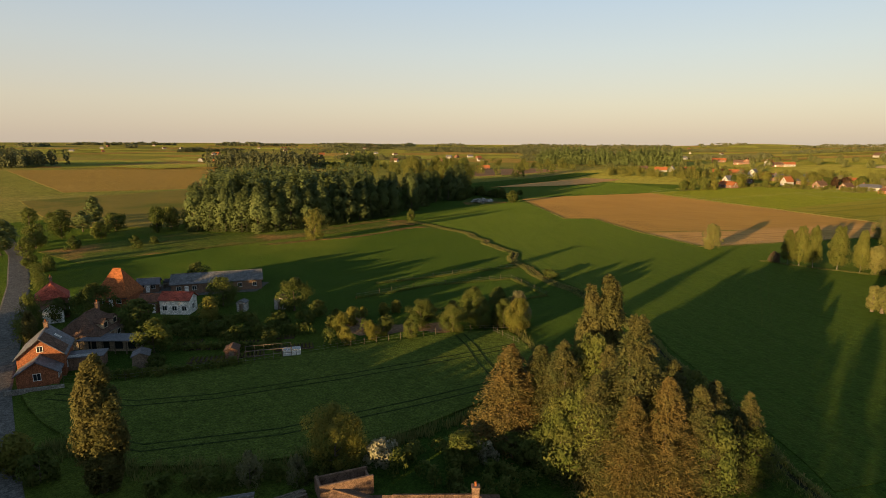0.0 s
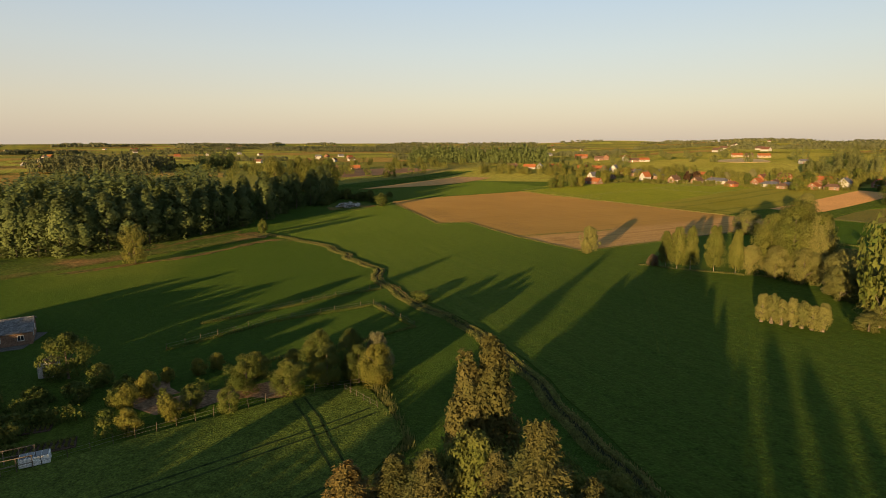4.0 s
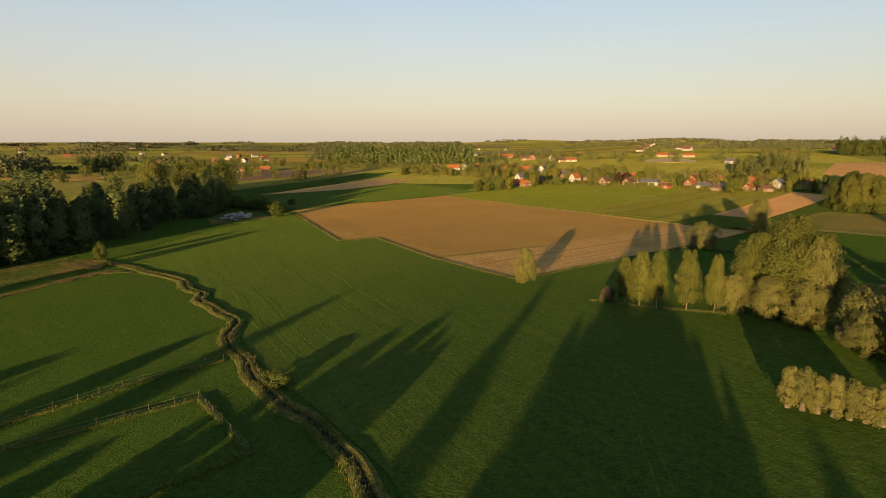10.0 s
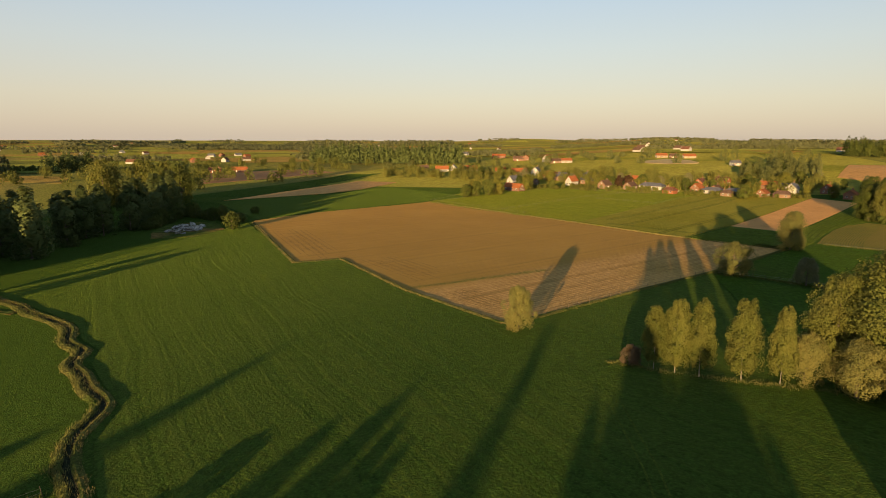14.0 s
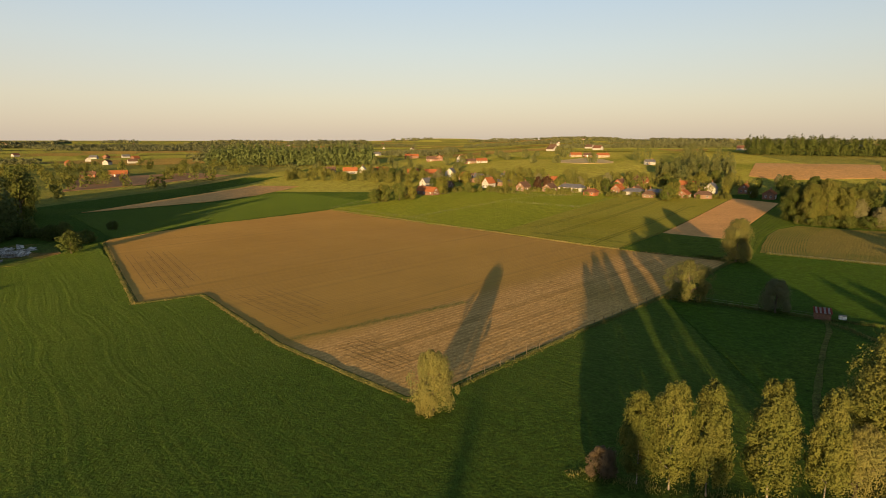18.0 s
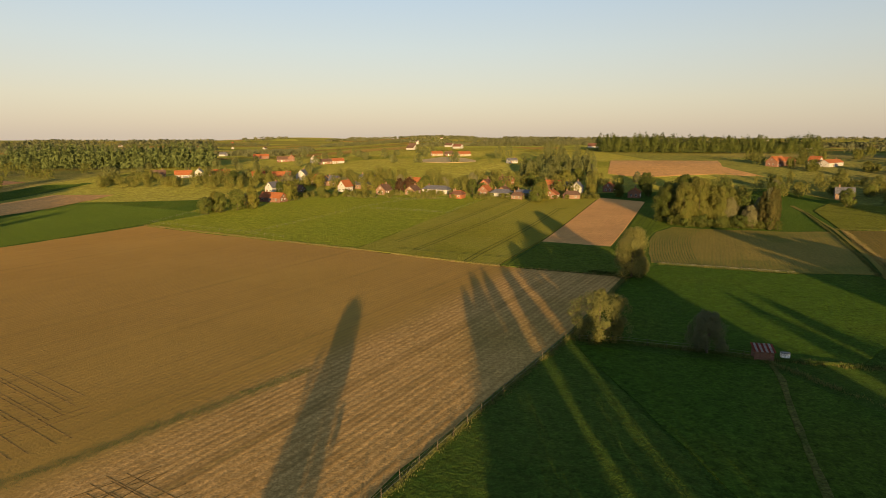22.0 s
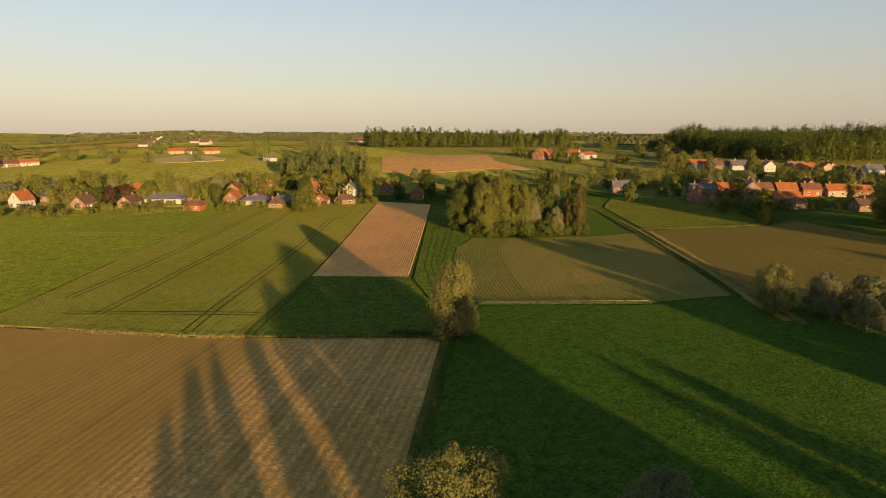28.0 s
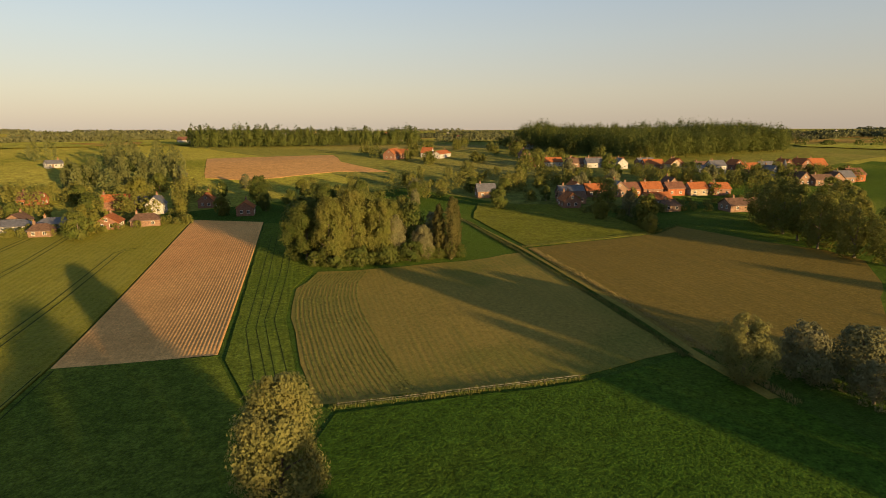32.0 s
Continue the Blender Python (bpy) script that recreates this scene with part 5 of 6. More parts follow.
# the wood beside the ridged field
for i, (k, x, y, H, W) in enumerate([
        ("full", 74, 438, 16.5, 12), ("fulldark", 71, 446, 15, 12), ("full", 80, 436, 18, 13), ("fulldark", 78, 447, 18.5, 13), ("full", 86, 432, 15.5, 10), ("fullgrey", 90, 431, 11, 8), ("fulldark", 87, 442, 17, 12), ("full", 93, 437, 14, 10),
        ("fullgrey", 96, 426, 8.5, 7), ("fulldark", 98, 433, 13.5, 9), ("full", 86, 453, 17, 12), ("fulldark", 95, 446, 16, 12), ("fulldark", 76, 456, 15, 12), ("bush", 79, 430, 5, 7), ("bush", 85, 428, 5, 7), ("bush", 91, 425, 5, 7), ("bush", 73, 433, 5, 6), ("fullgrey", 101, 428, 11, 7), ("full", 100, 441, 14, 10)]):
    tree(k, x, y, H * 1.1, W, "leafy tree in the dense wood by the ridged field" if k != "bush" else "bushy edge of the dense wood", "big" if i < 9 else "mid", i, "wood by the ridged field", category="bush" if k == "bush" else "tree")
for i, (x, y, dx, dy) in enumerate(line_points([(68, 436), (75, 430), (87, 426), (95, 422), (103, 418)], 3.2)):
    tree("fulldark", x + 1, y + 1.5, 4.2 + 1.3 * math.sin(i * 2.2), 4.6, "leafy bush at the foot of the dense wood", "mid", i, "wood by the ridged field", category="bush")
for i, (x, y) in enumerate([(101, 419.5), (103.5, 421), (99.5, 423)]):
    tree("column", x, y, 17.3 - i, 4, "slender upright poplar at the end of the wood", "hi", i, "wood by the ridged field")

# the big poplar wood
edge = [(-238, 130), (-226, 138), (-211, 148), (-209, 172), (-209, 200), (-211, 229)]
for i, (x, y, dx, dy) in enumerate(line_points(edge, 3.9)):
    H = 19.4 + 1.7 * math.sin(i * 1.7) + 1.1 * math.sin(i * 2.9)
    tree("woodpoplar", x - 2.6 * (i % 2), y, H, 8.6 + 0.9 * math.sin(i * 2.3), "tall plantation poplar on the edge of the dark wood", "thick", i, "poplar wood edge")
wood("poplar_wood", spots_in([(-242, 134), (-216, 228), (-285, 262), (-345, 205)], 6.0, 3), 20.5, 4.3, LEAF_POPLAR, "dense dark plantation of tall poplars", 21, 150, 1.05, "wall")
for i, (x, y, H, W) in enumerate([(-219.5, 249.5, 25, 9.5), (-230, 258, 22, 9), (-234, 250, 22, 9), (-229, 270, 21, 8), (-241, 277, 20, 8), (-238, 285, 22, 8), (-243, 283, 20, 8), (-237, 292, 22, 8), (-239, 307, 22, 9), (-246, 300, 20, 8), (-244, 316, 23, 9), (-252, 326, 22, 9), (-258, 340, 23, 10), (-266, 352, 22, 9), (-262, 312, 20, 9), (-272, 365, 23, 10), (-255, 270, 21, 9)]):
    tree("woodpoplar", x, y, H * 0.95, W * 1.12, "tall poplar in the open row beyond the dark wood", "thick", i, "poplar wood edge")
for i, (x, y, H, W) in enumerate([(-286, 388, 25, 15), (-294, 396, 26, 16), (-305, 384, 26, 15), (-318, 390, 27, 16), (-288, 374, 23, 13), (-328, 372, 27, 15), (-312, 404, 25, 15), (-337, 384, 27, 15), (-350, 390, 25, 14), (-320, 366, 25, 14)]):
    # trees west of x -300 get the leaf colour brightened for sun
    tree("full" if x < -300 else "fulldark", x, y, H, W, "broad tall tree at the far end of the poplar row", "thick", i, "poplar wood edge")
for i, (x, y, dx, dy) in enumerate(line_points([(-238, 310), (-250, 338), (-258, 352), (-232, 344), (-216, 342)], 5)):
    tree("bush" if i % 3 else "oak", x + 6, y, 4 + (i % 4) * 1.2, 7, "dark scrub around the rubble heap", "mid", i, "scrub", "bush")
for i, (x, y, H, W) in enumerate([(-258, 86, 9, 8), (-246, 96, 7, 7), (-262, 108, 8, 9), (-270, 98, 9, 8), (-246, 118, 11, 8), (-250, 126, 10, 8), (-244, 132, 12, 7), (-226, 100, 3, 4), (-219, 104, 3, 3.5), (-214, 96, 3, 3.5), (-284, 92, 8, 9), (-290, 110, 13, 8), (-222, 64, 7, 6), (-205, 60, 5, 5), (-240, 72, 9, 9), (-252, 66, 10, 9), (-228, 80, 5, 5), (-300, 100, 7, 8), (-310, 90, 8, 8), (-234, 60, 9, 8), (-195, 62, 5, 4)]):
    tree(("oak", "broad", "oak", "poplar")[i % 4] if H > 5 else "bush", x, y, H, W, "leafy tree in a scattered garden grove", "mid", i, "garden grove")

# ---- village trees ----
rng = random.Random(8)
VT = [(-142, 484), (-136, 490), (-130, 497), (-140, 494), (-124, 503), (-152, 606), (-172, 632), (-111, 533), (-118, 542), (-43, 582), (-33, 579), (-56, 568), (-49, 567), (-4, 560), (2, 556), (30, 520), (27, 513), (66, 540), (53, 640), (45, 640), (92, 628), (77, 612), (70, 650), (116, 601), (95, 528), (103, 522), (78, 530), (110, 512), (193, 511), (205, 500), (181, 428), (178, 407), (194, 424), (212, 436), (200, 470), (222, 470), (240, 480), (150, 500), (158, 510), (135, 520), (128, 540), (-95, 545), (-88, 600), (-70, 605), (-20, 590), (14, 560), (-105, 600), (-128, 610), (-64, 592), (-148, 520), (-140, 560), (100, 545), (38, 560), (-50, 610), (0, 600), (40, 595), (64, 598), (96, 580), (110, 570), (130, 565), (165, 520), (170, 470), (215, 448), (235, 470), (250, 470), (285, 440), (300, 445), (310, 470), (330, 470), (300, 500), (320, 520), (280, 520), (260, 540)]
for i, (x, y) in enumerate(VT):
    k = ("oak", "broad", "broad", "yellow", "greywillow")[rng.randrange(5)]
    if i in (9, 12):
        k = "copper"
    H = rng.uniform(6.5, 12)
    tree(k, x, y, H, H * rng.uniform(0.7, 0.95), "village garden tree with dark copper leaves" if k == "copper" else "leafy tree in a village garden", "mid", i, "village trees")
front = [(-125 + 190 * u, 552 - 30 * u + rng.uniform(-4, 22)) for u in [rng.random() for _ in range(170)]] + [(190 + 90 * u + rng.uniform(-6, 6), 446 - 30 * u + rng.uniform(-26, 0)) for u in [rng.random() for _ in range(60)]]
wood("garden_bushes", front, 2.7, 1.8, LEAF_FIELD_LIT, "leafy bushes and small trees along the village gardens", 41, 130, 0.36, "round")
back = [(-270 + 370 * u, 630 - 90 * u + rng.uniform(0, 60)) for u in [rng.random() for _ in range(170)]] + [(120 + 150 * u, 545 - 60 * u + rng.uniform(-20, 50)) for u in [rng.random() for _ in range(36)]] + [(280 + 90 * u + rng.uniform(-8, 8), 470 - 60 * u + rng.uniform(-14, 14)) for u in [rng.random() for _ in range(70)]]
wood("village_trees", back, 8.0, 3.4, LEAF_FIELD_LIT, "leafy trees scattered between the village houses", 42, 240, 0.52, "round")
for i, (x, y, H, W) in enumerate([(205, 377, 17, 12), (197, 371, 18, 12), (189, 364, 17, 11), (181, 356, 16, 11), (186, 350, 17, 12), (176, 346, 16, 11), (213, 384, 17, 13), (196, 356, 18, 13), (172, 338, 15, 11), (205, 362, 18, 13), (222, 380, 16, 12)]):
    tree("tallfield", x, y, H, W, "tall open leafy tree in the row behind the brown field", "hi", i, "tall tree row")
extra = [(195 + 230 * u + rng.uniform(-25, 25), 500 - 80 * u + rng.uniform(-45, 70)) for u in [rng.random() for _ in range(66)]]
wood("hedge_trees", extra, 5.0, 2.6, LEAF_FIELD_LIT, "low leafy trees and hedges between the houses", 43, 170, 0.5, "bush")
# ---- distant woods ----
wood("far_poplar_wood", spots_in([(-507, 880), (-251, 828), (-262, 868), (-515, 925)], 7, 6), 23, 4.2, LEAF_POPLAR, "distant straight-edged poplar plantation", 31, 60, 1.7)
wood("hill_wood", spots_in([(34, 650), (40, 606), (94, 612), (104, 660)], 11.5, 7) + spots_in([(60, 665), (106, 662), (112, 712), (70, 716)], 13, 8) + spots_in([(20, 730), (100, 725), (118, 810), (30, 800)], 27, 15), 15.5, 4.3, LEAF_SLOPE, "grove of tall grey-green poplars on the slope behind the village", 32, 330, 0.62, "tall", 0.6, 9, 0.3)
wood("ridge_wood", spots_in([(412, 695), (408, 538), (560, 600), (520, 740)], 11.5, 9) + spots_in([(410, 536), (572, 504), (640, 560), (540, 620)], 11.5, 13), 19.5, 8.0, LEAF_DARK, "dense dark wood along the ridge behind the village", 33, 400, 0.78, "round", 0.72, 22, 0.36)
wood("ridge_wood", spots_in([(640, 560), (1050, 400), (1120, 470), (720, 640)], 46, 14, 0.6), 9, 6, LEAF_BROAD, "distant hedgerow trees along the ridge", 38, 90, 1.2, "bush", 0.5)
wood("ridge_wood", spots_in([(170, 860), (420, 840), (440, 890), (180, 910)], 10, 10), 19, 6.5, LEAF_DARK, "dark belt of trees on the ridge", 34, 130, 1.1, "wall", 0.6)
wood("slope_trees", [p for p in [(rng.uniform(140, 460), rng.uniform(545, 760)) for _ in range(62)] if not (p[0] < 245 and 570 < p[1] < 735)], 10, 4.0, LEAF_FIELD_LIT, "scattered hedgerow trees on the far slope", 35, 260, 0.8, "round")
wood("valley_trees", [(rng.uniform(-330, 0), rng.uniform(640, 960)) for _ in range(34)], 9, 4.0, LEAF_SLOPE, "scattered trees behind the village", 36, 240, 0.8, "round")
wood("left_wood", spots_in([(-900, 250), (-1000, 130), (-1100, 180), (-960, 330)], 12, 11) + spots_in([(-760, 420), (-620, 480), (-640, 540), (-800, 490)], 11, 12), 21, 6, LEAF_HAZE, "distant dark wood beyond the tawny fields", 37, 60, 2.0, "round")
wood("left_hedge", [(-722 + 33 * u + rng.uniform(-4, 4), 500 + 105 * u) for u in [k / 40 for k in range(41)]], 7, 3.4, LEAF_DARK, "dark hedge between far pastures", 61, 60, 1.0, "bush")
wood("left_grove", [(rng.uniform(-668, -636), rng.uniform(580, 640)) for _ in range(26)], 19, 6, LEAF_POPLAR, "grove of tall trees at the end of a far hedge", 62, 120, 1.1, "tall")
wood("left_trees", [(rng.uniform(-620, -330), rng.uniform(430, 800)) for _ in range(90)], 11, 4.5, LEAF_FIELD_LIT, "scattered trees in the far fields", 38, 110, 1.0, "round")
nr = np.random.default_rng(77)
for band, (r0, r1, cnt, H, R, cards, size) in enumerate([(860, 1500, 1800, 9.0, 5, 26, 1.95), (1500, 2600, 2700, 11, 8, 16, 3.4), (2600, 4300, 1900, 13, 15, 14, 6.0)]):
    spots = []
    while len(spots) < cnt:
        b, r = radians(nr.uniform(-82, 82)), nr.uniform(r0, r1)
        cx, cy = -20 + r * math.sin(b), 150 + r * math.cos(b)
        if -600 < cx < 560 and cy < 1010:
            continue
        a, L = nr.uniform(-0.5, 0.5) + (1.57 if nr.random() < 0.2 else 0) - b, nr.uniform(40, 260) * (1 + band * 0.6)
        n = int(L / (R * 1.3)) + 2
        deep = nr.integers(1, 4)
        for i in range(n):
            for j in range(deep):
                p = (i / n - 0.5) * L
                spots.append((cx + p * math.cos(a) + nr.normal(0, R * 0.4), cy + p * math.sin(a) + j * R * 1.4 + nr.normal(0, R * 0.4)))
    # the haze over these belts is in the leaf colour
    wood("far_woods", spots, H, R, LEAF_HAZE, "distant woods and hedgerows on the plain", 50 + band, cards, size, "round")


# ---- buildings ----
_win = {}


def window_mesh(w, h, framemat):
    key = (w, h, framemat.name)
    if key not in _win:
        bm = bmesh.new()
        t = 0.065
        for x0, z0, x1, z1 in ((-w / 2, 0, w / 2, t), (-w / 2, h - t, w / 2, h), (-w / 2, t, -w / 2 + t, h - t), (w / 2 - t, t, w / 2, h - t), (-t / 3, t, t / 3, h - t)):
            box(bm, x0, -0.06, z0, x1, 0.10, z1)
        f = bpy.data.meshes.new("window")
        bm.to_mesh(f)
        bm.free()
        f.materials.append(framemat)
        bm = box(bmesh.new(), -w / 2 + t, -0.02, t, w / 2 - t, 0.03, h - t)
        p = bpy.data.meshes.new("pane")
        bm.to_mesh(p)
        bm.free()
        p.materials.append(GLASS)
        _win[key] = (f, p)
    return _win[key]


def add_window(parent, m, w, h, framemat=None):
    f, p = window_mesh(w, h, framemat or WHITE_PAINT)
    fr = part("window", f, None, parent, m=m)
    part("pane", p, None, fr)


def house(x, y, turn, L, W, eave, rise, wallmat, roofmat, label, name="house", hip=0.0, chimneys=1, windows=2, storeys=1, group="village houses", ends=1, door=True, z=None):
    """A house with its ridge along its own x; L long, W deep, hip: share of the half-length cut back at the ridge."""
    ob = thing(name, pose(x, y, at_land(x, y) if z is None else z, 0, 0, turn), label, "barn" if "barn" in name else "house", group)
    bm = bmesh.new()
    top = rise if not hip else 0
    outline = [(-W / 2, -0.4), (W / 2, -0.4), (W / 2, eave), (0, eave + top - 0.05), (-W / 2, eave)] if not hip else [(-W / 2, -0.4), (W / 2, -0.4), (W / 2, eave), (-W / 2, eave)]
    prism(bm, outline, -L / 2, L / 2)
    bmesh.ops.rotate(bm, verts=bm.verts, cent=(0, 0, 0), matrix=Matrix.Rotation(radians(90), 3, "Z"))
    part("wall", bm, wallmat, ob)
    o, t = 0.35, 0.16
    drop = rise * o / (W / 2)
    hx = L / 2 + o - hip * (W / 2)
    bm = bmesh.new()
    for s in (1, -1):
        lo = [(-L / 2 - o, s * (W / 2 + o), eave - drop), (L / 2 + o, s * (W / 2 + o), eave - drop)]
        hi = [(hx, 0, eave + rise), (-hx, 0, eave + rise)]
        a = [bm.verts.new(v) for v in lo + hi]
        b = [bm.verts.new((v[0], v[1], v[2] + t)) for v in lo + hi]
        bm.faces.new(a)
        bm.faces.new(b[::-1])
        for i in range(4):
            bm.faces.new((a[i], b[i], b[(i + 1) % 4], a[(i + 1) % 4]))
        if hip:
            q = [(s * (L / 2 + o), -W / 2 - o, eave - drop), (s * (L / 2 + o), W / 2 + o, eave - drop), (s * hx, 0, eave + rise)]
            c = [bm.verts.new((v[0], v[1], v[2] + t * 0.97)) for v in q]
            bm.faces.new(c)
            d = [bm.verts.new((v[0], v[1], v[2])) for v in q]
            bm.faces.new(d[::-1])
    bmesh.ops.recalc_face_normals(bm, faces=bm.faces[:])
    roof = part("roof", bm, roofmat, ob)
    part("ridge_cap", box(bmesh.new(), -hx, -0.14, eave + rise + t - 0.08, hx, 0.14, eave + rise + t + 0.07, 0.04), roofmat, ob)
    for s in (1, -1):
        part("gutter", box(bmesh.new(), -L / 2 - o, s * (W / 2 + o) - 0.07, eave - drop - 0.03, L / 2 + o, s * (W / 2 + o) + 0.07, eave - drop + 0.09, 0.03), SLATE, ob)
    for c in range(chimneys):
        cx = (L * 0.3, -L * 0.34)[c % 2]
        bm = box(bmesh.new(), cx - 0.35, -0.3, eave + rise - 0.8, cx + 0.35, 0.3, eave + rise + 1.0)
        box(bm, cx - 0.42, -0.37, eave + rise + 1.0, cx + 0.42, 0.37, eave + rise + 1.12)
        ch = part("chimney", bm, BRICK_BROWN, ob)
        bm = bmesh.new()
        bmesh.ops.create_cone(bm, cap_ends=True, segments=8, radius1=0.14, radius2=0.12, depth=0.5, matrix=Matrix.Translation((cx, 0, eave + rise + 1.3)))
        part("chimney_pot", bm, TILE_ORANGE, ch)
    for s in (1, -1):
        for st in range(storeys):
            z0 = 0.9 + st * 2.7
            if z0 + 1.2 > eave:
                continue
            for i in range(windows):
                wx = (i + 0.5) / windows * L - L / 2
                add_window(ob, pose(wx, s * (W / 2), z0, 0, 0, 180 if s > 0 else 0), 1.1, 1.1)
        if not hip and ends:
            n = 2 if W > 6 else 1
            for i in range(n):
                wy = (i + 0.5) / n * W * 0.8 - W * 0.4
                add_window(ob, pose(s * L / 2, wy, 0.95, 0, 0, 90 * s), 1.1, 1.2)
            if rise > 2.4:
                add_window(ob, pose(s * L / 2, 0, eave + rise * 0.22, 0, 0, 90 * s), 0.9, 1.0)
    if door:
        dx = L / windows * 0.5 - L / 2 + (L / windows) * 0.5 if windows > 1 else L * 0.3
        d = part("door", box(bmesh.new(), dx - 0.48, -W / 2 - 0.05, 0, dx + 0.48, -W / 2 + 0.05, 2.05, 0.01), BRICK_BROWN if wallmat in (PLASTER, CREAM) else WHITE_PAINT, ob)
        bm = bmesh.new()
        bmesh.ops.create_uvsphere(bm, u_segments=8, v_segments=6, radius=0.05, matrix=Matrix.Translation((dx + 0.36, -W / 2 - 0.09, 1.0)))
        part("handle", bm, WIRE, d)
    return ob


# houses beside the first road
a_house = house(-109, 34.8, 153, 8, 6.6, 3.9, 2.8, BRICK_ORANGE, SLATE, "orange brick house with a grey slate roof by the road", chimneys=1, group="roadside houses")
light = part("skylight", box(bmesh.new(), -0.45, -0.6, 0, 0.45, 0.6, 0.1, 0.02), WHITE_PAINT, a_house, "white-framed skylight", m=pose(1.2, -1.75, 5.42, 40, 0, 0))
part("pane", box(bmesh.new(), -0.36, -0.5, 0.1, 0.36, 0.5, 0.13), GLASS, light)
part("roof_patch", box(bmesh.new(), -2.0, -2.2, 0, 2.0, 2.2, 0.06, 0.02), TILE_BROWN, a_house, "brown tiled half of the roof", m=pose(-2.1, -1.72, 5.43, 40, 0, 0))
house(-103.8, 32.1, 153, 3.2, 5.6, 2.2, 1.8, BRICK_ORANGE, SLATE, "low orange brick annex with a slate roof", name="annex", chimneys=0, group="roadside houses", door=False)
b = house(-118.5, 45.3, 130, 9.0, 8.0, 2.8, 3.3, CREAM, TILE_BROWN, "cream bungalow with a hipped brown tile roof and solar panel", name="bungalow", hip=0.75, group="roadside houses")
part("solar_panel", box(bmesh.new(), -1.3, -0.9, 0, 1.3, 0.9, 0.08, 0.02), SLATE, b, "dark solar panel on the roof", m=pose(-1.4, 2.0, 4.75, -39, 0, 0))
for s in (-1, 1):
    d = part("dormer", prism(bmesh.new(), [(-0.8, 0), (0.8, 0), (0.8, 1.1), (0, 1.7), (-0.8, 1.1)], -1.2, 1.2), CREAM, b, m=pose(1.6 * s, -2.6, 3.4))
    part("dormer_roof", prism(bmesh.new(), [(-1.0, 1.0), (0, 1.75), (1.0, 1.0), (1.0, 1.12), (0, 1.87), (-1.0, 1.12)], -1.35, 1.25), TILE_BROWN, d)
    part("pane", box(bmesh.new(), -0.5, -1.24, 0.2, 0.5, -1.18, 1.05), GLASS, d)
annex = thing("annex", pose(-110.2, 46, 0, 0, 0, 41), "low flat-roofed veranda extension with dark roofing felt", "annex", "roadside houses")
part("wall", box(bmesh.new(), -5.2, -0.4, -0.2, 5.2, 1.8, 2.4), CREAM, annex)
part("roof", box(bmesh.new(), -5.6, -2.0, 2.42, 5.6, 2.2, 2.6, 0.03), SLATE, annex)
for i in range(6):
    part("post", box(bmesh.new(), -5.3 + i * 2.1, -1.9, -0.1, -5.15 + i * 2.1, -1.75, 2.42), WOOD_GREY, annex)
for i in range(4):
    part("pane", box(bmesh.new(), -4.4 + i * 2.4, -0.46, 0.5, -3.0 + i * 2.4, -0.41, 2.0), GLASS, annex)
lean = thing("lean_to", pose(-105.8, 39.6, 0, 0, 0, 55), "low lean-to with a dark felt roof and white sheets", "shed", "roadside houses")
part("wall", box(bmesh.new(), -3.0, -1.6, -0.2, 3.0, 1.6, 2.2), BRICK_BROWN, lean)
part("roof", box(bmesh.new(), -3.3, -1.9, 2.22, 3.3, 1.9, 2.36, 0.02), SLATE, lean)
for i in range(3):
    part("white_sheet", box(bmesh.new(), -2.4 + i * 1.3, -1.7, 2.39 + 0.03 * i, -1.2 + i * 1.3, -0.5, 2.42 + 0.03 * i), PLASTER, lean, "white plastic sheet", m=pose(0, 0, 0, 0, 0, 2 - 3 * i))
house(-143.4, 46.8, 162, 6.0, 5.8, 4.8, 2.6, BRICK_RED, SHEET_RED, "red brick house with a hipped red tile roof", hip=0.6, group="roadside houses", storeys=2)
house(-138.6, 45.2, 162, 3.2, 3.8, 3.0, 1.3, WHITE_PAINT, TILE_BROWN, "white plastered lean-to beside the red house", name="annex", chimneys=0, group="roadside houses", door=False, windows=1)
house(-143.2, 60.6, 40, 7.4, 7.8, 2.8, 5.6, BRICK_ORANGE, TILE_ORANGE, "large barn with a steep orange tile roof", name="barn", hip=0.8, chimneys=0, windows=2, group="roadside houses")
house(-125.2, 66, 38, 6.6, 4.2, 3.4, 1.2, WHITE_PAINT, SHEET_RED, "low white house with a red sheet roof", chimneys=0, windows=3, group="roadside houses")
house(-130.8, 62.6, 38, 4.2, 4.0, 2.6, 1.3, BRICK_RED, TILE_RED, "small red brick outbuilding", name="outbuilding", chimneys=0, windows=1, group="roadside houses")
house(-139.5, 84, 58, 22, 10, 2.6, 1.5, BRICK_BROWN, SHEET_GREY, "long low barn with a dark grey sheet roof", name="barn", chimneys=0, windows=6, group="roadside houses")
house(-149.5, 70.5, 55, 5, 4, 2.2, 1.0, BRICK_BROWN, SLATE, "dark outbuilding with a slate roof", name="outbuilding", chimneys=0, windows=2, group="roadside houses")
# clutter in the farmyard
yr = random.Random(3)
for i in range(9):
    x, y = -152 + 9 * yr.random(), 73 + 12 * yr.random()
    pl = thing("pallet_stack", pose(x, y, 0.02, 0, 0, yr.uniform(0, 90)), "stack of grey wooden pallets in the farmyard", "pallets", "yard clutter")
    for k in range(yr.randint(3, 7)):
        part("pallet", box(bmesh.new(), -0.6, -0.5, k * 0.16, 0.6, 0.5, k * 0.16 + 0.13, 0.01), WOOD_GREY, pl)
tr = thing("farm_trailer", pose(-150.5, 77.5, 0, 0, 0, 60), "dark flat farm trailer parked in the yard", "trailer")
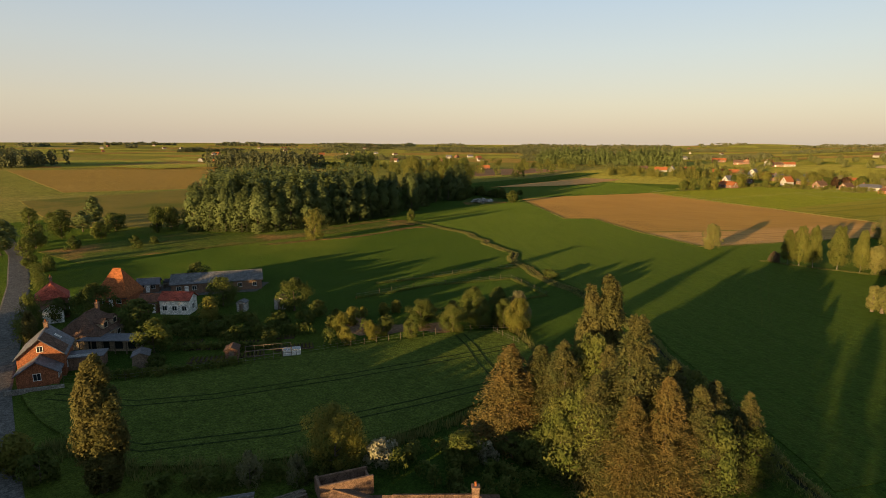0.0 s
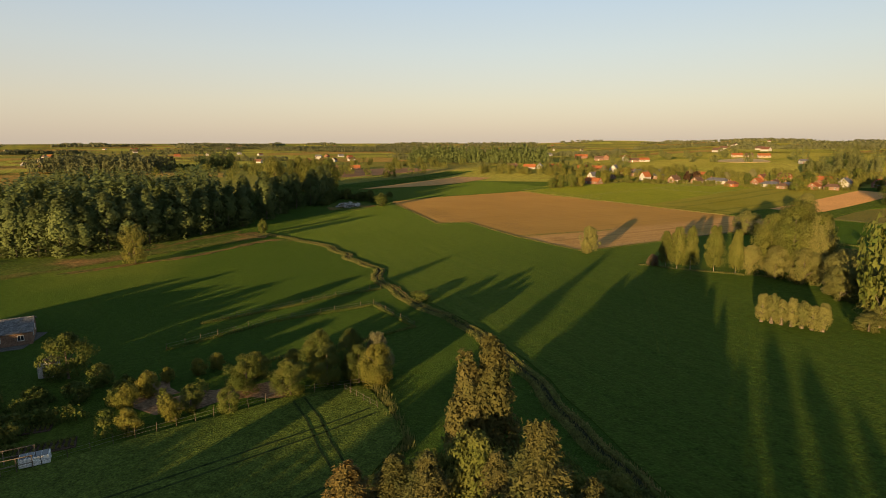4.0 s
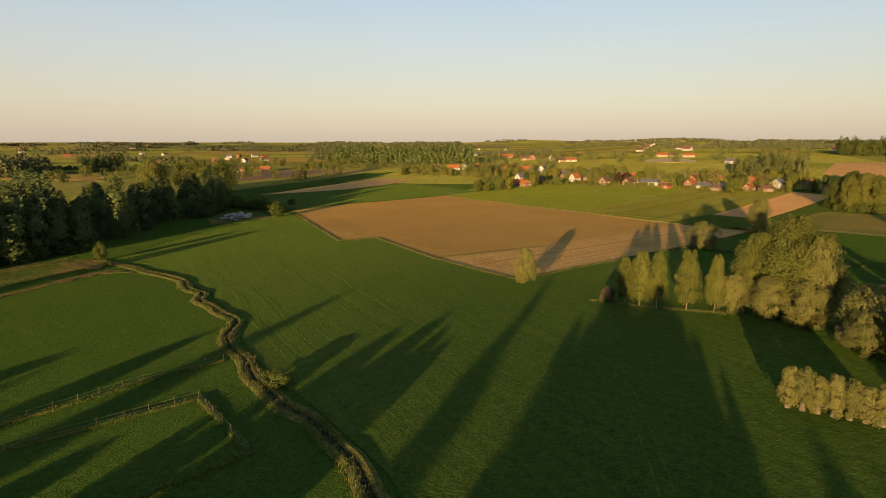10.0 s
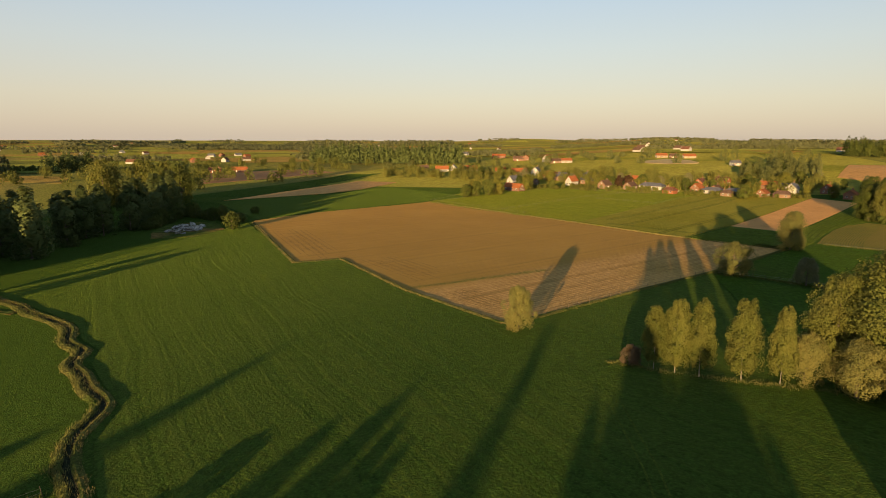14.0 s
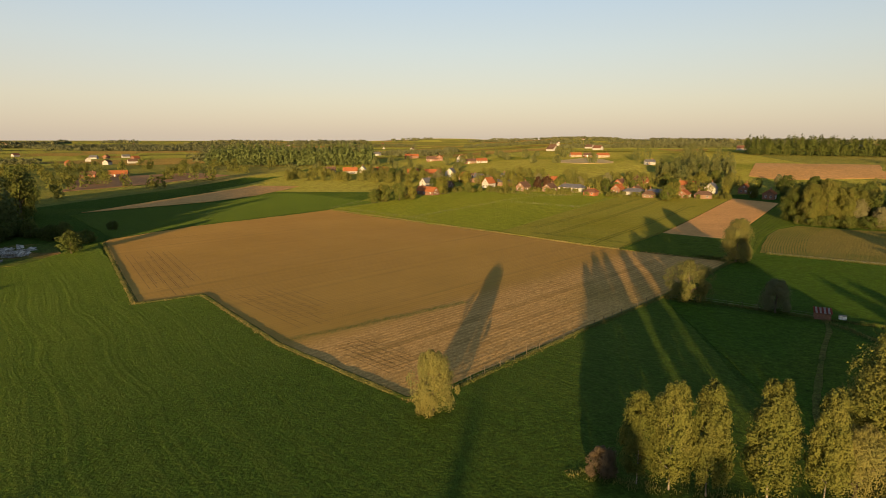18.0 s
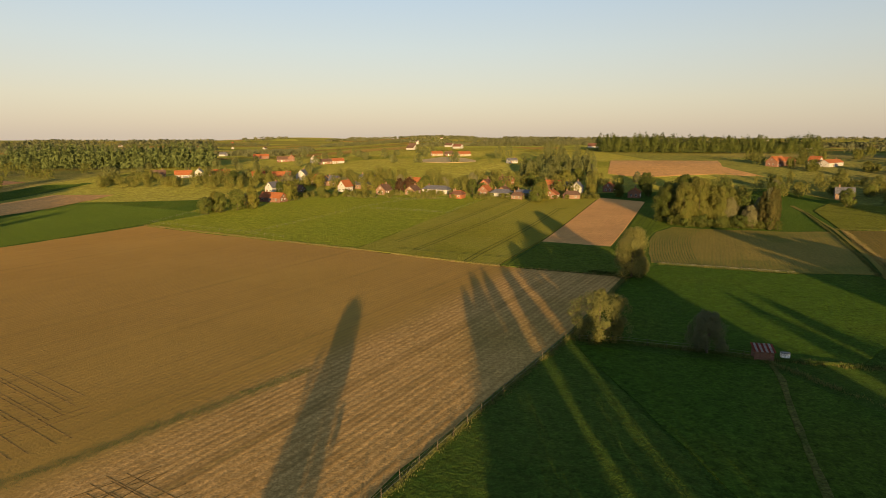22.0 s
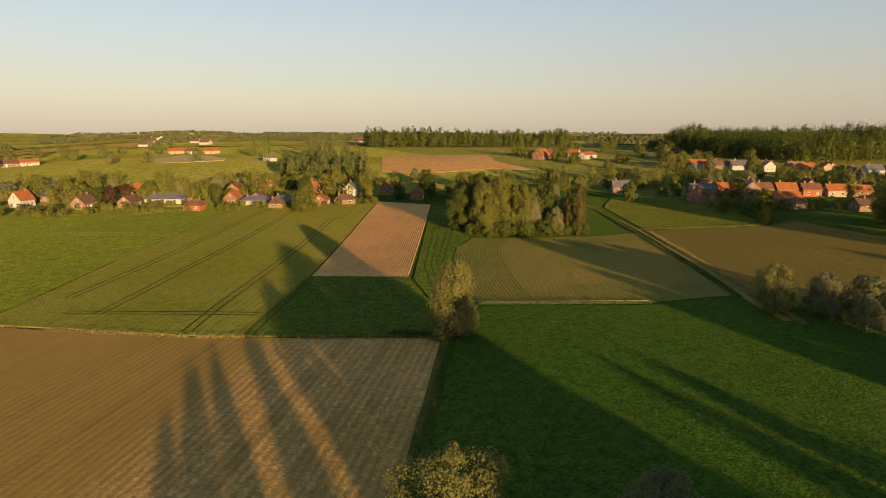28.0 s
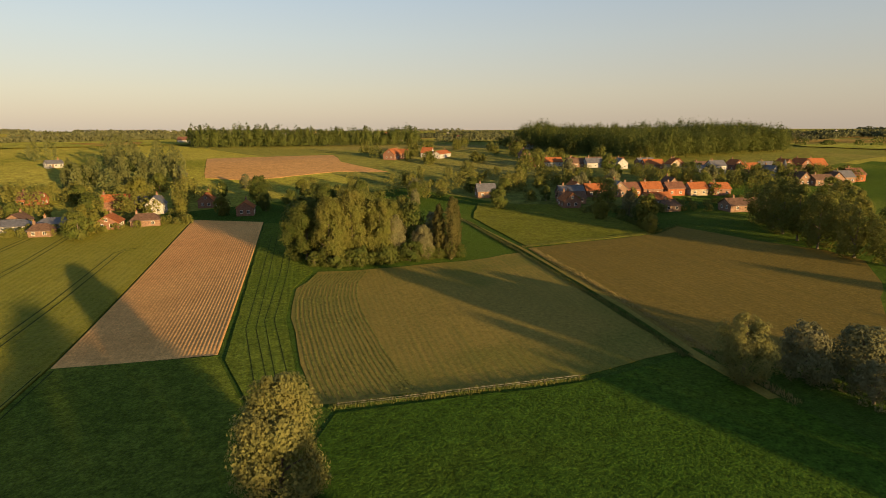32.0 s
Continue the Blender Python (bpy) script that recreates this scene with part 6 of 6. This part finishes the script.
part("bed", box(bmesh.new(), -2.6, -1.1, 0.9, 2.6, 1.1, 1.1, 0.02), WOOD_GREY, tr)
for sx in (-1, 1):
    part("side_board", box(bmesh.new(), -2.6, sx * 1.1 - 0.04, 1.1, 2.6, sx * 1.1 + 0.04, 1.7, 0.01), SLATE, tr)
    for sy in (-1, 1):
        bm = bmesh.new()
        bmesh.ops.create_cone(bm, cap_ends=True, segments=14, radius1=0.5, radius2=0.5, depth=0.3, matrix=pose(sx * 1.2, sy * 0.95, 0.5, 90, 0, 0))
        part("wheel", bm, MUD, tr)
part("drawbar", box(bmesh.new(), 2.6, -0.08, 0.75, 4.2, 0.08, 0.9), SLATE, tr)
sheet("farm_yard", [(-158, 68), (-147, 64), (-139, 72), (-128, 88), (-134, 96), (-148, 88)], 0.05, ASPHALT, "grey paved farmyard beside the long barn", "yard", 5)
# roofs just below the first view
house(-30, 43.2, 40, 12.5, 8, 2.6, 2.6, BRICK_RED, TILE_BROWN, "brick bungalow with a hipped brown tile roof", name="bungalow", chimneys=1, hip=0.6, group="near houses")
house(-36.6, 39.8, 15, 6.5, 5, 2.4, 1.4, BRICK_RED, TILE_BROWN, "low brick outbuilding with a brown tile roof", name="outbuilding", chimneys=0, windows=2, group="near houses")
house(-47.3, 30.5, 57, 6, 5, 2.5, 1.2, BRICK_BROWN, SHEET_GREY, "low shed with a grey sheet roof", name="outbuilding", chimneys=0, windows=2, group="near houses")

# the village
KINDS = [(BRICK_RED, TILE_ORANGE), (PLASTER, TILE_ORANGE), (BRICK_RED, TILE_BROWN), (PLASTER, SLATE), (BRICK_ORANGE, TILE_RED), (CREAM, TILE_ORANGE), (BRICK_BROWN, TILE_BROWN), (BRICK_BROWN, SLATE)]
WORD = {"red_brick": "red brick", "white_plaster": "white plastered", "orange_brick": "orange brick", "cream_plaster": "cream plastered", "brown_brick": "brown brick", "red_roof_tile": "red tile", "orange_roof_tile": "orange tile", "brown_roof_tile": "brown tile", "grey_slate": "grey slate"}


def village_house(x, y, k, turn, L=11, W=8, eave=3.2, rise=3.6, hip=0.0, storeys=1, windows=3):
    wm, rm = KINDS[k]
    L, W, eave, rise = L * 0.95, W * 0.92, max(eave * 0.78, 2.5), rise * 0.75
    house(x, y, turn, L, W, eave, rise, wm, rm, f"{WORD[wm.name]} village house with a {WORD[rm.name]} roof", hip=hip, storeys=storeys, windows=windows)


for x, y, k, turn, L, W, eave, rise in [
        (-256, 703, 6, 20, 12, 8, 4, 4), (-231, 693, 1, 15, 14, 8, 3.2, 4.2), (-222, 703, 3, 100, 9, 7, 4, 4), (-198, 682, 1, 15, 16, 8, 3.5, 4.5),
        (-132, 583, 3, 60, 9, 7, 4.5, 4.5), (-120, 531, 0, 150, 16, 7, 3, 3.5), (-131, 521, 4, 150, 8, 6, 2.6, 2.4), (-139, 640, 0, 10, 14, 9, 5, 4), (-124, 643, 3, 80, 9, 8, 5, 4.5),
        (-106, 614, 5, 140, 12, 8, 4.5, 4.5), (-97, 611, 7, 140, 12, 8, 4.5, 4), (-85, 580, 1, 55, 8, 7, 4.5, 5), (-76, 594, 7, 145, 16, 8, 3.5, 2), (-59, 562, 6, 60, 9, 7, 4, 4), (-65, 600, 3, 140, 18, 9, 3.5, 1.5),
        (-26, 569, 3, 155, 18, 8, 3, 2.6), (-14, 541, 0, 155, 7, 6, 2.4, 2), (7, 579, 4, 60, 9, 8, 5.5, 4), (12, 544, 3, 158, 13, 8, 2.8, 2.2), (25, 539.5, 3, 158, 13, 8, 2.8, 2.2),
        (39, 530, 0, 65, 9, 8, 3, 3.2), (51, 578, 0, 155, 16, 8, 4.5, 3.5), (50, 527, 6, 160, 10, 7, 3, 2.4), (61, 556, 3, 65, 9, 7, 5, 4), (86, 526, 0, 62, 8, 7, 4, 3), (24, 604, 4, 150, 10, 8, 4, 3.5), (-40, 600, 0, 150, 10, 8, 4, 4), (-115, 575, 6, 150, 9, 7, 3.4, 3.4), (-160, 655, 5, 20, 10, 8, 4, 4), (-75, 633, 3, 150, 14, 9, 3, 2), (-57, 590, 5, 150, 12, 8, 3, 2.4), (-41, 562, 6, 60, 9, 7, 3.4, 3.4), (-15, 537, 4, 150, 8, 6, 2.6, 2.2), (15, 556, 6, 60, 8, 7, 3, 3), (3, 552, 0, 60, 8, 7, 4, 4), (19, 528, 6, 150, 7, 5, 2.4, 2.2), (82, 558, 0, 60, 9, 7, 4, 4), (62, 570, 7, 150, 10, 8, 4, 3)]:
    village_house(x, y, k, turn, L, W, eave, rise, hip=0.7 if rise < 2.7 else 0.0, windows=3 if L > 10 else 2)
for x, y, k, turn, L, W, eave, rise in [
        (195, 453, 0, 55, 9, 8, 4, 4), (204, 459, 6, 145, 12, 7, 3, 3), (230, 464, 0, 148, 14, 8, 3.6, 3.8), (243, 455, 4, 148, 10, 8, 4.2, 3.6), (250, 449, 0, 148, 10, 8, 4.2, 3.8), (258, 442, 4, 148, 9, 8, 4.4, 3.4), (266, 435, 5, 148, 9, 8, 4, 3.6), (274, 428, 0, 148, 9, 8, 3.8, 3.4), (226, 432, 5, 148, 12, 8, 3.2, 3.6), (216, 420, 6, 148, 7, 6, 2.6, 2.4),
        (237, 400, 6, 148, 18, 9, 3, 3), (188, 496, 7, 148, 9, 8, 4, 4), (327, 572, 1, 150, 14, 9, 4, 4), (331, 555, 6, 150, 12, 8, 4, 4), (338, 545, 3, 150, 12, 9, 4, 4), (343, 527, 3, 60, 9, 8, 5, 4), (356, 511, 0, 150, 14, 9, 4, 4), (352, 494, 5, 60, 8, 8, 6, 4), (356, 480, 3, 150, 14, 9, 4, 2), (363, 472, 3, 150, 10, 9, 6, 4), (378, 458, 0, 150, 12, 8, 4, 4), (346, 434, 3, 60, 11, 9, 5, 6), (338, 416, 6, 60, 10, 8, 4, 5), (415, 442, 0, 60, 12, 9, 5, 5), (421, 436, 0, 150, 12, 9, 5, 5), (344, 408, 6, 150, 12, 8, 4, 3), (355, 406, 6, 60, 9, 8, 4, 4), (363, 404, 7, 150, 11, 8, 4, 4), (373, 402, 4, 150, 10, 9, 5, 4), (212, 466, 7, 148, 12, 8, 4, 4), (220, 470, 1, 58, 9, 8, 5, 4), (236, 458, 7, 58, 9, 8, 5, 4), (262, 446, 6, 58, 9, 8, 5, 5), (335, 560, 0, 60, 10, 8, 4, 4), (345, 550, 6, 150, 12, 8, 4, 4), (318, 578, 0, 150, 12, 8, 4, 4), (350, 535, 0, 150, 12, 8, 4, 4), (362, 520, 7, 150, 12, 8, 4, 4), (366, 500, 0, 60, 9, 8, 5, 4), (372, 486, 6, 150, 12, 8, 4, 3), (385, 470, 0, 60, 10, 8, 5, 4), (395, 455, 7, 150, 12, 8, 4, 4), (404, 448, 0, 60, 10, 8, 5, 5), (385, 440, 6, 150, 10, 8, 4, 4), (395, 425, 0, 150, 10, 8, 4, 4)]:
    village_house(x, y, k, turn, L, W, eave, rise, hip=0.6 if rise < 2.5 else 0.0, windows=3 if L > 10 else 2)
# far farms
for x, y, k, turn, L, W, eave, rise in [(-255, 1039, 0, 10, 22, 9, 5, 4), (-190, 882, 2, 20, 15, 8, 4, 4), (-182, 888, 0, 100, 14, 9, 5, 4.5), (-145, 828, 1, 80, 10, 8, 5, 5), (-128, 784, 6, 20, 13, 8, 3.4, 3), (-116, 786, 1, 20, 12, 8, 3, 3), (-15, 853, 5, 15, 13, 8, 3.2, 3), (14, 838, 5, 15, 14, 8, 3.2, 3), (-2, 846, 2, 15, 9, 7, 3.2, 3), (46, 714, 3, 15, 9, 6, 3, 2.4), (258, 669, 0, 30, 16, 10, 5, 5), (268, 672, 0, 120, 12, 9, 5, 4), (300, 662, 1, 30, 26, 8, 4, 3), (290, 667, 1, 120, 9, 8, 5, 5), (416, 690, 0, 30, 18, 10, 5, 5), (426, 684, 1, 30, 14, 9, 5, 4), (351, 620, 6, 60, 10, 8, 5, 5), (-486, 654, 4, 30, 14, 8, 3.5, 3.5), (-464, 668, 0, 30, 18, 9, 3.5, 4)]:
    village_house(x, y, k, turn, L, W, eave, rise)
# church
church = thing("church", pose(359, 431, at_land(359, 431), 0, 0, 60) @ Matrix.Diagonal((0.62, 0.62, 0.6, 1)), "small white church with a slate spire", "church")
part("tower", box(bmesh.new(), -2, -2, -0.4, 2, 2, 11, 0.05), PLASTER, church)
bm = bmesh.new()
bmesh.ops.create_cone(bm, cap_ends=True, segments=8, radius1=2.6, radius2=0.05, depth=8, matrix=Matrix.Translation((0, 0, 15)))
part("spire", bm, SLATE, church)
part("nave", prism(bmesh.new(), [(-4, -0.4), (4, -0.4), (4, 5), (0, 9), (-4, 5)], 2, 18), PLASTER, church)
bm = bmesh.new()
prism(bm, [(-4.5, 4.6), (0, 9.2), (4.5, 4.6), (4.5, 4.9), (0, 9.5), (-4.5, 4.9)], 1.8, 18.4)
part("roof", bm, SLATE, church)

# distant villages, a few specks of wall and roof each
proto = {}
vr = random.Random(4)
for i in range(120):
    b, r = radians(vr.uniform(-78, 78)), vr.choice((950, 1200, 1500, 1900, 2400, 3000)) + vr.uniform(-90, 90)
    b = round(b * 7) / 7 + vr.uniform(-0.05, 0.05)
    x, y = -20 + r * math.sin(b), 150 + r * math.cos(b)
    k = i % 4
    wm, rm = [(PLASTER, TILE_RED), (PLASTER, SLATE), (BRICK_RED, TILE_ORANGE), (PLASTER, TILE_BROWN)][k]
    if k not in proto:
        wme = bpy.data.meshes.new("wall")
        bm = prism(bmesh.new(), [(-5, -1), (5, -1), (5, 5), (0, 9.2), (-5, 5)], -8, 8)
        bm.to_mesh(wme)
        bm.free()
        wme.materials.append(wm)
        rme = bpy.data.meshes.new("roof")
        bm = prism(bmesh.new(), [(-5.6, 4.6), (0, 9.4), (5.6, 4.6), (5.6, 5.0), (0, 9.8), (-5.6, 5.0)], -8.4, 8.4)
        bm.to_mesh(rme)
        bm.free()
        rme.materials.append(rm)
        proto[k] = (wme, rme)
    ob = thing("house", pose(x, y, at_land(x, y), 0, 0, vr.uniform(0, 180)) @ Matrix.Diagonal((0.8, 0.8, 0.75, 1)), f"distant {WORD[wm.name]} house with a {WORD[rm.name]} roof", "house", "distant houses")
    part("wall", proto[k][0], None, ob)
    part("roof", proto[k][1], None, ob)

# cattle shed
shed = thing("cattle_shed", pose(20.3, 290.3, at_land(20.3, 290.3) + 0.1, 0, 0, -17) @ Matrix.Diagonal((0.68, 0.7, 0.78, 1)), "small brick cattle shed with a striped corrugated roof", "shed")
part("wall", prism(bmesh.new(), [(-1.6, -0.3), (1.6, -0.3), (1.6, 2.6), (-1.6, 1.9)], -2.3, 2.3), BRICK_RED, shed, m=pose(0, 0, 0, 0, 0, 90))
for i in range(9):
    x0 = -2.6 + i * 0.58
    bm = bmesh.new()
    for s in range(4):
        xa = x0 + s * 0.145
        vs = [bm.verts.new(v) for v in ((xa, -2.0, 2.78), (xa + 0.0725, -2.0, 2.83), (xa + 0.145, -2.0, 2.78), (xa + 0.145, 2.0, 1.92), (xa + 0.0725, 2.0, 1.97), (xa, 2.0, 1.92))]
        bm.faces.new((vs[0], vs[1], vs[4], vs[5]))
        bm.faces.new((vs[1], vs[2], vs[3], vs[4]))
    bmesh.ops.solidify(bm, geom=bm.faces[:], thickness=0.03)
    part("roof_sheet", bm, SHEET_RED if i % 2 == 0 else SHEET_PALE, shed, "faded pale sheet" if i % 2 else "rusty red sheet", m=pose(0, 0, 0, 0, 0, 180))
trough = tagged(new("water_trough"), "pale plastic water trough beside the shed", "trough")
trough.matrix_basis = pose(24.3, 290.2, at_land(24.3, 290.2) + 0.1, 0, 0, -17)
bm = box(bmesh.new(), -0.7, -0.45, 0, 0.7, 0.45, 0.8, 0.06)
part("tank", bm, WHITE_PAINT, trough)
part("rim", box(bmesh.new(), -0.76, -0.5, 0.8, 0.76, 0.5, 0.87, 0.02), CONCRETE, trough)


# ---- gardens and small things ----
def hedge(points, H, label, seed, width=1.2):
    rows = line_points(points, 0.9)
    ob = wood("hedge", [(x, y) for x, y, dx, dy in rows], H, width, LEAF_BROAD, label, seed, 60, 0.26, "bush")
    return tagged(ob, category="hedge")


hedge([(-100, 37), (-92, 45), (-86, 57)], 1.6, "clipped dark hedge along the cereal field", 61)
hedge([(-112, 56), (-104, 62), (-97, 68), (-90, 75)], 1.8, "dark garden hedge between two plots", 62)
hedge([(-119, 60), (-112, 67), (-106, 73)], 1.4, "low hedge beside a lawn", 63)
hedge([(-102, 53), (-95, 60), (-89, 66)], 1.3, "low hedge beside vegetable beds", 64)
hedge([(-157, 60), (-150, 54), (-141, 40), (-128, 37)], 2.2, "rough roadside hedge", 65, 1.8)
hedge([(-200, 60), (-185, 56), (-168, 52)], 2.5, "rough roadside hedge", 66, 2.0)
hedge([(16, 352), (10, 356)], 1.0, "low rough hedge at the field corner", 67)
hedge([(172, 399.5), (180, 412), (187, 424)], 1.5, "low field hedge below the houses", 68, 1.5)
gr = random.Random(21)
spots = [(-118 + 34 * u + gr.uniform(-6, 6), 52 + 30 * u + gr.uniform(-9, 9)) for u in [gr.random() for _ in range(34)]]
wood("garden_shrubs", spots, 2.2, 1.2, LEAF_BROAD, "small dark shrubs crowding the back gardens", 69, 130, 0.24, "bush")
spots = [(-43 + 16 * gr.random(), 49 + 9 * gr.random()) for _ in range(26)] + [(-60 + 16 * u, 30 + 18 * u + gr.uniform(-2, 2)) for u in [gr.random() for _ in range(24)]]
wood("garden_shrubs", spots, 1.9, 1.2, LEAF_BROAD, "weedy shrubs behind the near houses", 70, 130, 0.22, "bush")

BED_SOIL = surface("dark_garden_soil", (0.06, 0.042, 0.028), (0.09, 0.06, 0.04), 0.3, 4.0, bump=0.05)
for i, (x, y, L, W, a) in enumerate([(-92, 55, 8, 3, 50), (-89.5, 60, 7, 2.6, 55), (-96, 63, 7, 3, 45), (-93, 70, 6, 2.4, 50), (-86, 68.5, 7, 3, 55), (-99, 57, 6, 2.2, 45), (-104, 57, 5, 2.5, 45)]):
    bed = thing("vegetable_bed", pose(x, y, 0.02, 0, 0, a), "raised vegetable bed of dark soil with young plants", "garden bed", "vegetable beds")
    part("soil", box(bmesh.new(), -L / 2, -W / 2, -0.1, L / 2, W / 2, 0.14, 0.05), BED_SOIL, bed)
    for k in range(4):
        P, N, rr = crown_points("bush", 0.35, 0.05, 0.18, 60, 90 + k + i, 8, 0.12)
        P = np.concatenate([P * (1, 1, 1) + (-L / 2 + 0.4 + j * (L - 0.8) / 9, -W / 2 + 0.4 + k * (W - 0.8) / 3, 0.12) for j in range(10)])
        V = leaf_cards(P, np.tile(N, (10, 1)), 0.11, rr)
        part("bed_planting", make_mesh("bed_planting", V, np.arange(len(V)).reshape(-1, 3), LEAF_BROAD if k % 2 else LEAF_YELLOW), None, bed)


def small_shed(x, y, turn, L, W, H, wallmat, roofmat, label):
    ob = thing("garden_shed", pose(x, y, 0.0, 0, 0, turn), label, "shed", "garden sheds")
    part("wall", prism(bmesh.new(), [(-W / 2, -0.2), (W / 2, -0.2), (W / 2, H), (0, H + W * 0.22), (-W / 2, H)], -L / 2, L / 2), wallmat, ob)
    part("roof", prism(bmesh.new(), [(-W / 2 - 0.2, H - 0.06), (0, H + W * 0.22 + 0.04), (W / 2 + 0.2, H - 0.06), (W / 2 + 0.2, H + 0.04), (0, H + W * 0.22 + 0.14), (-W / 2 - 0.2, H + 0.04)], -L / 2 - 0.2, L / 2 + 0.2), roofmat, ob)
    d = part("door", box(bmesh.new(), -0.4, -L / 2 - 0.05, 0, 0.4, -L / 2 + 0.03, min(1.9, H - 0.1), 0.01), WOOD_GREY, ob)
    bm = bmesh.new()
    bmesh.ops.create_uvsphere(bm, u_segments=8, v_segments=6, radius=0.04, matrix=Matrix.Translation((0.3, -L / 2 - 0.08, 1.0)))
    part("handle", bm, WIRE, d)


small_shed(-89.9, 57.9, 50, 2.6, 2.2, 1.9, BRICK_RED, TILE_BROWN, "small reddish garden shed with a brown roof")
small_shed(-115.3, 76, 40, 2.2, 2.0, 2.0, PLASTER, SHEET_GREY, "small white garden shed on the lawn")
small_shed(-110.4, 83, 40, 2.8, 2.4, 2.4, PLASTER, TILE_BROWN, "white hut under a dark tree")
small_shed(-99, 46, 60, 3.0, 2.6, 2.1, WOOD_GREY, SLATE, "weathered wooden shed beside the hedge")

# netted fruit cage with a glazed lean-to
cage = thing("fruit_cage", pose(-85.6, 62.5, 0, 0, 0, 56), "weathered wooden fruit cage with netted sides", "garden frame")
for i in range(6):
    for j in range(2):
        part("post", box(bmesh.new(), -4 + i * 1.6 - 0.05, -1.4 + j * 2.8 - 0.05, -0.2, -4 + i * 1.6 + 0.05, -1.4 + j * 2.8 + 0.05, 1.9), WOOD_GREY, cage)
for j in range(2):
    for z in (0.9, 1.8):
        part("rail", box(bmesh.new(), -4.1, -1.45 + j * 2.8, z, 4.1, -1.37 + j * 2.8, z + 0.08), WOOD_GREY, cage)
frame_ = thing("cold_frame", pose(-83.5, 66, 0, 0, 0, 56), "white-painted glazed cold frame", "garden frame")
part("base", box(bmesh.new(), -1.6, -0.8, 0, 1.6, 0.8, 1.1, 0.03), WHITE_PAINT, frame_)
for i in range(4):
    part("pane", box(bmesh.new(), -1.5 + i * 0.76, -0.75, 1.1, -0.82 + i * 0.76, 0.75, 1.14), GLASS, frame_)

# brick ruin and timber at the near garden
ruin = thing("brick_ruin", pose(-43.6, 43.4, 0, 0, 0, 62), "roofless brick outbuilding with crumbling walls and rubbish", "ruin")
for a in ((-3, -1.6, 3, -1.3, 2.2), (-3, 1.3, 3, 1.6, 1.6), (-3, -1.3, -2.7, 1.3, 1.9), (2.7, -1.3, 3, 1.3, 1.2)):
    part("wall", box(bmesh.new(), a[0], a[1], -0.2, a[2], a[3], a[4], 0.04), BRICK_BROWN, ruin)
for i in range(7):
    part("loose_sheet", box(bmesh.new(), -2.4 + i * 0.7, -0.9 + 0.3 * (i % 3), 0.5 + 0.12 * (i % 4), -1.5 + i * 0.7, 0.6, 0.56 + 0.12 * (i % 4)), (SHEET_RED, SHEET_PALE, WOOD_GREY)[i % 3], ruin, m=pose(0, 0, 0, gr.uniform(-8, 8), gr.uniform(-8, 8), gr.uniform(-10, 10)))
pile = thing("timber_stack", pose(-47, 38.6, 0, 0, 0, 70), "stack of grey weathered planks on the ground", "timber")
for i in range(14):
    part("plank", box(bmesh.new(), -1.8, -0.8 + (i % 5) * 0.34, (i // 5) * 0.16, 1.8 - 0.2 * (i % 3), -0.52 + (i % 5) * 0.34, (i // 5) * 0.16 + 0.14, 0.01), WOOD_GREY, pile, m=pose(0, 0, 0, 0, 0, gr.uniform(-4, 4)))
wall_ = thing("garden_wall", pose(-99.5, 31, 0, 0, 0, 60), "low concrete garden wall beside the house", "wall", kind="structure")
for i in range(4):
    part("panel", box(bmesh.new(), -5 + i * 2.02, -0.08, -0.2, -3 + i * 2.02, 0.08, 0.9, 0.02), CONCRETE, wall_)

# rubble heap by the wood
tree("oak", -199, 323, 8, 8.5, "round leafy bush beside the rubble heap", "mid", 3)
tree("oak", -223, 371, 4, 4.5, "small round bush alone in a far field", "mid", 2, category="bush")
heap = thing("rubble_heap", pose(-218, 316, at_land(-218, 316) + 0.1, 0, 0, 32), "pale heap of broken concrete slabs beside the wood", "rubble")
for i in range(64):
    a, d = gr.uniform(0, 6.28), gr.random() ** 0.6 * 9
    s = gr.uniform(0.5, 1.9)
    part("slab", box(bmesh.new(), -s, -s * 0.7, -0.12, s, s * 0.7, 0.16, 0.04), GRAVEL if i % 3 else CONCRETE, heap, m=pose(math.cos(a) * d * 0.8, math.sin(a) * d * 1.6, gr.uniform(0.1, 1.0) * (1 - d / 11), gr.uniform(-25, 25), gr.uniform(-25, 25), gr.uniform(0, 180)))
sheet("rubble_yard", [(-202, 322), (-200, 302), (-213, 292), (-226, 306), (-236, 326), (-222, 340)], 0.13, ROUGH, "rough grassy yard round the rubble heap", "yard", 6)
